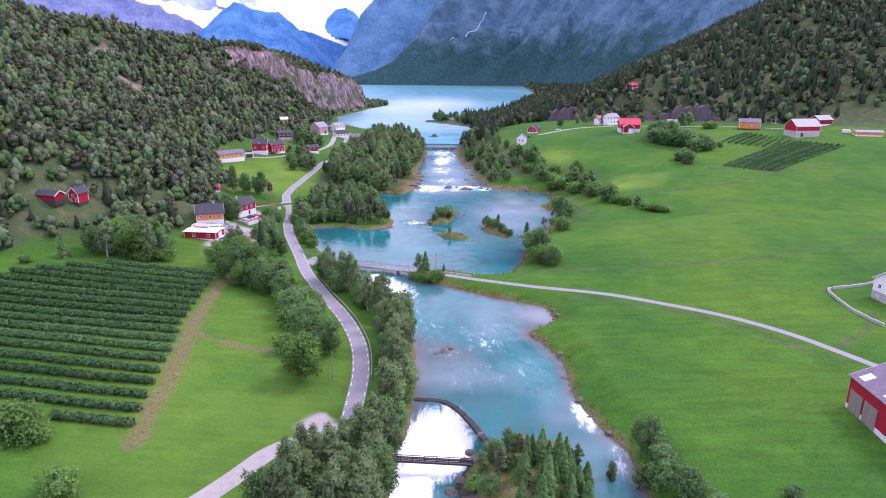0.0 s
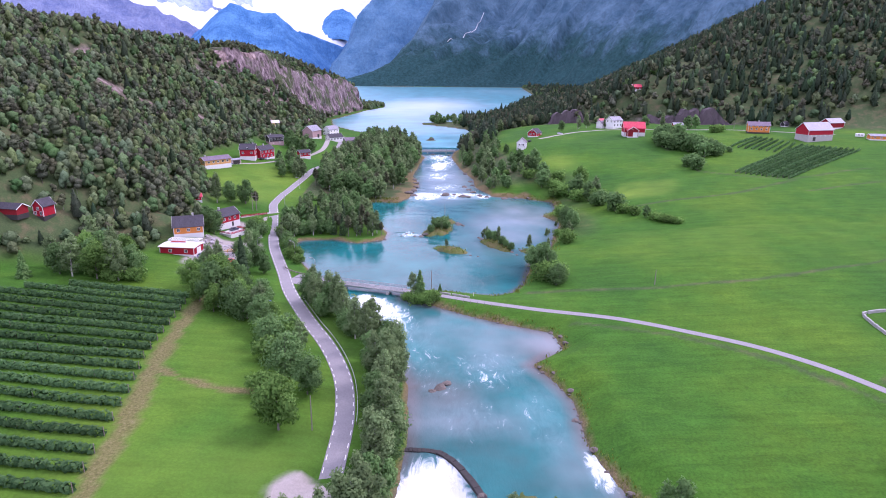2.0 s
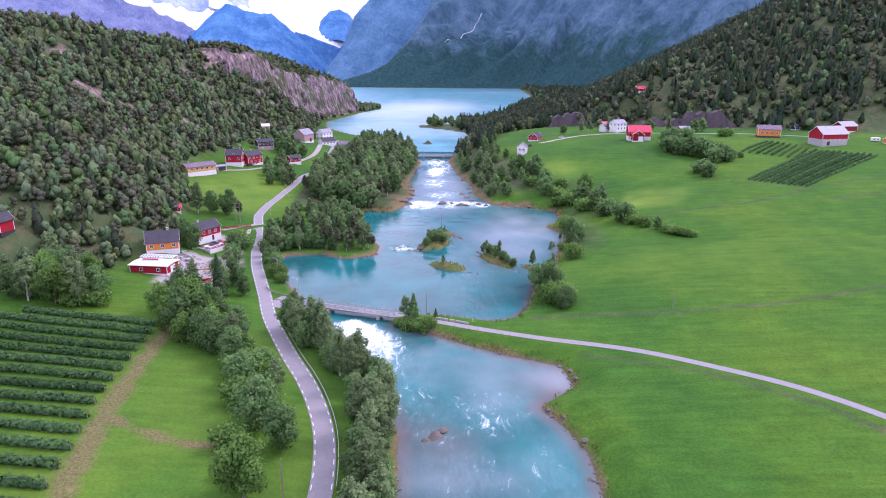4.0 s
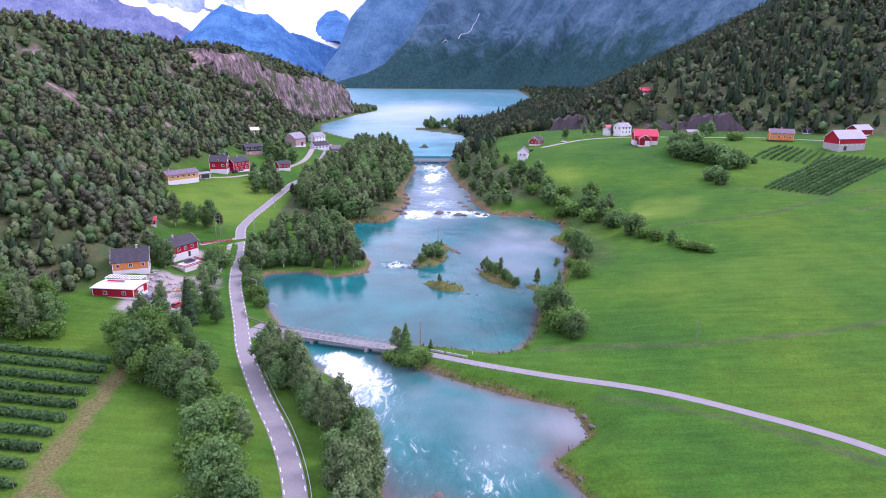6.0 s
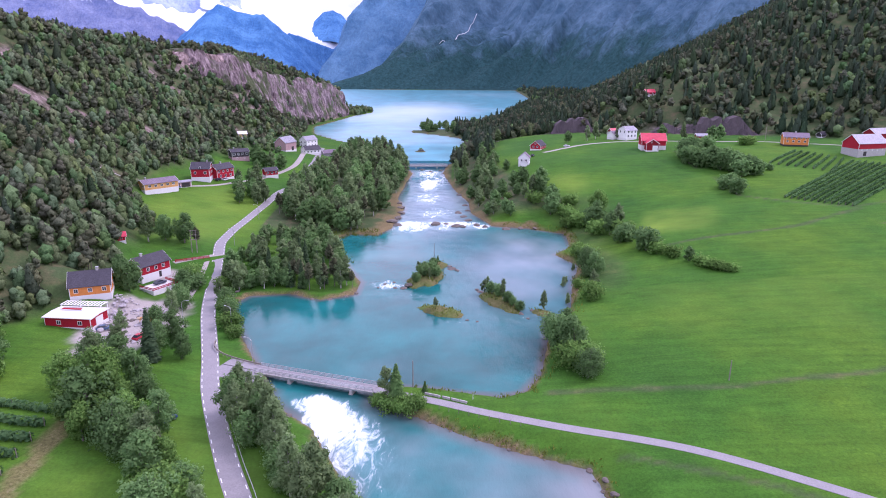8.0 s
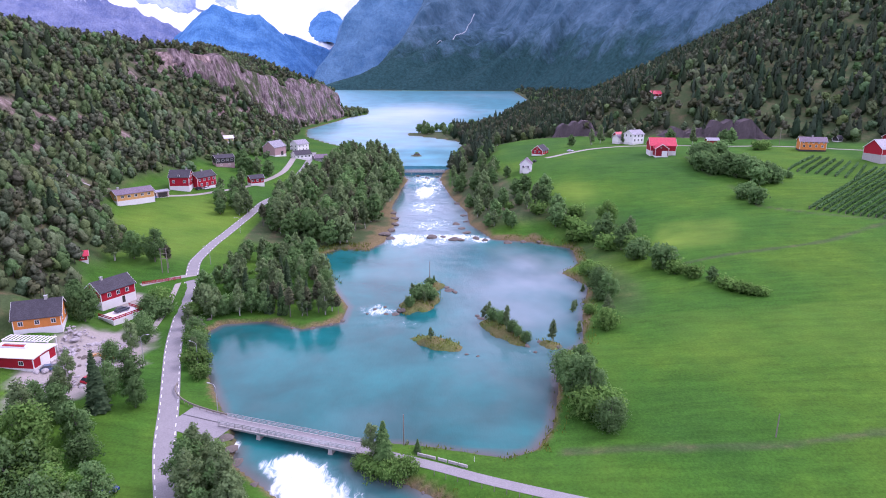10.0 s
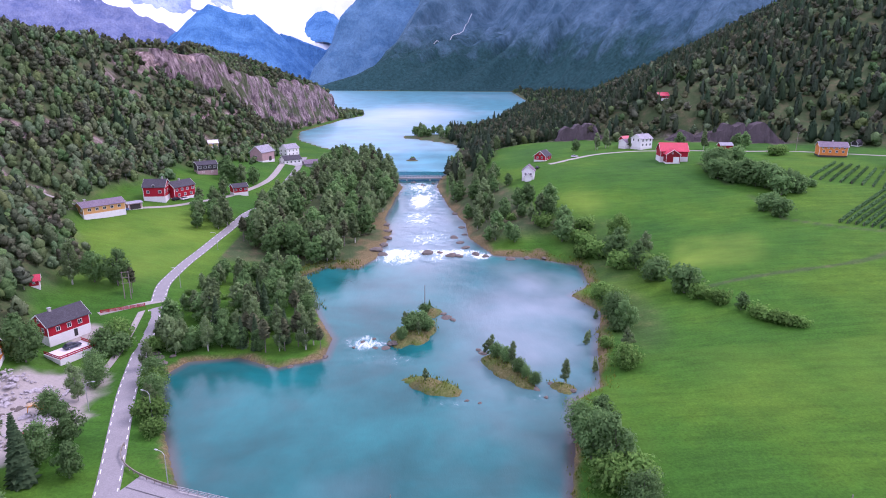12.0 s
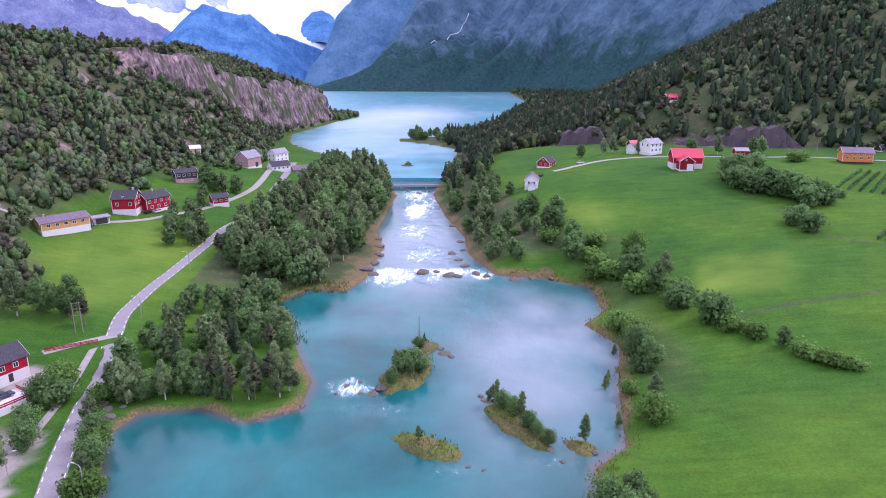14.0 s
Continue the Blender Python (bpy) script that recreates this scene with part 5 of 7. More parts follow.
mountain("mountain_north", "haze-blue snow-capped peak at the valley's end", -2000, -450, 3000, 4000, 170, 120, north_mountain, M["north_rock"])
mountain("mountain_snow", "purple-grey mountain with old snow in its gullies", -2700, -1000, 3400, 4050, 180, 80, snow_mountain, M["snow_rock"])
mountain("mountain_far", "haze-blue peak standing out of the glacier", -1000, -560, 4075, 4330, 70, 60, far_peak, M["north_rock"])
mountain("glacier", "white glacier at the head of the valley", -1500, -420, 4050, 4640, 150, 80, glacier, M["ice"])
mountain("mountain_headwall", "steep haze-blue rock step under the glacier", -1500, -420, 3950, 4070, 130, 30, headwall, M["north_rock"])
# rock paled and blued here as well, to stand for haze
M["high_snow"] = hazed_rock("snowfield_hazed_rock", (0.30, 0.41, 0.64), (0.50, 0.60, 0.79), 640, (0.74, 0.79, 0.88), -900, (0.2, 0.3, 0.4))
mountain("mountain_snowfield", "high white snow slopes broken by haze-blue rock", -2200, -1150, 4080, 4450, 150, 60, snowfield, M["high_snow"])
M["fall"] = simple("falling_water", (0.75, 0.78, 0.8), (0.88, 0.9, 0.92), 0.05, 0.6, 0.2)


def stream(name, line, half):
    """A thread of white water lying on the mountain flank, given in plan."""
    pts = smooth_line(line, 12.0)
    x, y = np.array([q[0] for q in pts]), np.array([q[1] for q in pts])
    x = x + 2 * vnoise(y, x, 40, 3, seed=65)
    w = half * (1 + 0.5 * vnoise(x, y, 30, 2, seed=66))
    z = np.maximum(np.maximum(east_mountain(x - w, y), east_mountain(x + w, y)), east_mountain(x, y)) + 5
    n = len(pts)
    v = np.concatenate([np.stack([x - w, y, z], 1), np.stack([x, y - 1, z + 1.5], 1), np.stack([x + w, y, z], 1)])
    i = np.arange(n - 1)
    f = np.concatenate([np.stack([i, i + n, i + n + 1, i + 1], 1), np.stack([i + n, i + 2 * n, i + 2 * n + 1, i + n + 1], 1)])
    return tagged(new(name, mesh_from(name, v, f, M["fall"])), "thin white stream falling down the mountain flank", "waterfall", kind="structure")


stream("waterfall", [(-54, 2560), (-10, 2650), (40, 2760), (92, 2880)], 1.0)


# ---- buildings ----
def boxes(*bs):
    """Boxes as vertices and faces: each (x0, x1, y0, y1, z0, z1)."""
    v, f = [], []
    for x0, x1, y0, y1, z0, z1 in bs:
        o = len(v)
        v += [(x0, y0, z0), (x1, y0, z0), (x1, y1, z0), (x0, y1, z0), (x0, y0, z1), (x1, y0, z1), (x1, y1, z1), (x0, y1, z1)]
        f += [tuple(o + i for i in q) for q in ((3, 2, 1, 0), (4, 5, 6, 7), (0, 1, 5, 4), (1, 2, 6, 5), (2, 3, 7, 6), (3, 0, 4, 7))]
    return v, f


def part(name, shape, material, parent=None, label="", bevel=0.0):
    """One mesh object under a thing or a part."""
    v, f = shape
    me = bpy.data.meshes.new(name)
    me.from_pydata([tuple(p) for p in v], [], [tuple(int(i) for i in q) for q in f])
    me.materials.append(material)
    if bevel:
        bm = bmesh.new()
        bm.from_mesh(me)
        bmesh.ops.bevel(bm, geom=list(bm.edges), offset=bevel, segments=1, affect="EDGES")
        bm.to_mesh(me)
        bm.free()
    me.update()
    ob = new(name, me)
    if parent:
        ob.parent = parent
    if label:
        tagged(ob, label)
    return ob


def boards(name, c, var=0.75):
    """Painted vertical boards, weathered."""
    m, n, l = mat(name)
    tc = n.new("ShaderNodeTexCoord")
    sp = n.new("ShaderNodeSeparateXYZ")
    l.new(tc.outputs["Object"], sp.inputs[0])
    ad = n.new("ShaderNodeMath")
    l.new(sp.outputs[0], ad.inputs[0])
    l.new(sp.outputs[1], ad.inputs[1])
    sn = n.new("ShaderNodeMath")
    sn.operation = "PINGPONG"
    l.new(ad.outputs[0], sn.inputs[0])
    sn.inputs[1].default_value = 0.09
    mr = node(n, "ShaderNodeMapRange", **{"i1": 0.0, "i2": 0.015})
    l.new(sn.outputs[0], mr.inputs[0])
    a = noise_tex(n, l, 0.9, 5, 0.6, tc.outputs["Object"])
    f = noise_tex(n, l, 14, 3, 0.6, tc.outputs["Object"])
    col = mix(n, l, a.outputs[0], tuple(v * var for v in c), tuple(min(1, v * 1.2) for v in c))
    col = mix(n, l, 0.25, col, f.outputs[0], "OVERLAY")
    finish(n, l, col, 0.75, mr.outputs[0], 0.5, 0.02, 0.3)
    return m


def slates(name, c, var=0.7, rough=0.7):
    """Roof covering in courses."""
    m, n, l = mat(name)
    tc = n.new("ShaderNodeTexCoord")
    br = n.new("ShaderNodeTexBrick")
    br.inputs["Scale"].default_value = 1.6
    br.inputs["Mortar Size"].default_value = 0.02
    br.inputs["Color1"].default_value = (*c, 1)
    br.inputs["Color2"].default_value = (*[v * var for v in c], 1)
    br.inputs["Mortar"].default_value = (*[v * 0.5 for v in c], 1)
    l.new(tc.outputs["Object"], br.inputs["Vector"])
    a = noise_tex(n, l, 0.7, 5, 0.65, tc.outputs["Object"])
    col = mix(n, l, 0.45, br.outputs[0], a.outputs[0], "OVERLAY")
    finish(n, l, col, rough, br.outputs["Fac"], 0.3, 0.02, 0.3)
    return m


M["red_boards"] = boards("red_boards", (0.36, 0.012, 0.025))
M["deep_red_boards"] = boards("deep_red_boards", (0.24, 0.012, 0.018))
M["orange_boards"] = boards("orange_boards", (0.62, 0.22, 0.05))
M["ochre_boards"] = boards("ochre_boards", (0.60, 0.32, 0.12))
M["white_boards"] = boards("white_boards", (0.75, 0.74, 0.74), 0.9)
M["pink_boards"] = boards("faded_pink_boards", (0.42, 0.28, 0.28))
M["dark_boards"] = boards("dark_stained_boards", (0.05, 0.045, 0.05))
M["grey_boards"] = boards("grey_boards", (0.30, 0.29, 0.30))
M["yellow_boards"] = boards("yellow_boards", (0.66, 0.48, 0.20))
M["dark_roof"] = slates("dark_slate_roof", (0.065, 0.06, 0.075))
M["grey_roof"] = slates("grey_metal_roof", (0.30, 0.29, 0.34), 0.9, 0.5)
M["red_roof"] = slates("red_metal_roof", (0.60, 0.05, 0.09), 0.92, 0.45)
M["purple_roof"] = slates("faded_slate_roof", (0.22, 0.17, 0.22))
M["white_roof"] = simple("pale_deck_felt", (0.60, 0.56, 0.57), (0.74, 0.70, 0.71), 0.6, 0.8, 0.2)
M["plinth"] = simple("whitewashed_masonry", (0.62, 0.60, 0.60), (0.76, 0.75, 0.74), 0.8, 0.85, 0.3)
M["dark_opening"] = simple("dark_timber", (0.03, 0.028, 0.03), (0.06, 0.055, 0.05), 1.5, 0.8, 0.2)


def glass_material():
    m, n, l = mat("window_glass")
    b = finish(n, l, (0.03, 0.035, 0.045), 0.06, None, spec=0.6)
    return m


M["glass"] = glass_material()


def window(parent, x, y, z, w, h, face):
    """A window on a wall that faces -y ('s'), +y ('n'), -x ('w') or +x ('e')."""
    q = {"s": (0, -1), "n": (0, 1), "w": (-1, 0), "e": (1, 0)}[face]
    ob = new("window")
    ob.parent = parent
    ob.matrix_basis = pose(x, y, z, 0, 0, {"s": 0, "n": 180, "w": -90, "e": 90}[face])
    t = 0.1
    part("frame", boxes((-w / 2 - t, w / 2 + t, -0.06, 0.02, -h / 2 - t, -h / 2), (-w / 2 - t, w / 2 + t, -0.06, 0.02, h / 2, h / 2 + t),
                        (-w / 2 - t, -w / 2, -0.06, 0.02, -h / 2, h / 2), (w / 2, w / 2 + t, -0.06, 0.02, -h / 2, h / 2), (-0.03, 0.03, -0.05, 0.02, -h / 2, h / 2)), M["white_paint"], ob)
    part("pane", boxes((-w / 2, w / 2, -0.025, 0.0, -h / 2, h / 2)), M["glass"], ob)
    return ob


def gable_body(L, W, H, R, z0=0.0):
    a, b = L / 2, W / 2
    v = [(-a, -b, z0), (a, -b, z0), (a, b, z0), (-a, b, z0), (-a, -b, H), (a, -b, H), (a, b, H), (-a, b, H), (-a, 0, H + R), (a, 0, H + R)]
    f = [(3, 2, 1, 0), (0, 1, 5, 4), (2, 3, 7, 6), (1, 2, 6, 9, 5), (3, 0, 4, 8, 7), (4, 5, 9, 8), (6, 7, 8, 9)]
    return v, f


def roof_slab(L, W, H, R, side, over=0.45, th=0.16):
    """One slope of a saddle roof with thickness."""
    a = L / 2 + over
    b = W / 2 + over
    drop = R * over / (W / 2)
    s = -1 if side == "s" else 1
    e, zr, ze = s * b, H + R + 0.03, H - drop + 0.03
    v = [(-a, e, ze), (a, e, ze), (a, 0, zr), (-a, 0, zr), (-a, e, ze + th), (a, e, ze + th), (a, 0, zr + th), (-a, 0, zr + th)]
    f = [(3, 2, 1, 0), (4, 5, 6, 7), (0, 1, 5, 4), (1, 2, 6, 5), (2, 3, 7, 6), (3, 0, 4, 7)]
    return v, f


def house(name, label, x, y, turn, L, W, H, R, wall="red_boards", roof="dark_roof", plinth=0.7, base="plinth", south=(), north=(), west=(), east=(), door=None, chimney=None,
          boards_white=True, category="house", z=None, sink=1.6):
    """A saddle-roofed building; windows are (along, height, width, tall) on each side."""
    ob = new(name)
    z = ground_z(x, y) if z is None else z
    ob.matrix_basis = pose(x, y, z, 0, 0, turn)
    part("wall", gable_body(L, W, H, R, plinth), M[wall], ob)
    part("plinth", boxes((-L / 2 - 0.04, L / 2 + 0.04, -W / 2 - 0.04, W / 2 + 0.04, -sink, plinth)), M[base], ob)
    for s in "sn":
        part("roof", roof_slab(L, W, H, R, s), M[roof], ob)
    bx, by = L / 2 + 0.45, W / 2 + 0.45
    drop = R * 0.45 / (W / 2)
    for ex in (-bx - 0.04, bx):
        for s in (-1, 1):
            v = [(ex, s * by, H - drop - 0.12), (ex + 0.04, s * by, H - drop - 0.12), (ex + 0.04, 0, H + R - 0.1), (ex, 0, H + R - 0.1)]
            v += [(p[0], p[1], p[2] + 0.32) for p in v]
            part("bargeboard", (v, [(3, 2, 1, 0), (4, 5, 6, 7), (0, 1, 5, 4), (1, 2, 6, 5), (2, 3, 7, 6), (3, 0, 4, 7)]), M["white_paint"], ob)
    if boards_white:
        for cx in (-1, 1):
            for cy in (-1, 1):
                part("corner_board", boxes(tuple(sorted((cx * (L / 2 - 0.14), cx * (L / 2 + 0.03)))) + tuple(sorted((cy * (W / 2 - 0.14), cy * (W / 2 + 0.03)))) + (plinth, H)), M["white_paint"], ob)
    for face, rows in (("s", south), ("n", north), ("w", west), ("e", east)):
        for u, h, w, t in rows:
            p = {"s": (u, -W / 2), "n": (u, W / 2), "w": (-L / 2, u), "e": (L / 2, u)}[face]
            window(ob, p[0], p[1], h, w, t, face)
    if door:
        u, face, w, h, m = door
        p = {"s": (u, -W / 2 - 0.03), "n": (u, W / 2 + 0.03), "w": (-L / 2 - 0.03, u), "e": (L / 2 + 0.03, u)}[face]
        along = face in "sn"
        d = part("door", boxes((p[0] - (w / 2 if along else 0.05), p[0] + (w / 2 if along else 0.05), p[1] - (0.05 if along else w / 2), p[1] + (0.05 if along else w / 2), 0.05, h)), M[m], ob)
        part("handle", boxes((p[0] + (w * 0.38 if along else -0.08), p[0] + (w * 0.38 + 0.08 if along else 0.08), p[1] - (0.09 if along else w * 0.38), p[1] + (0.09 if along else -w * 0.34), 1.0, 1.06)), M["steel"], d)
    if chimney is not None:
        c = part("chimney", boxes((chimney - 0.35, chimney + 0.35, -0.35, 0.35, H + R * 0.6, H + R + 0.9)), M["concrete"], ob)
        part("cap", boxes((chimney - 0.45, chimney + 0.45, -0.45, 0.45, H + R + 0.9, H + R + 1.0)), M["steel"], c)
    tagged(ob, label, category)
    return ob


def row(n, span, h, w=1.0, t=1.1, mid=0.0):
    return [(mid + (i - (n - 1) / 2) * span / max(1, n - 1), h, w, t) for i in range(n)]


# west bank, by the road
house("orange_house", "orange timber house with a dark saddle roof on a rocky knoll", -109.5, 278, 22, 11.0, 8.5, 3.4, 3.4, "orange_boards", "dark_roof", 0.5, south=row(3, 7.5, 2.0), east=row(2, 4, 2.0), chimney=2.0)
garage = house("garage", "low red garage with a pale flat roof terrace", -106.5, 263.5, -4, 13.5, 8.0, 3.0, 0.25, "red_boards", "white_roof", 0.3, south=[(-2.6, 1.6, 1.1, 1.0), (3.6, 1.6, 1.1, 1.0)], east=[], door=(0.0, "e", 3.2, 2.4, "white_paint"), category="garage")
pg = new("terrace_pergola")
pg.matrix_basis = pose(-107.5, 269.5, ground_z(-106.5, 263.5) + 2.2, 0, 0, -4)
for i in range(13):
    part("slat", boxes((-6.2 + i * 1.0, -5.75 + i * 1.0, -1.7, 1.7, 1.45, 1.53)), M["white_paint"], pg)
for i in (-6, 0, 6):
    for j in (-1.6, 1.6):
        part("post", boxes((i - 0.08, i + 0.08, j - 0.08, j + 0.08, -3.9, 1.4)), M["white_paint"], pg)
part("beam", boxes((-6.3, 6.4, -1.68, -1.52, 1.3, 1.45)), M["white_paint"], pg)
part("beam", boxes((-6.3, 6.4, 1.52, 1.68, 1.3, 1.45)), M["white_paint"], pg)
tagged(pg, "white slatted pergola over the garage terrace", "pergola")
sofa = tagged(new("garden_sofa"), "pale outdoor sofa set with reddish cushions on the terrace", "sofa")
sofa.matrix_basis = pose(-108, 264.5, ground_z(-106.5, 263.5) + 3.44, 0, 0, -4)
part("frame", boxes((-3, 3, -0.5, 0.5, 0, 0.32), (-3, 3, 0.4, 0.6, 0, 0.8), (-3.2, -3, -0.5, 0.6, 0, 0.6), (3, 3.2, -0.5, 0.6, 0, 0.6)), M["white_paint"], sofa, bevel=0.03)
part("cushion", boxes((-2.9, 2.9, -0.45, 0.38, 0.33, 0.5)), M["red_boards"], sofa, "faded red cushion", bevel=0.05)

house("red_house", "red two-storey house with white base and dark roof", -105.5, 306, 62, 11.5, 7.5, 5.2, 2.6, "red_boards", "dark_roof", 2.3, south=row(3, 6, 3.8), west=row(2, 3, 3.8) + [(0, 6.0, 0.9, 0.8)], east=row(2, 3, 3.8), door=(1.5, "s", 1.0, 2.1, "dark_opening"), chimney=-2.5)
deck = tagged(new("terrace_deck"), "walled parking terrace with white masonry and red fence", "terrace")
deck.matrix_basis = pose(-97.8, 296.5, ground_z(-97.8, 296.5), 0, 0, 62)
part("retaining_wall", boxes((-5.0, 5.0, -3.4, 3.6, -2.6, 1.2)), M["plinth"], deck, "whitewashed masonry wall")
part("paving", boxes((-4.9, 4.9, -3.3, 3.5, 1.204, 1.26)), M["white_roof"], deck)
for s, b in (("s", (-5, 5, -3.42, -3.34)), ("w", (-5.02, -4.94, -3.3, 3.5)), ("e", (4.94, 5.02, -3.3, 3.5))):
    part("fence_board", boxes((*b, 1.45, 1.75)), M["red_boards"], deck, "dark red fence board")
    part("fence_board", boxes((*b, 1.9, 2.2)), M["red_boards"], deck, "dark red fence board")
for i in range(6):
    part("fence_post", boxes((-4.9 + i * 1.95, -4.8 + i * 1.95, -3.33, -3.23, 1.2, 2.25)), M["red_boards"], deck)
fen = tagged(new("red_fence"), "dark red board fence along the driveway", "fence")
fen.matrix_basis = pose(-97.5, 323.5, ground_z(-97.5, 323.5), 0, 0, 30)
for i in range(7):
    part("post", boxes((-6 + i * 2, -5.88 + i * 2, -0.06, 0.06, -0.6, 1.2)), M["red_boards"], fen)
for k in range(3):
    part("board", boxes((-6.1, 6.1, -0.09, -0.06, 0.25 + 0.32 * k, 0.47 + 0.32 * k)), M["red_boards"], fen)
house("playhouse", "small bright red playhouse in the trees", -124.8, 326, 30, 3.0, 2.6, 2.0, 1.2, "red_boards", "red_roof", 0.2, south=[(0, 1.2, 0.6, 0.6)], category="hut")
house("red_cabin", "narrow red cabin with white trim in a hillside clearing", -151.5, 254, 80, 5.5, 4.2, 4.2, 2.2, "red_boards", "dark_roof", 0.4, base="dark_opening", west=[(0, 3.2, 0.9, 1.0), (-1.1, 1.5, 0.7, 1.2), (1.1, 1.5, 0.7, 1.2)], category="cabin")
house("old_shed", "low dark red shed half hidden by trees", -158.5, 247, -10, 9.0, 5.0, 2.4, 1.4, "deep_red_boards", "dark_roof", 0.2, base="dark_opening", boards_white=False, category="shed")

# hillside houses along the upper road
house("long_house", "long ochre timber house with white cellar wall and grey roof", -147.0, 407.5, 50, 17.0, 8.0, 4.6, 1.7, "ochre_boards", "purple_roof", 1.7, south=row(5, 12, 3.4, 1.2, 1.0) + row(4, 10, 1.2, 0.8, 0.6), west=row(2, 4, 3.4), chimney=-6.0)
house("carport", "small pale carport beside the long house", -139.5, 420, 48, 6.0, 5.0, 2.7, 0.5, "pink_boards", "grey_roof", 0.2, south=(), door=(0, "s", 4.4, 2.3, "dark_opening"), category="carport")
house("big_red_house", "large red house with white cellar and dark roof", -136.0, 437.0, 8, 9.5, 9.0, 6.4, 3.0, "red_boards", "dark_roof", 2.0, south=[(2.6, 4.2, 1.2, 1.2), (-2.6, 4.2, 1.0, 1.2), (0, 7.0, 0.9, 0.9)], east=row(3, 6, 4.2) + row(2, 3, 6.6), chimney=3.0)
house("red_wing", "red side wing of the large house with many windows", -129.0, 446.0, 62, 12.0, 7.0, 5.6, 2.4, "red_boards", "dark_roof", 0.5, south=row(4, 9, 4.2, 1.1, 1.1) + row(3, 7, 1.8, 1.1, 1.2), chimney=0.0)
house("black_house", "black-stained house with white windows and a balcony", -139.0, 507, 35, 11.0, 8.0, 5.4, 1.6, "dark_boards", "dark_roof", 2.2, base="pink_boards", south=row(4, 8, 4.1, 1.3, 1.2) + row(2, 5, 1.4, 1.0, 1.0), chimney=-3)
house("yellow_hut", "small yellow hut with a white roof on the slope", -154, 562, 30, 6.0, 4.5, 2.6, 1.6, "yellow_boards", "white_roof", 0.4, south=[(0, 1.6, 1.0, 1.0)], category="hut")
house("pink_barn", "faded pinkish barn with a pale grey metal roof", -129, 586, 70, 14.0, 10.0, 6.5, 4.0, "pink_boards", "grey_roof", 0.8, west=[(0, 3.4, 1.2, 1.2)], door=(2.0, "s", 2.8, 3.0, "dark_opening"), boards_white=False, category="barn")
house("white_house", "white gabled house with a grey roof", -122, 634, 60, 13.0, 8.0, 6.0, 3.0, "white_boards", "grey_roof", 0.6, south=row(3, 8, 4.4, 1.0, 1.2) + row(3, 8, 1.8, 1.0, 1.2), west=row(2, 4, 4.4, 1, 1.2) + row(2, 4, 1.8, 1, 1.2))
house("white_annexe", "low white house with a dark roof", -111, 592, 40, 13.0, 8.0, 3.4, 2.6, "white_boards", "dark_roof", 0.6, south=row(4, 9, 1.9, 1.1, 1.1), west=row(2, 4, 1.9, 1, 1))
house("old_barn", "weathered grey shed with a patched pale roof", -98, 597, 30, 10.0, 7.0, 2.6, 2.2, "grey_boards", "purple_roof", 0.4, boards_white=False, category="shed")
house("small_red_house", "small red cabin with white trim and a dark roof", -108.5, 470, 38, 7.5, 5.5, 4.0, 1.6, "red_boards", "dark_roof", 1.4, south=row(3, 5, 2.8, 1.0, 0.9), category="cabin")
house("boathouse", "red boathouse with a red metal roof by the bridge", -47.5, 588, 60, 7.0, 5.0, 2.6, 2.0, "red_boards", "red_roof", 0.4, south=[(0, 1.6, 0.9, 0.9)], category="boathouse")

# east terrace
house("white_hut", "white wooden house with a dark roof above the channel", 44.5, 492.5, 80, 9.0, 6.5, 4.2, 2.8, "white_boards", "purple_roof", 0.8, west=[(-1.4, 2.8, 0.9, 1.1), (1.4, 2.8, 0.9, 1.1)], south=row(3, 6, 2.4), north=row(3, 6, 2.4))
house("entrance_porch", "small white porch with a gabled dark roof", 43.8, 487.2, 80, 3.0, 3.4, 2.4, 1.4, "white_boards", "purple_roof", 0.4, category="porch")
house("red_cottage", "red cottage with a dark roof and white windows", 58.5, 537, 60, 9.5, 7.5, 2.9, 3.0, "red_boards", "dark_roof", 0.5, west=[(-1.4, 2.0, 1, 1.2), (1.4, 2.0, 1, 1.2), (0, 4.2, 0.9, 0.9)], south=row(2, 4, 1.8), category="cottage")
house("farmhouse", "white three-storey farmhouse with a grey hipped roof", 124.5, 557, 30, 10.0, 8.4, 6.6, 2.6, "white_boards", "grey_roof", 1.2, south=row(3, 6.5, 5.6, 1.1, 1.4) + row(3, 6.5, 2.8, 1.1, 1.4), east=row(2, 4.5, 5.6, 1, 1.4) + row(2, 4.5, 2.8, 1, 1.4), west=row(2, 4, 5.6, 1, 1.4), chimney=0)
house("farm_annexe", "low white farm wing with a dark tiled roof", 116.5, 563, 30, 7.5, 6.0, 4.2, 1.8, "white_boards", "purple_roof", 1.4, south=row(2, 3, 2.8))
house("woodshed", "small red shed behind the farmhouse", 118, 573, 30, 6.0, 4.0, 5.0, 1.6, "red_boards", "red_roof", 0.4, category="shed")
house("red_barn", "red barn with a bright red metal roof and white base", 127.0, 506.5, -4, 15.0, 10.0, 5.8, 4.0, "red_boards", "red_roof", 2.6, south=[(-5.5, 4.6, 0.8, 0.8)], east=[(0, 5.0, 0.9, 0.9)], category="barn")
house("barn_ramp_house", "red gabled barn entrance with a white door", 124.5, 499.8, 86, 8.0, 7.5, 5.0, 2.4, "deep_red_boards", "red_roof", 0.6, west=[(0.6, 5.6, 0.6, 0.6)], door=(-1.6, "w", 3.2, 3.6, "white_paint"), category="barn")
house("field_shed", "small dark red shed with a grey roof on the terrace", 167, 531, 0, 7.0, 5.0, 4.4, 1.4, "deep_red_boards", "grey_roof", 0.4, boards_white=False, category="shed")
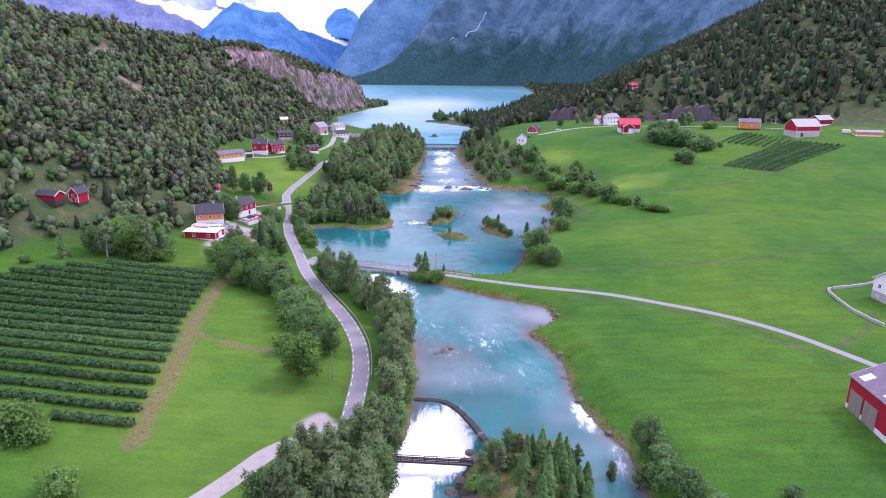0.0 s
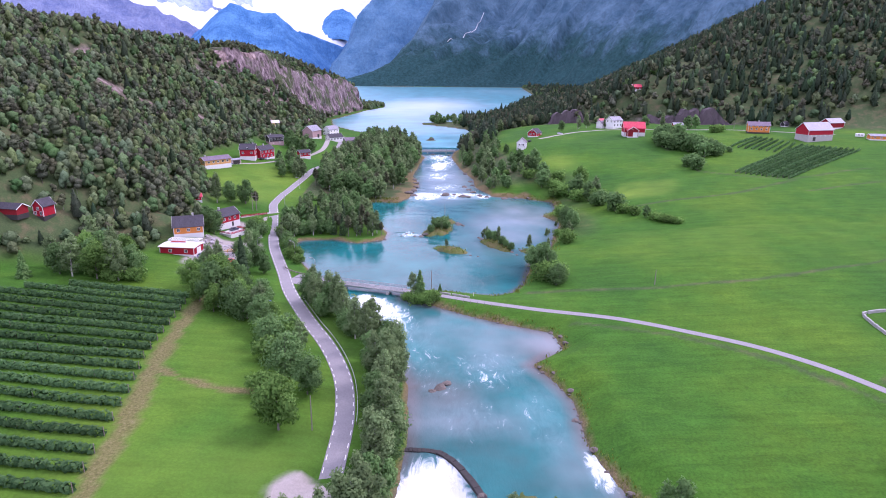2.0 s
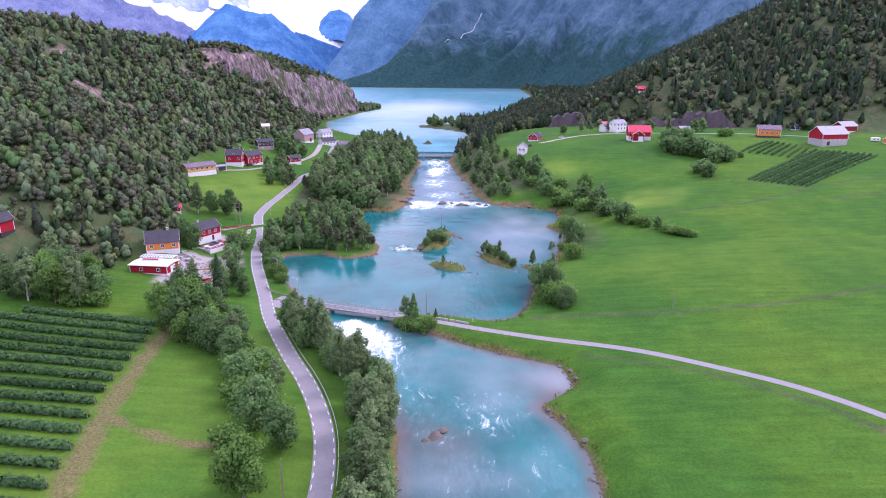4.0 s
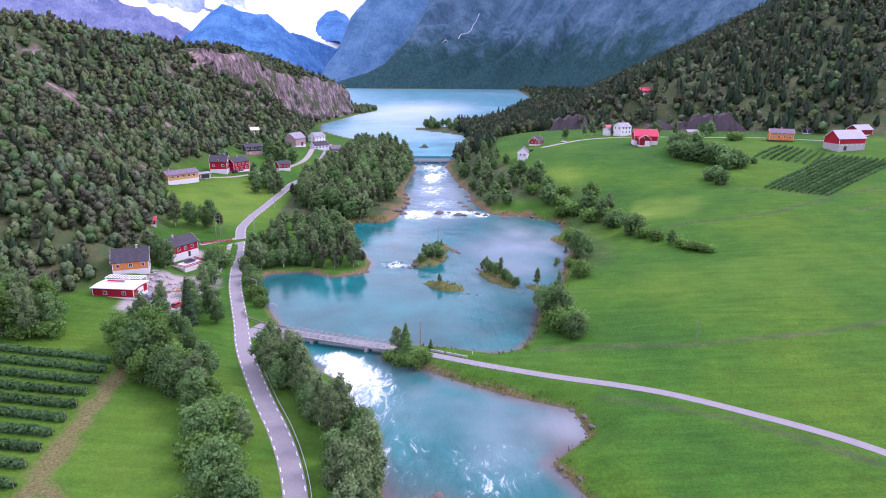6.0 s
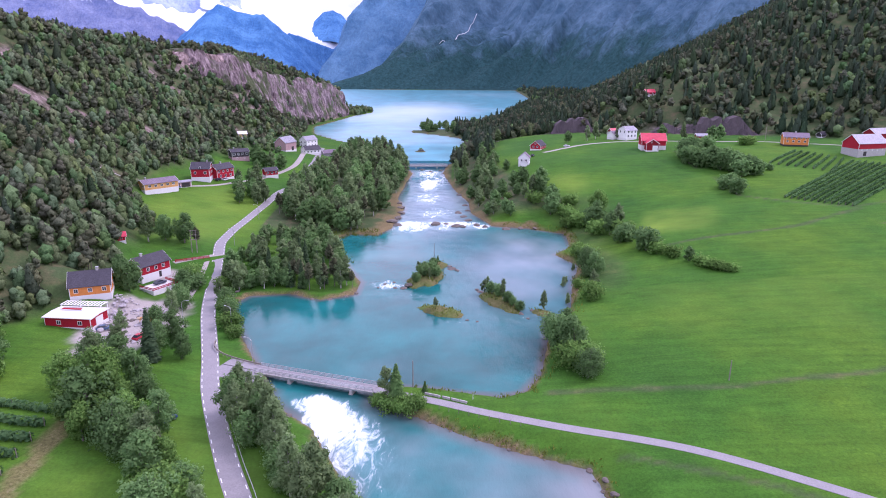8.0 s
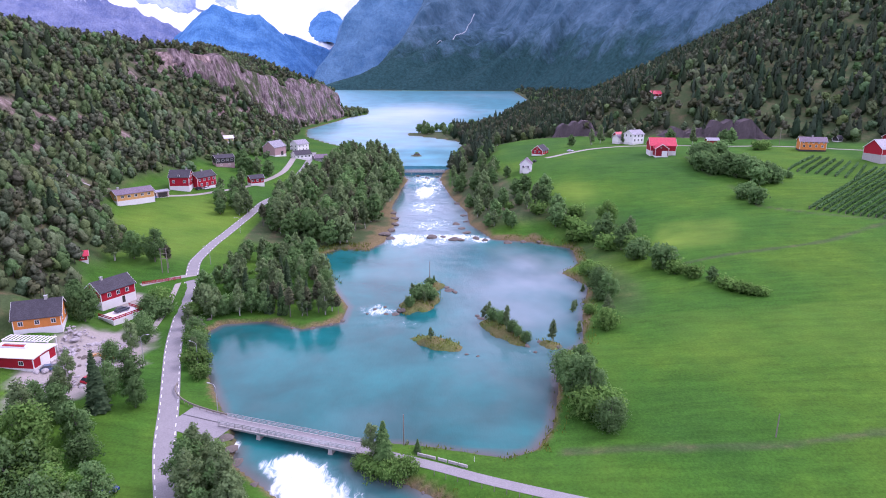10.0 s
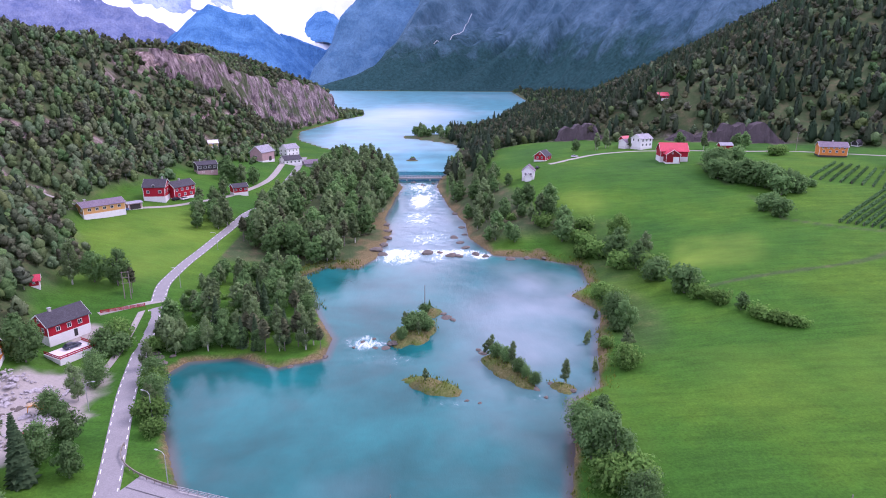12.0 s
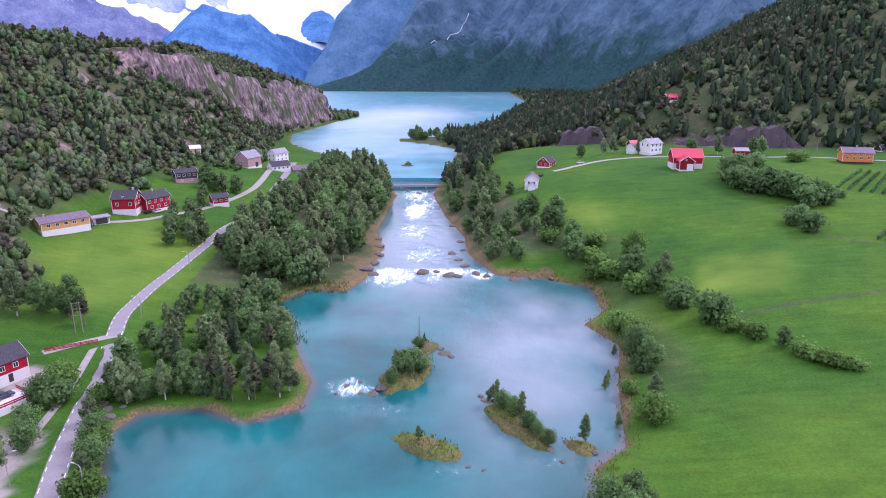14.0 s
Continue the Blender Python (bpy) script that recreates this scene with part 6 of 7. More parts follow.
house("orange_farmhouse", "long orange timber farmhouse with a faded slate roof", 219.5, 511.5, -14, 14.5, 8.0, 5.6, 2.4, "orange_boards", "purple_roof", 0.8, base="dark_opening", south=row(4, 10, 3.0, 1.1, 1.2) + row(5, 11, 4.9, 0.8, 0.6), east=row(2, 4, 3.4, 1, 1.2), chimney=0, category="farmhouse")
house("terrace_barn", "large red barn on grey masonry with a grey metal roof", 241, 475, 16, 20.0, 11.5, 7.2, 4.6, "red_boards", "grey_roof", 4.0, base="concrete", east=[(0, 6, 1, 1)], south=row(5, 15, 3.4, 0.7, 0.6), door=(-5, "s", 2.2, 2.6, "dark_opening"), category="barn")
house("barn_annexe", "faded red annexe with a grey roof behind the barn", 285, 533, 20, 14.0, 9.0, 4.2, 3.0, "deep_red_boards", "grey_roof", 0.6, category="barn")
house("long_hut", "long low orange hut with a grey roof", 286, 473, -8, 17.0, 6.0, 2.6, 1.1, "orange_boards", "grey_roof", 0.4, south=row(4, 12, 1.6, 1.1, 0.8), category="hut")
house("turf_hut", "tiny dark hut with a white front on the slope", 256, 547, 30, 5.0, 4.0, 1.8, 1.8, "dark_boards", "dark_roof", 0.2, category="hut")
house("hill_hut", "red-roofed hut among the hillside trees", 162, 640, 10, 8.0, 6.0, 2.4, 2.2, "deep_red_boards", "red_roof", 0.5, south=row(2, 4, 1.8), category="hut")
house("corner_house", "white house with a dark roof behind a garden wall", 133.2, 196.5, 8, 10.5, 9.5, 6.4, 3.2, "white_boards", "purple_roof", 2.4, base="concrete", west=row(2, 4.5, 4.2, 1, 1.2) + row(2, 4.5, 1.2, 0.9, 0.7), south=row(3, 6, 4.2, 1, 1.2))
lower_barn = house("lower_barn", "big deep red barn with a dark grey roof", 93.0, 124.5, 90, 27.0, 17.0, 7.4, 3.4, "red_boards", "purple_roof", 1.0, base="plinth", category="barn", boards_white=False)
for u, w in ((10.5, 4.2), (5.6, 4.2)):
    part("barn_door", boxes((u - w / 2, u + w / 2, 8.56, 8.66, -0.4, 4.7)), M["wood_grey"], lower_barn, "weathered grey timber door")
for u in (11, 3, -6):
    zr = lambda y_: 7.43 + 0.19 + 3.4 * (8.5 - y_) / 8.5
    part("skylight", ([(u - 1.0, 7.9, zr(7.9) + 0.03), (u + 1.0, 7.9, zr(7.9) + 0.03), (u + 1.0, 5.6, zr(5.6) + 0.03), (u - 1.0, 5.6, zr(5.6) + 0.03)] + [(u - 1.0, 7.9, zr(7.9) - 0.03), (u + 1.0, 7.9, zr(7.9) - 0.03), (u + 1.0, 5.6, zr(5.6) - 0.03), (u - 1.0, 5.6, zr(5.6) - 0.03)],
                      [(3, 2, 1, 0), (4, 5, 6, 7), (1, 5, 4, 0), (2, 6, 5, 1), (3, 7, 6, 2), (0, 4, 7, 3)]), M["white_paint"], lower_barn, "pale translucent roof sheet")


# ---- bridges ----
def bridge(name, label, a, b, width, deck_z, pier_at, rail_h=1.05, step_=2.0, depth=0.5, timber=False):
    ob = new(name)
    L = math.dist(a, b)
    ob.matrix_basis = pose((a[0] + b[0]) / 2, (a[1] + b[1]) / 2, deck_z, 0, 0, math.degrees(math.atan2(b[1] - a[1], b[0] - a[0])))
    h, w = L / 2, width / 2
    dm = M["dark_opening"] if timber else M["concrete"]
    part("deck", boxes((-h, h, -w, w, -0.22, 0.0)), dm, ob)
    part("surface", boxes((-h, h, -w + 0.3, w - 0.3, 0.003, 0.05)), M["asphalt"] if not timber else M["wood_grey"], ob)
    for s in (-1, 1):
        part("girder", boxes((-h, h, s * (w - 0.5) - 0.15, s * (w - 0.5) + 0.15, -0.22 - depth, -0.223)), M["steel"], ob)
        n = int(L / step_)
        for i in range(n + 1):
            x = -h + 0.1 + (L - 0.2) * i / n
            part("post", boxes((x - 0.05, x + 0.05, s * (w - 0.1) - 0.05, s * (w - 0.1) + 0.05, 0.0, rail_h)), M["steel"] if not timber else M["dark_opening"], ob)
        for k in (0.4, 0.7, rail_h):
            part("rail", boxes((-h, h, s * (w - 0.17) - 0.03, s * (w - 0.17) + 0.03, k - 0.07, k + 0.07)), M["steel"] if not timber else M["dark_opening"], ob)
    for u in pier_at:
        x = -h + u * L
        v = [(x - 0.4, -w + 0.3, -0.72), (x + 0.4, -w + 0.3, -0.72), (x + 0.4, w - 0.3, -0.72), (x - 0.4, w - 0.3, -0.72),
             (x - 0.9, -w - 0.4, -5.2), (x + 0.6, -w - 0.4, -5.2), (x + 0.6, w + 0.2, -5.2), (x - 0.9, w + 0.2, -5.2)]
        part("pier", (v, [(0, 1, 2, 3), (7, 6, 5, 4), (4, 5, 1, 0), (5, 6, 2, 1), (6, 7, 3, 2), (7, 4, 0, 3)]), M["concrete"], ob)
    tagged(ob, label, "bridge")
    return ob


bridge("road_bridge", "narrow road bridge with steel railings over white rapids", (-48.6, 241.9), (-17.8, 232.6), 3.5, 1.77, (0.30, 0.82))
bridge("upper_bridge", "flat grey bridge across the channel below the lake", (-36, 560), (-4, 563), 4.0, 6.2, (0.28, 0.76), depth=0.7)
bridge("footbridge", "narrow weathered timber footbridge below the weir", (-16.5, 124.5), (3.2, 123.6), 1.0, -3.6, (), step_=2.4, depth=0.25, timber=True)


# ---- trees that stand by themselves ----
# between the road and the river
RIVERSIDE = []
for i in range(70):
    wy = 72 + i * 2.1
    lo = float(np.interp(wy, [70, 118, 140, 166, 190, 217, 240], [-33, -20, -19.5, -22, -31, -45, -57])) + (1.5 if wy > 112 else -4)
    hi = float(np.interp(wy, [70, 128, 149, 174, 199, 222, 232], [-15, -14.5, -12, -13.5, -20, -31, -46])) - 0.5
    wx = lo + (hi - lo) * (RT.choice([0.35, 0.6, 0.85, 0.95]) if wy < 192 else 0.25)
    if 222 < wy:
        continue
    RIVERSIDE.append((wx, wy))
for wx, wy in RIVERSIDE:
    plant(RT.choice(["birch1", "birch2", "birch2", "birch1", "alder1", "alder2"]), wx, wy, RT.uniform(0.8, 1.1) * (1 if wy < 192 else 0.8), group="trees between road and river")
for wx, wy, k, s in ((-47.5, 219, "alder1", 1.1), (-46, 222, "birch1", 0.9), (-44, 214, "birch1", 1.0), (-41, 209, "alder2", 0.9)):
    plant(k, wx, wy, s, group="trees between road and river")
for i in range(20):
    plant(RT.choice(["birch1", "birch2", "alder2"]), -34 + 16 * RT.random(), 76 + i * 2.1, RT.uniform(0.7, 1.0), group="trees between road and river")
for wx, wy, k, s in ((-23, 112, "birch2", 0.9), (-26, 108, "birch1", 0.9), (-29, 105, "birch2", 0.85), (-22, 117, "birch1", 0.85), (-19, 120, "birch2", 0.9), (-31, 101, "birch1", 0.8), (-20, 113, "alder1", 0.9)):
    plant(k, wx, wy, s, group="trees between road and river")
# west of the road, round the meadow
for wx, wy, k, s in ((-73, 211, "alder1", 1.0), (-66, 206, "alder2", 1.0), (-55, 195, "alder1", 0.8), (-82, 229, "birch2", 0.75), (-41, 169, "alder2", 1.0), (-36.5, 146, "ash1", 0.72), (-34, 161, "alder1", 0.75),
                     (-49, 184, "alder2", 0.75), (-78, 223, "ash1", 0.75), (-70, 214, "ash1", 0.7), (-62, 203, "alder2", 0.9), (-59, 210, "alder1", 0.75), (-47, 188, "bush1", 1.3), (-45.8, 177, "bush1", 1.3), (-76.5, 244, "spruce1", 0.8),
                     (-75.5, 257, "alder1", 0.7), (-78.5, 251, "alder2", 0.8), (-85, 244, "birch1", 0.6), (-82, 238, "alder1", 0.7), (-88, 240, "alder2", 0.7), (-84, 275, "birch1", 0.6), (-86, 268, "alder2", 0.6), (-89.5, 254.5, "birch1", 0.55),
                     (-84, 283, "alder2", 0.65), (-91.5, 300, "alder2", 0.6), (-106, 291, "alder1", 0.8), (-102.5, 286, "alder1", 0.75), (-88, 289, "alder2", 0.55), (-91, 306, "bush1", 1.2), (-87.5, 300, "bush2", 1.4),
                     (-120, 337, "birch2", 0.75), (-114.5, 340, "alder1", 0.75), (-106.5, 339, "alder1", 0.9), (-100, 335, "pine1", 0.6), (-43, 160, "bush1", 1.1), (-40, 152, "bush1", 0.9), (-52, 190, "bush1", 1.2), (-57, 200, "birch1", 0.7)):
    plant(k, wx, wy, s * 1.3)
for wx, wy, k, s in ((-86, 224, "ash1", 0.75), (-80, 214, "ash1", 0.7), (-73, 207, "ash1", 0.72), (-66, 210, "ash1", 0.75), (-60, 205, "alder1", 0.8), (-52, 198, "ash1", 0.62), (-46, 192, "alder2", 0.85), (-41, 185, "birch1", 0.6), (-88, 236, "alder1", 0.8),
                     (-74, 232, "alder1", 0.85), (-69, 225, "alder2", 0.8), (-70, 247, "alder1", 0.7)):
    plant(k, wx, wy, s, group="trees between meadow and road")
for wx, wy, k, s in ((-127, 226.5, "birch1", 1.15), (-118.5, 226, "ash1", 1.05), (-112, 227, "birch1", 1.1), (-108.5, 232, "alder1", 1.1), (-126, 234, "ash1", 1.0), (-116, 233, "birch2", 1.05), (-121, 230, "alder1", 1.1), (-140, 222, "spruce2", 0.9),
                     (-132, 228, "alder1", 1.0), (-114, 226, "bush1", 1.2), (-107.5, 228, "bush1", 1.3), (-148, 214, "bush2", 1.0), (-137, 232, "birch1", 0.9), (-124, 240, "alder1", 1.2), (-115, 241, "ash1", 0.9), (-130, 246, "birch2", 1.0), (-121, 250, "alder1", 0.9)):
    plant(k, wx, wy, s, group="trees behind the orchard")
for wx, wy, k, s in ((-84, 117, "bush1", 1.7), (-88, 118.5, "bush1", 1.5), (-80, 115.5, "bush1", 1.1), (-67.5, 102.5, "bush1", 1.25), (38, 125, "alder1", 0.85), (38, 113.5, "alder1", 0.9), (41, 109, "alder2", 0.9), (35, 116, "birch1", 0.45), (39, 119, "alder2", 0.8),
                     (58, 107, "bush2", 0.9), (44, 101, "alder1", 0.8)):
    plant(k, wx, wy, s)
# the islet below the weir
for i in range(40):
    a, r = RT.uniform(0, 6.28), RT.uniform(0, 1) ** 0.5
    wx, wy = 17 + math.cos(a) * r * 8.5, 112 + math.sin(a) * r * 10
    if wx > 11:
        plant("spruce2", wx, wy, RT.uniform(0.5, 0.78), label="young light green spruce tree on the river islet", group="spruces on the islet")
for wx, wy, k, s in ((7.5, 122, "alder2", 0.55), (4, 116, "bush1", 0.9), (9, 118, "bush2", 1.1), (6, 112, "alder2", 0.5), (24, 122, "birch1", 0.4), (10, 126, "birch1", 0.45), (5, 118.5, "birch1", 0.42), (11.5, 124.5, "alder2", 0.5), (30, 119, "birch2", 0.4), (8, 114, "pine1", 0.6), (12, 120, "pine1", 0.55)):
    plant(k, wx, wy, s)
# by the bridge
for wx, wy, k, s in ((-14.5, 229.5, "birch1", 0.62), (-12.5, 228.5, "spruce2", 0.85), (-10, 225.5, "bush1", 1.15), (-7.5, 225.3, "bush1", 1.0), (-17, 229, "bush1", 0.9), (-13, 226.5, "bush1", 1.0), (-6, 231.5, "spruce2", 0.3), (-15, 227.5, "bush2", 1.1)):
    plant(k, wx, wy, s)
# pool: wooded point
point = scatter(46, -80, -33, 299, 372, lambda x, y, d: (d > 1.2) & (y < 336) & (x > -64) | (d > 1.0) & (x > -82) & (d < 14), 14, (0.55, 0.85), 2.6)
for wx, wy, wz, ws in point:
    plant(RT.choice(["birch1", "alder1", "alder2", "pine1", "spruce1", "birch2", "pine1"]) if wy < 336 and wx > -66 else RT.choice(["birch_m", "alder_m"]), wx, wy, ws, wz, group="trees on the wooded point")
for wx, wy, k, s in ((-38.5, 305, "birch1", 0.85), (-37, 308, "birch2", 0.7), (-44, 304, "pine1", 0.85), (-41, 307, "pine1", 0.9), (-49, 303, "pine1", 0.85), (-52, 305, "spruce1", 0.75), (-45, 309, "spruce1", 0.7), (-57, 306, "alder1", 0.7),
                     (-62, 306, "alder1", 0.8), (-67, 307, "alder2", 0.8), (-70, 304, "alder2", 0.6), (-59, 311, "birch1", 0.7)):
    plant(k, wx, wy, s, group="trees on the wooded point")
for wx, wy, k, s in ((-66.5, 273, "birch1", 0.55), (-68, 279, "alder2", 0.7), (-64, 269, "bush1", 1.3), (-72, 286, "alder2", 0.75), (-76, 292, "birch1", 0.6), (-61, 263, "bush1", 1.0), (-79, 303, "bush1", 1.2), (-70.5, 283, "bush1", 1.2)):
    plant(k, wx, wy, s, group="trees on the west shore")
thick = scatter(46, -84, -57, 304, 374, lambda x, y, d: (d > 1.0), 54, (0.5, 0.85), 3.4)
for wx, wy, wz, ws in thick:
    plant(RT.choice(["alder_m", "birch_m", "alder_m", "birch_n", "shrub_m"]), wx, wy, ws, wz, label="leafy tree between the road and the pool", group="trees between road and pool")
for wx, wy, s in ((40, 312.6, 0.28), (47, 332, 0.24), (38.5, 295, 0.3), (42, 318, 0.2)):
    plant("birch2", wx, wy, s, -0.5, label="thin young birch standing in shallow water", group="drowned birches in the pool")
# islands
for wx, wy, k, s in ((-13, 312, "alder2", 0.42), (-12, 320, "birch1", 0.36), (-7, 323, "alder2", 0.4), (-8, 315, "birch2", 0.3), (-10, 317, "bush2", 1.5), (-8, 321, "bush2", 1.5), (-12, 314, "spruce2", 0.33), (-6, 319, "bush2", 1.3), (-10.5, 322, "alder2", 0.4), (-5.5, 336, "spruce2", 0.3), (-7, 334, "bush2", 1.0),
                     (11, 303, "birch1", 0.42), (12.5, 305, "birch2", 0.36), (22, 288, "alder2", 0.42), (13.5, 300, "alder2", 0.5), (15.5, 297, "alder2", 0.5), (17, 294, "birch2", 0.46), (18.5, 292, "alder2", 0.45), (20, 290, "alder2", 0.4), (29.5, 288, "birch2", 0.42), (-5, 287, "birch1", 0.26),
                     (-53, 641, "pine1", 0.6), (-51, 637, "pine1", 0.5), (-54, 645, "birch_m", 0.5), (-28, 655, "shrub_m", 0.6)):
    plant(k, wx, wy, s, label="small leafy tree on a river island", group="trees on the islands")
# east shore
for wx, wy, k, s in ((28.5, 254, "alder1", 0.85), (32.5, 251, "alder1", 0.95), (29, 265, "alder2", 0.8), (34, 239.5, "alder2", 0.75), (31, 259, "alder2", 0.9), (35, 245, "bush1", 1.6), (31, 247, "bush1", 1.5), (33, 263, "alder1", 0.7),
                     (51, 324, "alder2", 1.0), (52.5, 318, "alder1", 0.75), (46, 294, "bush1", 1.3), (44.5, 308, "bush1", 0.8), (53, 332, "alder2", 0.7), (52, 345, "bush1", 1.3), (48, 300, "birch1", 0.5), (55, 338, "bush1", 1.3), (50, 318, "bush2", 1.5)):
    plant(k, wx, wy, s * 1.15, group="trees on the east shore")
for wx, wy, k, s in ((48.6, 404.7, "alder_m", 0.75), (65.4, 381, "alder_m", 0.85), (58, 398, "shrub_m", 1.3), (73.6, 359, "shrub_m", 1.5), (77, 340, "willow_m", 0.85), (86.7, 321, "alder_m", 0.4), (92.8, 310, "shrub_m", 0.8),
                     (97, 308, "shrub_m", 0.65), (69, 367, "alder_m", 0.7), (50, 413, "alder_m", 0.8), (69.3, 394, "ash1", 0.75), (48, 436, "alder_m", 0.8), (39, 451, "alder_m", 0.7), (60, 388, "shrub_m", 1.5), (71, 352, "willow_m", 0.7), (64, 372, "shrub_m", 1.4),
                     (79, 333, "shrub_m", 1.1), (82.5, 327.5, "shrub_m", 1.0), (89, 315.5, "shrub_m", 0.8), (95, 308.5, "shrub_m", 0.7), (90.8, 312.5, "shrub_m", 0.7), (56, 402, "shrub_m", 1.3), (46, 425, "alder_m", 0.8), (74, 375, "birch_m", 0.6), (43, 418, "shrub_m", 1.3), (54, 392, "shrub_m", 1.2), (59, 412, "shrub_m", 1.2)):
    plant(k, wx, wy, s * 1.35, group="hedge along the meadow edge")
for i in range(22):
    u = i / 21
    wx, wy = 136 + 21 * u + RT.uniform(-5, 5), 468 - 34 * u + RT.uniform(-6, 9)
    plant("willow_m", wx, wy, RT.uniform(1.0, 1.5), group="willow thicket on the terrace")
for wx, wy, s in ((138, 414, 0.85), (138.2, 403, 1.0), (172, 443, 0.45), (166, 440, 0.5), (150, 482, 1.3), (143, 487, 1.2), (135, 411, 0.7)):
    plant("willow_m", wx, wy, s, group="willow thicket on the terrace")
for wx, wy, k, s in ((262, 330, "willow_m", 0.9), (272, 325, "willow_m", 1.0), (118, 560, "birch_n", 0.8), (104, 566, "birch_n", 0.9), (97, 560, "birch_n", 0.8), (82, 556, "alder_m", 0.8), (150, 560, "alder_m", 0.9), (160, 545, "birch_n", 0.9), (178, 540, "alder_m", 0.9),
                     (186, 546, "alder_m", 1.0), (196, 522, "shrub_m", 1.5), (190, 518, "shrub_m", 1.6), (-109, 417, "birch_m", 0.75), (-104, 421, "alder_m", 0.85), (-112, 424, "alder_m", 0.8), (-106, 430, "birch_m", 0.8), (-116, 436, "birch_m", 0.7), (-111, 441, "alder_m", 0.75), (-99, 411, "birch_m", 0.9), (-107, 408, "alder_m", 0.7), (-96.5, 415, "birch_m", 0.8), (-103, 418, "alder_m", 0.8), (-101, 425, "birch_m", 0.8), (-119, 497, "alder_m", 1.0),
                     (-124, 500, "alder_m", 1.0), (-114, 493, "birch_m", 0.9), (-128, 510, "alder_m", 1.0), (-110, 500, "alder_m", 0.9), (-155, 398, "birch_m", 0.8), (-118, 475, "alder_m", 0.8), (-114, 462, "birch_m", 0.7)):
    plant(k, wx, wy, s)
spit = scatter(26, -50, 30, 800, 885, lambda x, y, d: (d > 1), 15, (0.7, 1.1), 4)
for wx, wy, wz, ws in spit:
    plant(RT.choice(["birch_m", "alder_m"]), wx, wy, ws, wz, label="leafy tree on the lake spit", group="trees on the lake spit")


# ---- orchards ----
def orchard_row(a, b, height_, width, dens, seed, label, group, posts=True):
    """A trellised row of fruit bushes with end posts."""
    rng = np.random.RandomState(seed)
    L = math.dist(a, b)
    ob = tagged(new("orchard_row"), label, "orchard row", group)
    ang = math.atan2(b[1] - a[1], b[0] - a[0])
    ob.matrix_basis = pose(a[0], a[1], 0, 0, 0, math.degrees(ang))
    n = int(L * dens)
    u = rng.uniform(0, L, n)
    px, py = a[0] + math.cos(ang) * u, a[1] + math.sin(ang) * u
    g = height(px, py)
    th = rng.uniform(0, 2 * math.pi, n)
    hump = 1 + 0.16 * np.sin(u * 2.4 + seed) + rng.normal(scale=0.08, size=n)
    y = np.cos(th) * width / 2 * hump * rng.uniform(0.75, 1.05, n)
    z = g + height_ * 0.52 + np.sin(th) * height_ * 0.5 * hump * rng.uniform(0.8, 1.05, n)
    c = np.stack([u, y, z], 1)
    s = rng.uniform(0.28, 0.62, n)[:, None]
    o = np.stack([rng.normal(size=n) * 0.6, np.cos(th), np.sin(th) + 0.4], 1)
    o /= np.linalg.norm(o, axis=1)[:, None]
    side = np.cross(o, rng.normal(size=(n, 3)))
    side /= np.linalg.norm(side, axis=1)[:, None]
    up = np.cross(o, side)
    v = np.stack([c - side * s, c - up * s * 0.6, c + side * s, c + up * s * 0.6], 1).reshape(-1, 3)
    fm = mesh_from("foliage", v, np.arange(len(v)).reshape(-1, 4), M["orchard_leaf"], normals=np.repeat(o * [0.5, 1, 1] + [0, 0, 0.3], 4, 0))
    paint(fm, "tone", np.full(len(v), 0.5), np.full(len(v), 0.5), np.full(len(v), 0.5))
    f = new("foliage", fm)
    f.parent = ob
    m = max(2, int(L / 9))
    for i in range(m + 1):
        q = L * i / m
        gz = ground_z(a[0] + math.cos(ang) * q, a[1] + math.sin(ang) * q)
        part("post", boxes((q - 0.06, q + 0.06, -0.06, 0.06, gz - 0.4, gz + height_ + (0.25 if i == 0 else 0.0))), M["wood_grey"], ob)
    return ob


for k in range(18):
    y0 = 123 + k * 5.5
    x0 = float(np.interp(y0, [123, 156, 172, 190, 217], [-65.5, -72.5, -77, -80, -84]))
    x1 = -82.5 if k == 0 else float(np.interp(k, [1, 13, 14, 15, 16, 17], [-150, -150, -146, -141, -134, -123]))
    orchard_row((x0, y0), (x1, y0 + (x0 - x1) * 0.055), 1.9, 1.55, 44 if x1 > -100 else 36, k, "clipped dark green fruit row with pale end post", "rows of the lower orchard")
for k in range(11):
    u = k / 10
    orchard_row((155 + 22 * u, 390.5 - 15.5 * u), (225 + 27 * u, 457 - 17 * u), 1.4, 1.0, 18, 40 + k, "low green fruit row on the terrace", "rows of the upper orchard")
for k in range(8):
    u = k / 7
    orchard_row((178.5 + 23 * u, 456.5 - 20.5 * u), (208 + 15 * u, 487 - 24 * u), 1.4, 1.0, 18, 60 + k, "low green fruit row on the terrace", "rows of the upper orchard")


# ---- rocks ----
def rock_shape(seed, sub=2):
    bm = bmesh.new()
    bmesh.ops.create_icosphere(bm, subdivisions=sub, radius=1)
    rng = random.Random(seed)
    o = Vector((rng.uniform(0, 50), rng.uniform(0, 50), rng.uniform(0, 50)))
    for v in bm.verts:
        v.co *= 1 + 0.45 * noise.noise(v.co * 0.9 + o) + 0.2 * noise.noise(v.co * 2.3 + o)
        v.co.z *= 0.6
    me = bpy.data.meshes.new("rock")
    bm.to_mesh(me)
    bm.free()
    me.materials.append(M["rock"])
    return me


ROCKS = [rock_shape(s) for s in range(5)]


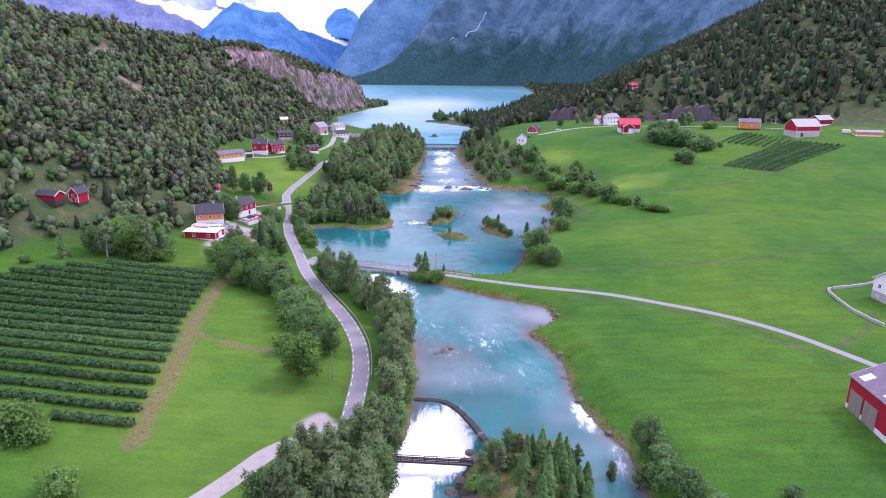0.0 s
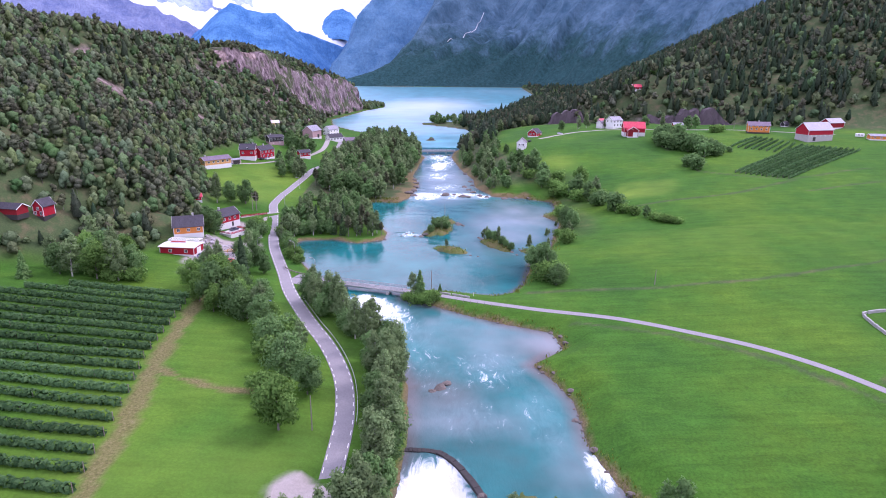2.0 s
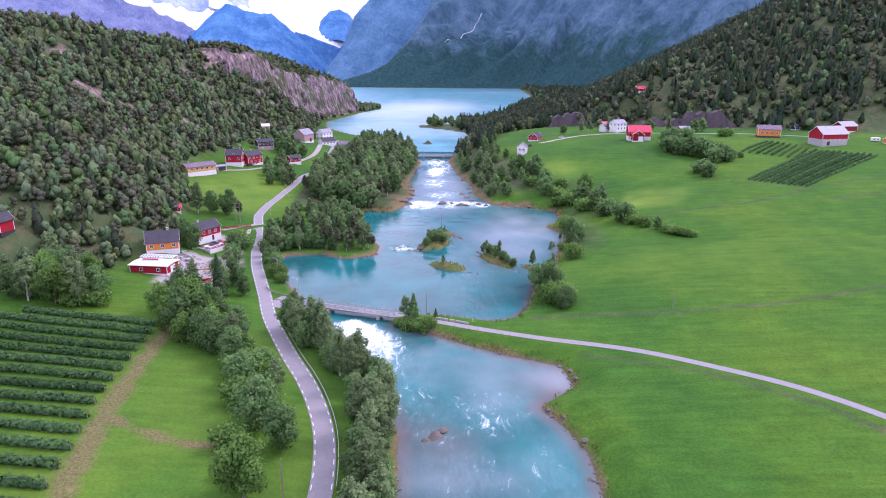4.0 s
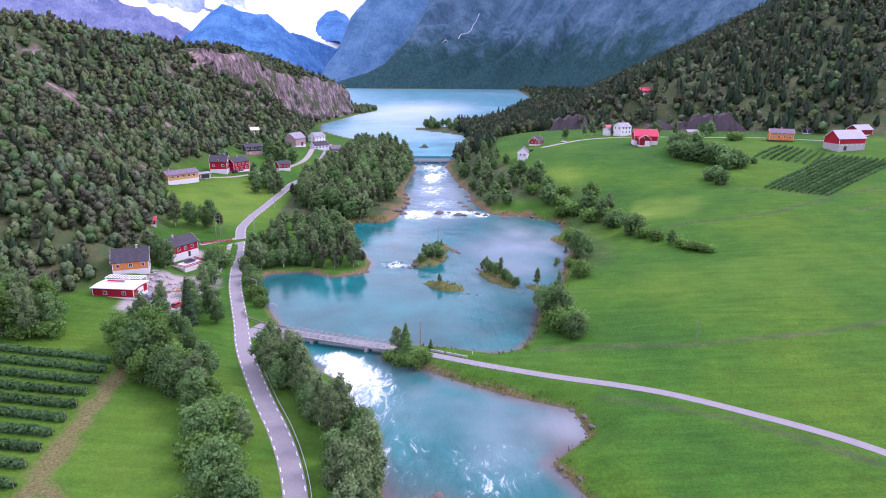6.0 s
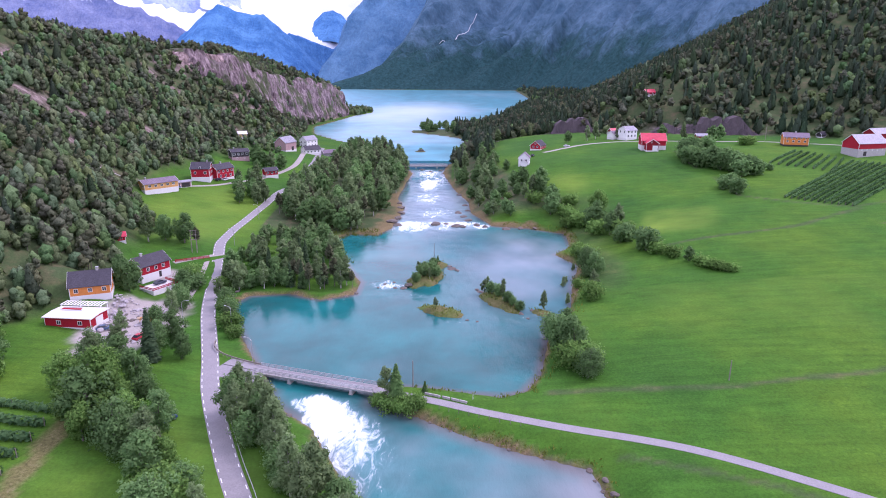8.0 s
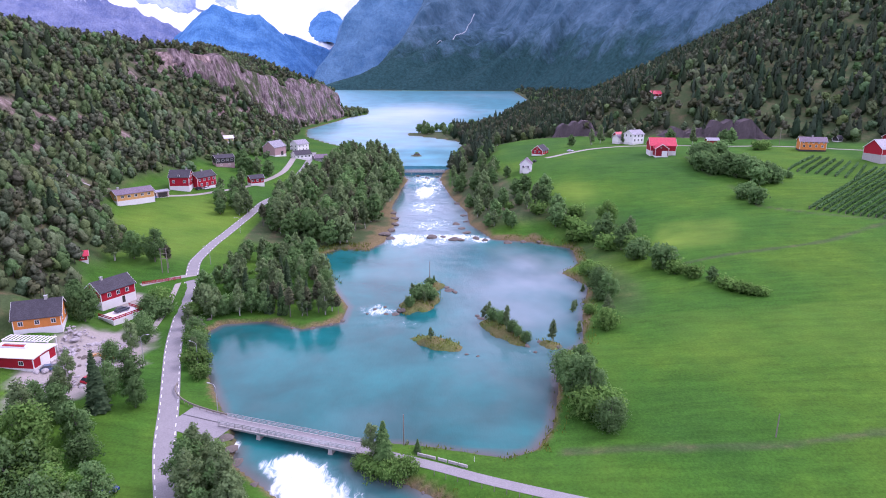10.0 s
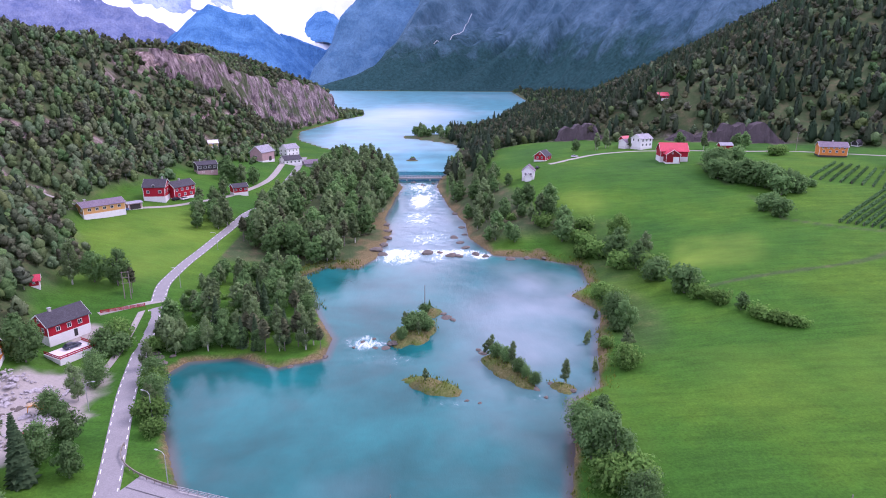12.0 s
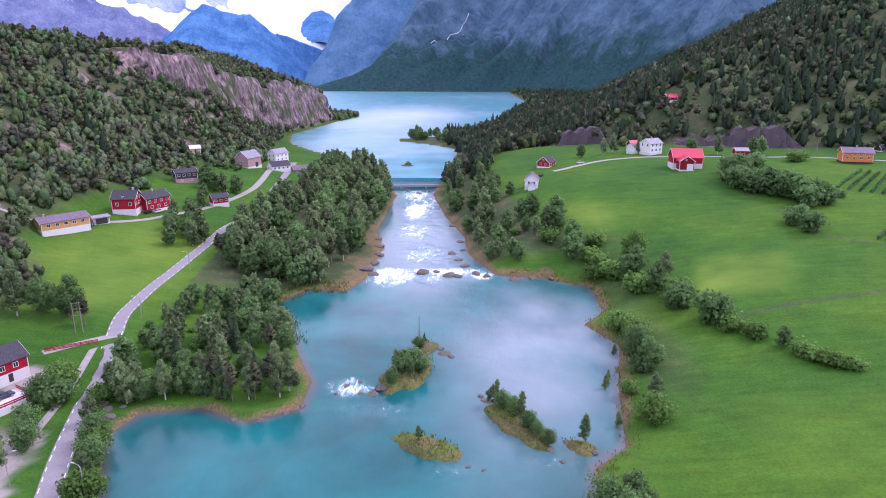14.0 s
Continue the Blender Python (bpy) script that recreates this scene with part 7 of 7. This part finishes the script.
def rock(x, y, size, z=None, label="rounded grey-brown rock in the river", group="rocks in the river"):
    ob = new("rock", ROCKS[RT.randrange(5)])
    z = max(ground_z(x, y), float(water_level(np.array([float(x)]), np.array([float(y)]))[0])) if z is None else z
    ob.matrix_basis = pose(x, y, z, 0, 0, RT.uniform(0, 360)) @ Matrix.Diagonal((size, size * RT.uniform(0.7, 1.2), size * RT.uniform(0.6, 0.9), 1))
    return tagged(ob, label, "rock", group)


for x, y, s in ((-4, 174, 1.9), (-2.5, 176, 1.2), (-6, 172, 1.0), (-8, 402, 2.8), (2, 400, 2.6), (5, 399, 2.0), (12, 401, 2.2), (16, 399, 1.8), (-3, 403, 1.5), (8, 410, 2.0), (6, 418, 1.8), (3, 427, 1.8), (-27, 400, 2.2), (-30, 404, 2.6), (-28, 412, 2.4),
                (-27, 424, 2.2), (-28, 436, 2.4), (-30, 448, 2.2), (8, 432, 1.6), (7, 446, 1.8), (4, 474, 1.8), (-24, 313, 0.9), (-20, 309, 0.8), (-26, 309, 0.7), (-21, 315, 0.8), (5, 280, 0.7), (8, 279, 0.6), (24, 282, 0.7), (-17, 309, 1.2), (-15, 311, 1.4),
                (0, 332, 1.5), (2, 330, 1.2), (-1, 335, 1.3), (9, 308, 1.0), (10, 306, 1.1), (22, 286, 1.0), (26, 289, 0.9), (31, 285, 0.8), (-16, 545, 1.8), (-22, 552, 2.0), (-9, 550, 1.8), (-46, 236, 1.5), (-44, 233, 1.3), (-42, 230, 1.2),
                (-36, 222, 1.0), (28, 207, 0.9), (30, 203, 0.8), (31, 199, 1.0), (25, 181, 0.7), (22, 185, 0.8), (27, 160, 0.9), (29, 148, 0.9), (33, 134, 1.0), (30, 141, 0.7), (28, 172, 0.8), (3, 131, 1.3), (4.5, 128.5, 1.4), (1.5, 128, 1.2), (5, 133, 1.0), (9, 124, 1.6), (5, 126, 1.3), (1, 121, 1.7), (-1, 118, 1.4), (7, 128, 1.2),
                (26, 396, 2.0), (33, 397, 1.6), (40, 396, 1.2), (-33, 303, 0.9), (-36, 300, 0.8), (-41, 297, 0.9), (-47, 297, 0.7), (-74, 296, 1.3), (-76, 299, 1.2), (-73, 300, 1.0), (-78, 301, 1.0), (-28, 655, 2.6), (-52, 632, 2.2)):
    rock(x, y, s)
for i in range(26):
    wy = 150 + i * 3.0
    b = float(np.interp(wy, [128, 137, 150, 168, 180, 187, 197, 207, 212, 218, 224], [35, 31, 28, 28, 24, 20, 30, 28, 14, 2, -8]))
    rock(b + RT.uniform(-0.4, 0.6), wy, RT.uniform(0.3, 0.6), label="small stone at the river's edge", group="stones on the bank")
for i in range(30):
    rock(-84 - RT.uniform(0, 14), 246 + RT.uniform(0, 28), RT.uniform(0.25, 0.8), label="pale broken stone in the yard", group="stones in the yard")

# the curved sill of the weir
WEIR = [(x, 147.4 - (0.11 * (x + 6) ** 2 if x > -6 else 0)) for x in np.linspace(-12.5, 8.0, 24)]
weir_ob = tagged(new("weir"), "dark curved stone sill of the waterfall, wet and mossy", "weir", kind="structure")
for (ax, ay), (bx, by) in zip(WEIR, WEIR[1:]):
    L = math.dist((ax, ay), (bx, by))
    s = part("stone", boxes((-L / 2 + 0.02, L / 2 - 0.02, -1.0, 0.35, -4.5, RT.uniform(0.08, 0.30))), M["dark_opening"], weir_ob, bevel=0.05)
    s.matrix_basis = pose((ax + bx) / 2, (ay + by) / 2, -2.6, 0, 0, math.degrees(math.atan2(by - ay, bx - ax)))


# ---- poles, lamps, guard rail ----
def utility_pole(x, y, h=8.0, arms=1, lean=0.0, label="weathered wooden utility pole"):
    ob = tagged(new("utility_pole"), label, "utility pole")
    ob.matrix_basis = pose(x, y, ground_z(x, y), lean, 0, RT.uniform(-20, 20))
    v, f = tube([(0, 0, -0.5), (0, 0, h * 0.5), (0, 0, h)], [0.15, 0.13, 0.10], 8)
    part("shaft", (v, f + [tuple(range(16, 24))]), M["wood_grey"], ob)
    for k in range(arms):
        a = part("crossarm", boxes((-0.9, 0.9, -0.06, 0.06, h - 0.5 - 0.7 * k, h - 0.38 - 0.7 * k)), M["wood_grey"], ob)
        for u in (-0.8, 0.0, 0.8):
            part("insulator", tube([(u, 0, h - 0.38 - 0.7 * k), (u, 0, h - 0.2 - 0.7 * k)], [0.05, 0.04], 6), M["white_paint"], a)
    return ob


for x, y, h, a in ((65.5, 233.3, 5.2, 0), (-7, 337, 8.5, 0), (-29.8, 147, 8.0, 0), (-119, 295, 9.0, 0), (-9, 234.6, 7.0, 0), (-8.5, 338.5, 6.0, 0), (-150, 403, 7.0, 0), (211, 533, 11.0, 1), (107, 571, 11.0, 1), (-163, 520, 10, 1), (95, 556, 9, 1), (-178, 640, 10, 1)):
    if (x, y) == (-8.5, 338.5):
        continue
    utility_pole(x, y, h, a)
tw = tagged(new("transformer_pole"), "twin wooden pole with crossbars beside the driveway", "utility pole")
tw.matrix_basis = pose(-99.5, 331, ground_z(-99.5, 331), 0, 0, 20)
for u in (-0.9, 0.9):
    part("shaft", tube([(u, 0, -0.5), (u, 0, 9)], [0.15, 0.11], 8), M["wood_grey"], tw)
for z_ in (5.2, 7.0, 8.7):
    part("crossbar", boxes((-1.3, 1.3, -0.07, 0.07, z_ - 0.07, z_ + 0.07)), M["wood_grey"], tw)


def street_lamp(x, y, turn, h=7.0):
    ob = tagged(new("street_lamp"), "slim grey street lamp with a curved arm", "street lamp", "street lamps along the road")
    ob.matrix_basis = pose(x, y, ground_z(x, y), 0, 0, turn)
    part("pole", tube([(0, 0, -0.4), (0, 0, h * 0.6), (0, 0, h * 0.92), (0.5, 0, h), (1.6, 0, h + 0.15)], [0.09, 0.075, 0.06, 0.05, 0.045], 8), M["steel"], ob)
    hd = part("lamp_head", boxes((1.5, 2.2, -0.14, 0.14, h + 0.08, h + 0.2)), M["steel"], ob, bevel=0.03)
    part("lens", boxes((1.6, 2.1, -0.1, 0.1, h + 0.05, h + 0.079)), M["white_paint"], hd)


for x, y, t in ((-51.0, 245.6, 160), (-79.5, 271, 10), (-88.0, 343, 200), (-64, 268, 160), (-91.5, 388, 190)):
    street_lamp(x, y, t)


def offset_line(line, off):
    p = np.array(line)
    t = np.gradient(p, axis=0)
    t /= np.linalg.norm(t, axis=1)[:, None]
    return p + np.stack([t[:, 1], -t[:, 0]], 1) * off


rail = tagged(new("guard_rail"), "dark steel guard rail along the riverside road", "guard rail")
road_line, road_z = ROADS[0][0], ROAD_Z[0]
gl = offset_line(road_line, 2.75)
sel = [i for i in range(len(gl)) if 150 < gl[i][1] < 226]
rails_v, rails_f = [], []
for i in sel:
    (ax, ay), (bx, by) = gl[i - 1], gl[i + 1]
    ln = math.hypot(bx - ax, by - ay)
    nx, ny = -(by - ay) / ln * 0.04, (bx - ax) / ln * 0.04
    px, py, pz, o = gl[i][0], gl[i][1], road_z[i], len(rails_v)
    rails_v += [(px - nx, py - ny, pz + 0.42), (px + nx, py + ny, pz + 0.42), (px + nx, py + ny, pz + 0.74), (px - nx, py - ny, pz + 0.74)]
    if o:
        rails_f += [(o - 4 + k, o - 4 + (k + 1) % 4, o + (k + 1) % 4, o + k) for k in range(4)]
part("rail", (rails_v, rails_f), M["steel"], rail)
for i in sel[::2]:
    part("post", boxes((gl[i][0] - 0.06, gl[i][0] + 0.06, gl[i][1] - 0.06, gl[i][1] + 0.06, road_z[i] - 0.5, road_z[i] + 0.7)), M["wood_grey"], rail)
bend = smooth_line([(-65.2, 258), (-64.4, 254.8), (-61.5, 251), (-57.4, 248), (-52, 245.4), (-48.4, 244)], 1.6)
side_rail = tagged(new("guard_rail"), "low curved guard rail between the junction and the bridge", "guard rail")
for (ax, ay), (bx, by) in zip(bend, bend[1:]):
    L, turn = math.dist((ax, ay), (bx, by)), math.degrees(math.atan2(by - ay, bx - ax))
    q = part("rail", boxes((-L / 2, L / 2, -0.08, 0.08, 0.25, 0.62)), M["wood_grey"], side_rail)
    q.matrix_basis = pose((ax + bx) / 2, (ay + by) / 2, 1.72, 0, 0, turn)
    q = part("post", boxes((-0.07, 0.07, -0.07, 0.07, -0.8, 0.6)), M["wood_grey"], side_rail)
    q.matrix_basis = pose(ax, ay, 1.72, 0, 0, turn)
gl2 = offset_line(ROADS[1][0], -2.1)
kerb = tagged(new("lane_barrier"), "low pale concrete barrier beside the lane", "barrier")
for i in range(len(gl2)):
    if -7 < gl2[i][0] < 4 and i % 1 == 0:
        s = part("block", boxes((-0.95, 0.95, -0.15, 0.15, -0.2, 0.5)), M["concrete"], kerb, bevel=0.03)
        d = np.array(ROADS[1][0][min(i + 1, len(gl2) - 1)]) - np.array(ROADS[1][0][i])
        s.matrix_basis = pose(gl2[i][0], gl2[i][1], ROAD_Z[1][i], 0, 0, math.degrees(math.atan2(d[1], d[0])))
marker = tagged(new("road_marker"), "short white road marker post on the lane's verge", "marker post")
marker.matrix_basis = pose(5.2, 228.5, ground_z(5.2, 228.5))
part("shaft", tube([(0, 0, -0.3), (0, 0, 1.2)], [0.06, 0.05], 8), M["white_paint"], marker)

# broken white edge lines of the road
seg = np.concatenate([[0], np.cumsum([math.dist(a, b) for a, b in zip(road_line, road_line[1:])])])
fine_line = smooth_line(MAIN_ROAD, 0.5)
fl = np.array(fine_line)
frun = np.concatenate([[0], np.cumsum(np.linalg.norm(np.diff(fl, axis=0), axis=1))])
fz = np.interp(frun, seg * frun[-1] / seg[-1], road_z)
s_ = 6.0
while s_ < min(frun[-1] - 4, 420):
    for off in (-1.85, 1.85):
        ribbon("edge_line", fine_line, fz, 0.09, M["white_paint"], "", "", 0.022, s_, s_ + 2.0, off, parent=road_obs[0])
    s_ += 3.6


# ---- walls, vehicles ----
wall_line = smooth_line([(140, 213.5), (129, 209.3), (120, 207.5), (117, 205), (115.8, 192.5), (116.5, 185), (118.3, 178.5)], 1.0)
gw = tagged(new("garden_wall"), "low grey dry-stone garden wall round the lawn", "wall")
for i, (a, b) in enumerate(zip(wall_line, wall_line[1:])):
    s = part("stone", boxes((-0.55, 0.55, -0.25, 0.25, -0.4, RT.uniform(0.75, 0.95))), M["concrete"], gw, bevel=0.05)
    s.matrix_basis = pose(a[0], a[1], ground_z(*a), 0, 0, math.degrees(math.atan2(b[1] - a[1], b[0] - a[0])))


def paintwork(name, c):
    m, n, l = mat(name)
    f = noise_tex(n, l, 3, 4, 0.6)
    col = mix(n, l, f.outputs[0], tuple(v * 0.85 for v in c), c)
    finish(n, l, col, 0.3, None, spec=0.5)
    return m


M["tyre"] = simple("tyre_rubber", (0.015, 0.015, 0.015), (0.03, 0.03, 0.03), 8, 0.9, 0.2)


def loft(profile, half, inset):
    """A body from a side profile of (x, z) points, narrower towards the top."""
    v, f = [], []
    zs = [p[1] for p in profile]
    lo, hi = min(zs), max(zs)
    n = len(profile)
    for s in (-1, 1):
        for x, z in profile:
            v.append((x, s * (half - inset * (z - lo) / (hi - lo)), z))
    for i in range(n):
        j = (i + 1) % n
        f.append((i, j, n + j, n + i))
    f += [tuple(range(n - 1, -1, -1)), tuple(range(n, 2 * n))]
    return v, f


def car(x, y, turn, colour, label, scale=1.0, z=None):
    ob = tagged(new("car"), label, "car")
    ob.matrix_basis = pose(x, y, ground_z(x, y) if z is None else z, 0, 0, turn)
    part("body", loft([(-2.1, 0.32), (2.1, 0.32), (2.15, 0.7), (1.95, 0.86), (1.0, 0.95), (-1.9, 0.98), (-2.15, 0.75)], 0.88, 0.08), paintwork(colour[0], colour[1]), ob, bevel=0.05)
    part("cabin_glass", loft([(1.0, 0.96), (0.35, 1.42), (-1.3, 1.44), (-1.95, 0.99)], 0.78, 0.18), M["glass"], ob)
    part("roof", boxes((-1.25, 0.3, -0.58, 0.58, 1.43, 1.48)), bpy.data.materials[colour[0]], ob)
    for wx in (-1.3, 1.3):
        for wy in (-0.8, 0.8):
            w = part("wheel", tube([(wx, wy - 0.1, 0.32), (wx, wy + 0.1, 0.32)], [0.32, 0.32], 14), M["tyre"], ob)
            part("rim", tube([(wx, wy + (0.1 if wy > 0 else -0.1), 0.32), (wx, wy + (0.12 if wy > 0 else -0.12), 0.32)], [0.2, 0.02], 10), M["steel"], w)
    return ob


car(-141, 414.5, 40, ("blue_paint", (0.03, 0.10, 0.25)), "blue car parked by the ochre house")
car(-128, 438.5, 70, ("black_paint", (0.015, 0.015, 0.02)), "black car parked beside the large red house")
car(-125, 441.5, 65, ("white_car_paint", (0.7, 0.7, 0.7)), "white car parked beside the large red house")
car(-60.5, 216.5, 60, ("navy_paint", (0.02, 0.06, 0.22)), "dark blue car parked under the trees")
car(-86, 257.5, 75, ("red_car_paint", (0.5, 0.02, 0.04)), "red car parked in the stony yard")
car(-98.3, 298, 62, ("slate_paint", (0.05, 0.06, 0.09)), "dark grey car parked on the walled terrace", z=ground_z(-97.8, 296.5) + 1.26)
car(-97.5, 261, 20, ("steel_blue_paint", (0.08, 0.13, 0.22)), "blue-grey car parked beside the garage")
car(78, 536, 20, ("silver_paint", (0.6, 0.6, 0.62)), "white car on the farm road")
car(52, 512, 70, ("coal_paint", (0.02, 0.02, 0.025)), "black car parked above the white house")
cv = tagged(new("caravan"), "white caravan parked beside the long hut", "caravan")
cv.matrix_basis = pose(277, 483.5, ground_z(277, 483.5), 0, 0, -10)
part("body", boxes((-2.6, 2.6, -1.1, 1.1, 0.45, 2.6)), M["white_paint"], cv, bevel=0.2)
part("window", boxes((-1.6, -0.4, -1.13, -1.1, 1.4, 2.0)), M["glass"], cv)
part("window", boxes((0.4, 1.6, -1.13, -1.1, 1.4, 2.0)), M["glass"], cv)
for wy in (-0.95, 0.95):
    part("wheel", tube([(0, wy - 0.1, 0.33), (0, wy + 0.1, 0.33)], [0.33, 0.33], 12), M["tyre"], cv)

# small digger in the yard
M["digger_paint"] = paintwork("orange_machine_paint", (0.75, 0.30, 0.04))
dg = tagged(new("digger"), "small orange digger on tracks in the stony yard", "digger")
dg.matrix_basis = pose(-87.5, 268.5, ground_z(-87.5, 268.5), 0, 0, 200)
for s in (-0.8, 0.8):
    part("track", loft([(-1.3, 0.0), (1.3, 0.0), (1.55, 0.3), (1.3, 0.6), (-1.3, 0.6), (-1.55, 0.3)], 0.22, 0.0), M["tyre"], dg).location.y = s
part("cab", loft([(-0.9, 0.75), (0.6, 0.75), (0.5, 2.3), (-0.8, 2.3)], 0.6, 0.1), M["digger_paint"], dg, bevel=0.05)
part("engine_cover", boxes((-1.7, -0.9, -0.8, 0.8, 0.7, 1.5)), M["digger_paint"], dg, bevel=0.08)
part("boom", tube([(0.6, 0.4, 0.9), (1.8, 0.4, 2.6), (3.0, 0.4, 2.2)], [0.16, 0.14, 0.12], 6), M["digger_paint"], dg)
arm = part("arm", tube([(3.0, 0.4, 2.2), (3.3, 0.4, 0.9)], [0.12, 0.1], 6), M["digger_paint"], dg)
part("bucket", loft([(3.0, 0.3), (3.6, 0.3), (3.7, 0.9), (3.1, 0.9)], 0.4, 0.05), M["steel"], arm)


# ---- reeds and tall grass ----
def blades(name, label, spots, h, per, seed):
    rng = np.random.RandomState(seed)
    n = len(spots) * per
    c = np.repeat(spots[:, :3], per, 0) + np.stack([rng.normal(scale=0.7, size=n), rng.normal(scale=0.7, size=n), np.zeros(n)], 1)
    a = rng.uniform(0, 6.28, n)
    w = 0.16
    hh = h * rng.uniform(0.5, 1.2, n)
    d = np.stack([np.cos(a), np.sin(a), np.zeros(n)], 1)
    lean = np.stack([rng.normal(scale=0.3, size=n), rng.normal(scale=0.3, size=n), np.ones(n)], 1) * hh[:, None]
    v = np.stack([c - d * w, c + d * w, c + lean * 0.6 + d * w * 0.7, c + lean], 1).reshape(-1, 3)
    v[:, 2] -= 0.05
    me = mesh_from(name, v, np.arange(len(v)).reshape(-1, 4), M["reed"])
    paint(me, "tone", np.full(len(v), 0.5), np.full(len(v), 0.5), np.full(len(v), 0.5))
    return tagged(new(name, me), label, "grass", kind="stuff")


marsh = scatter(420, -70, -34, 336, 388, lambda x, y, d: (d > -2.5) & (d < 5) & (y > 338), 71, gap=0.9)
marsh[:, 2] = np.maximum(marsh[:, 2], -0.1)
blades("marsh_grass", "yellow-green marsh grass and reeds at the pool's edge", marsh, 1.1, 5, 72)
shore = scatter(900, 12, 62, 232, 402, lambda x, y, d: (d > -0.3) & (d < 4.0) & (x > 10), 73, gap=0.8)
blades("shore_grass", "rough tall grass along the east shore", shore, 0.9, 5, 74)
isle_s = scatter(500, -20, 34, 278, 342, lambda x, y, d: isle_height(x, y) > 0.25, 75, gap=0.7)
blades("island_grass", "pale dry grass on the river islands", isle_s, 0.8, 5, 76)
bankg = scatter(900, -10, 44, 120, 236, lambda x, y, d: (d > 0.4) & (d < 2.6) & (x > -9), 77, gap=0.8)
blades("bank_grass", "tall grass on the river bank", bankg, 0.7, 5, 78)

pf = tagged(new("post_fence"), "short row of grey fence posts beside the lane", "fence")
for i in range(9):
    fx = -2.5 + i * 2.2
    fy = float(np.interp(fx, [-4, 8, 22], [224.8, 219.8, 214.8]))
    part("post", boxes((fx - 0.06, fx + 0.06, fy - 0.06, fy + 0.06, ground_z(fx, fy) - 0.4, ground_z(fx, fy) + 1.0)), M["wood_grey"], pf)


# ---- broken stone and timber in the yard by the garage ----
M["rubble"] = simple("broken_stone", (0.26, 0.24, 0.25), (0.50, 0.47, 0.48), 0.8, 0.95, 0.6, 0.05)
M["fresh_wood"] = simple("sawn_wood", (0.38, 0.28, 0.18), (0.55, 0.43, 0.30), 2, 0.8, 0.3, 0.01)


def rubble_heap():
    rng = np.random.RandomState(31)
    base = [rock_shape(40 + s, 1) for s in range(3)]
    vs, fs, n = [], [], 0
    spots = []
    for i in range(420):
        hx, hy, r, top = [(-100, 277, 5, 1.6), (-92, 276, 5, 1.2), (-87, 266, 4, 0.9), (-97, 262, 5, 1.3), (-90, 254, 5, 0.7), (-99, 270, 3, 1.2)][i % 6]
        a, q = rng.uniform(0, 6.28), rng.rand() ** 0.7
        spots.append((hx + r * q * math.cos(a), hy + r * q * math.sin(a), top * (1 - q)))
    level = height(np.array([p[0] for p in spots]), np.array([p[1] for p in spots]))
    for i, (x, y, top) in enumerate(spots):
        size = rng.uniform(0.18, 0.5) * (2.0 if rng.rand() < 0.14 else 1)
        me = base[i % 3]
        co = np.zeros(len(me.vertices) * 3)
        me.vertices.foreach_get("co", co)
        tri = np.array([p.vertices[:] for p in me.polygons])
        turn = rng.uniform(0, 6.28)
        c, s = math.cos(turn), math.sin(turn)
        co = co.reshape(-1, 3) @ np.array([[c, s, 0], [-s, c, 0], [0, 0, 1]]) * size * rng.uniform(0.7, 1.3, 3)
        vs.append(co + (x, y, level[i] + top * rng.uniform(0.2, 1.0)))
        fs.append(tri + n)
        n += len(co)
    me = mesh_from("rubble", np.concatenate(vs), np.concatenate(fs), M["rubble"], smooth=False)
    for b in base:
        bpy.data.meshes.remove(b)
    return tagged(new("rubble", me), "heaps of broken grey stone in the yard", "rubble", kind="stuff")


rubble_heap()
stack = tagged(new("timber_stack"), "stack of pale sawn boards lying in the yard", "timber")
stack.matrix_basis = pose(-91, 271, ground_z(-91, 271) + 0.02, 0, 0, 24)
for layer in range(4):
    for k in range(5):
        part("board", boxes((-2.1 + 0.12 * ((k * 7 + layer * 3) % 4), 2.1, k * 0.3 - 0.7, k * 0.3 - 0.44, layer * 0.14, layer * 0.14 + 0.13)), M["fresh_wood"], stack)
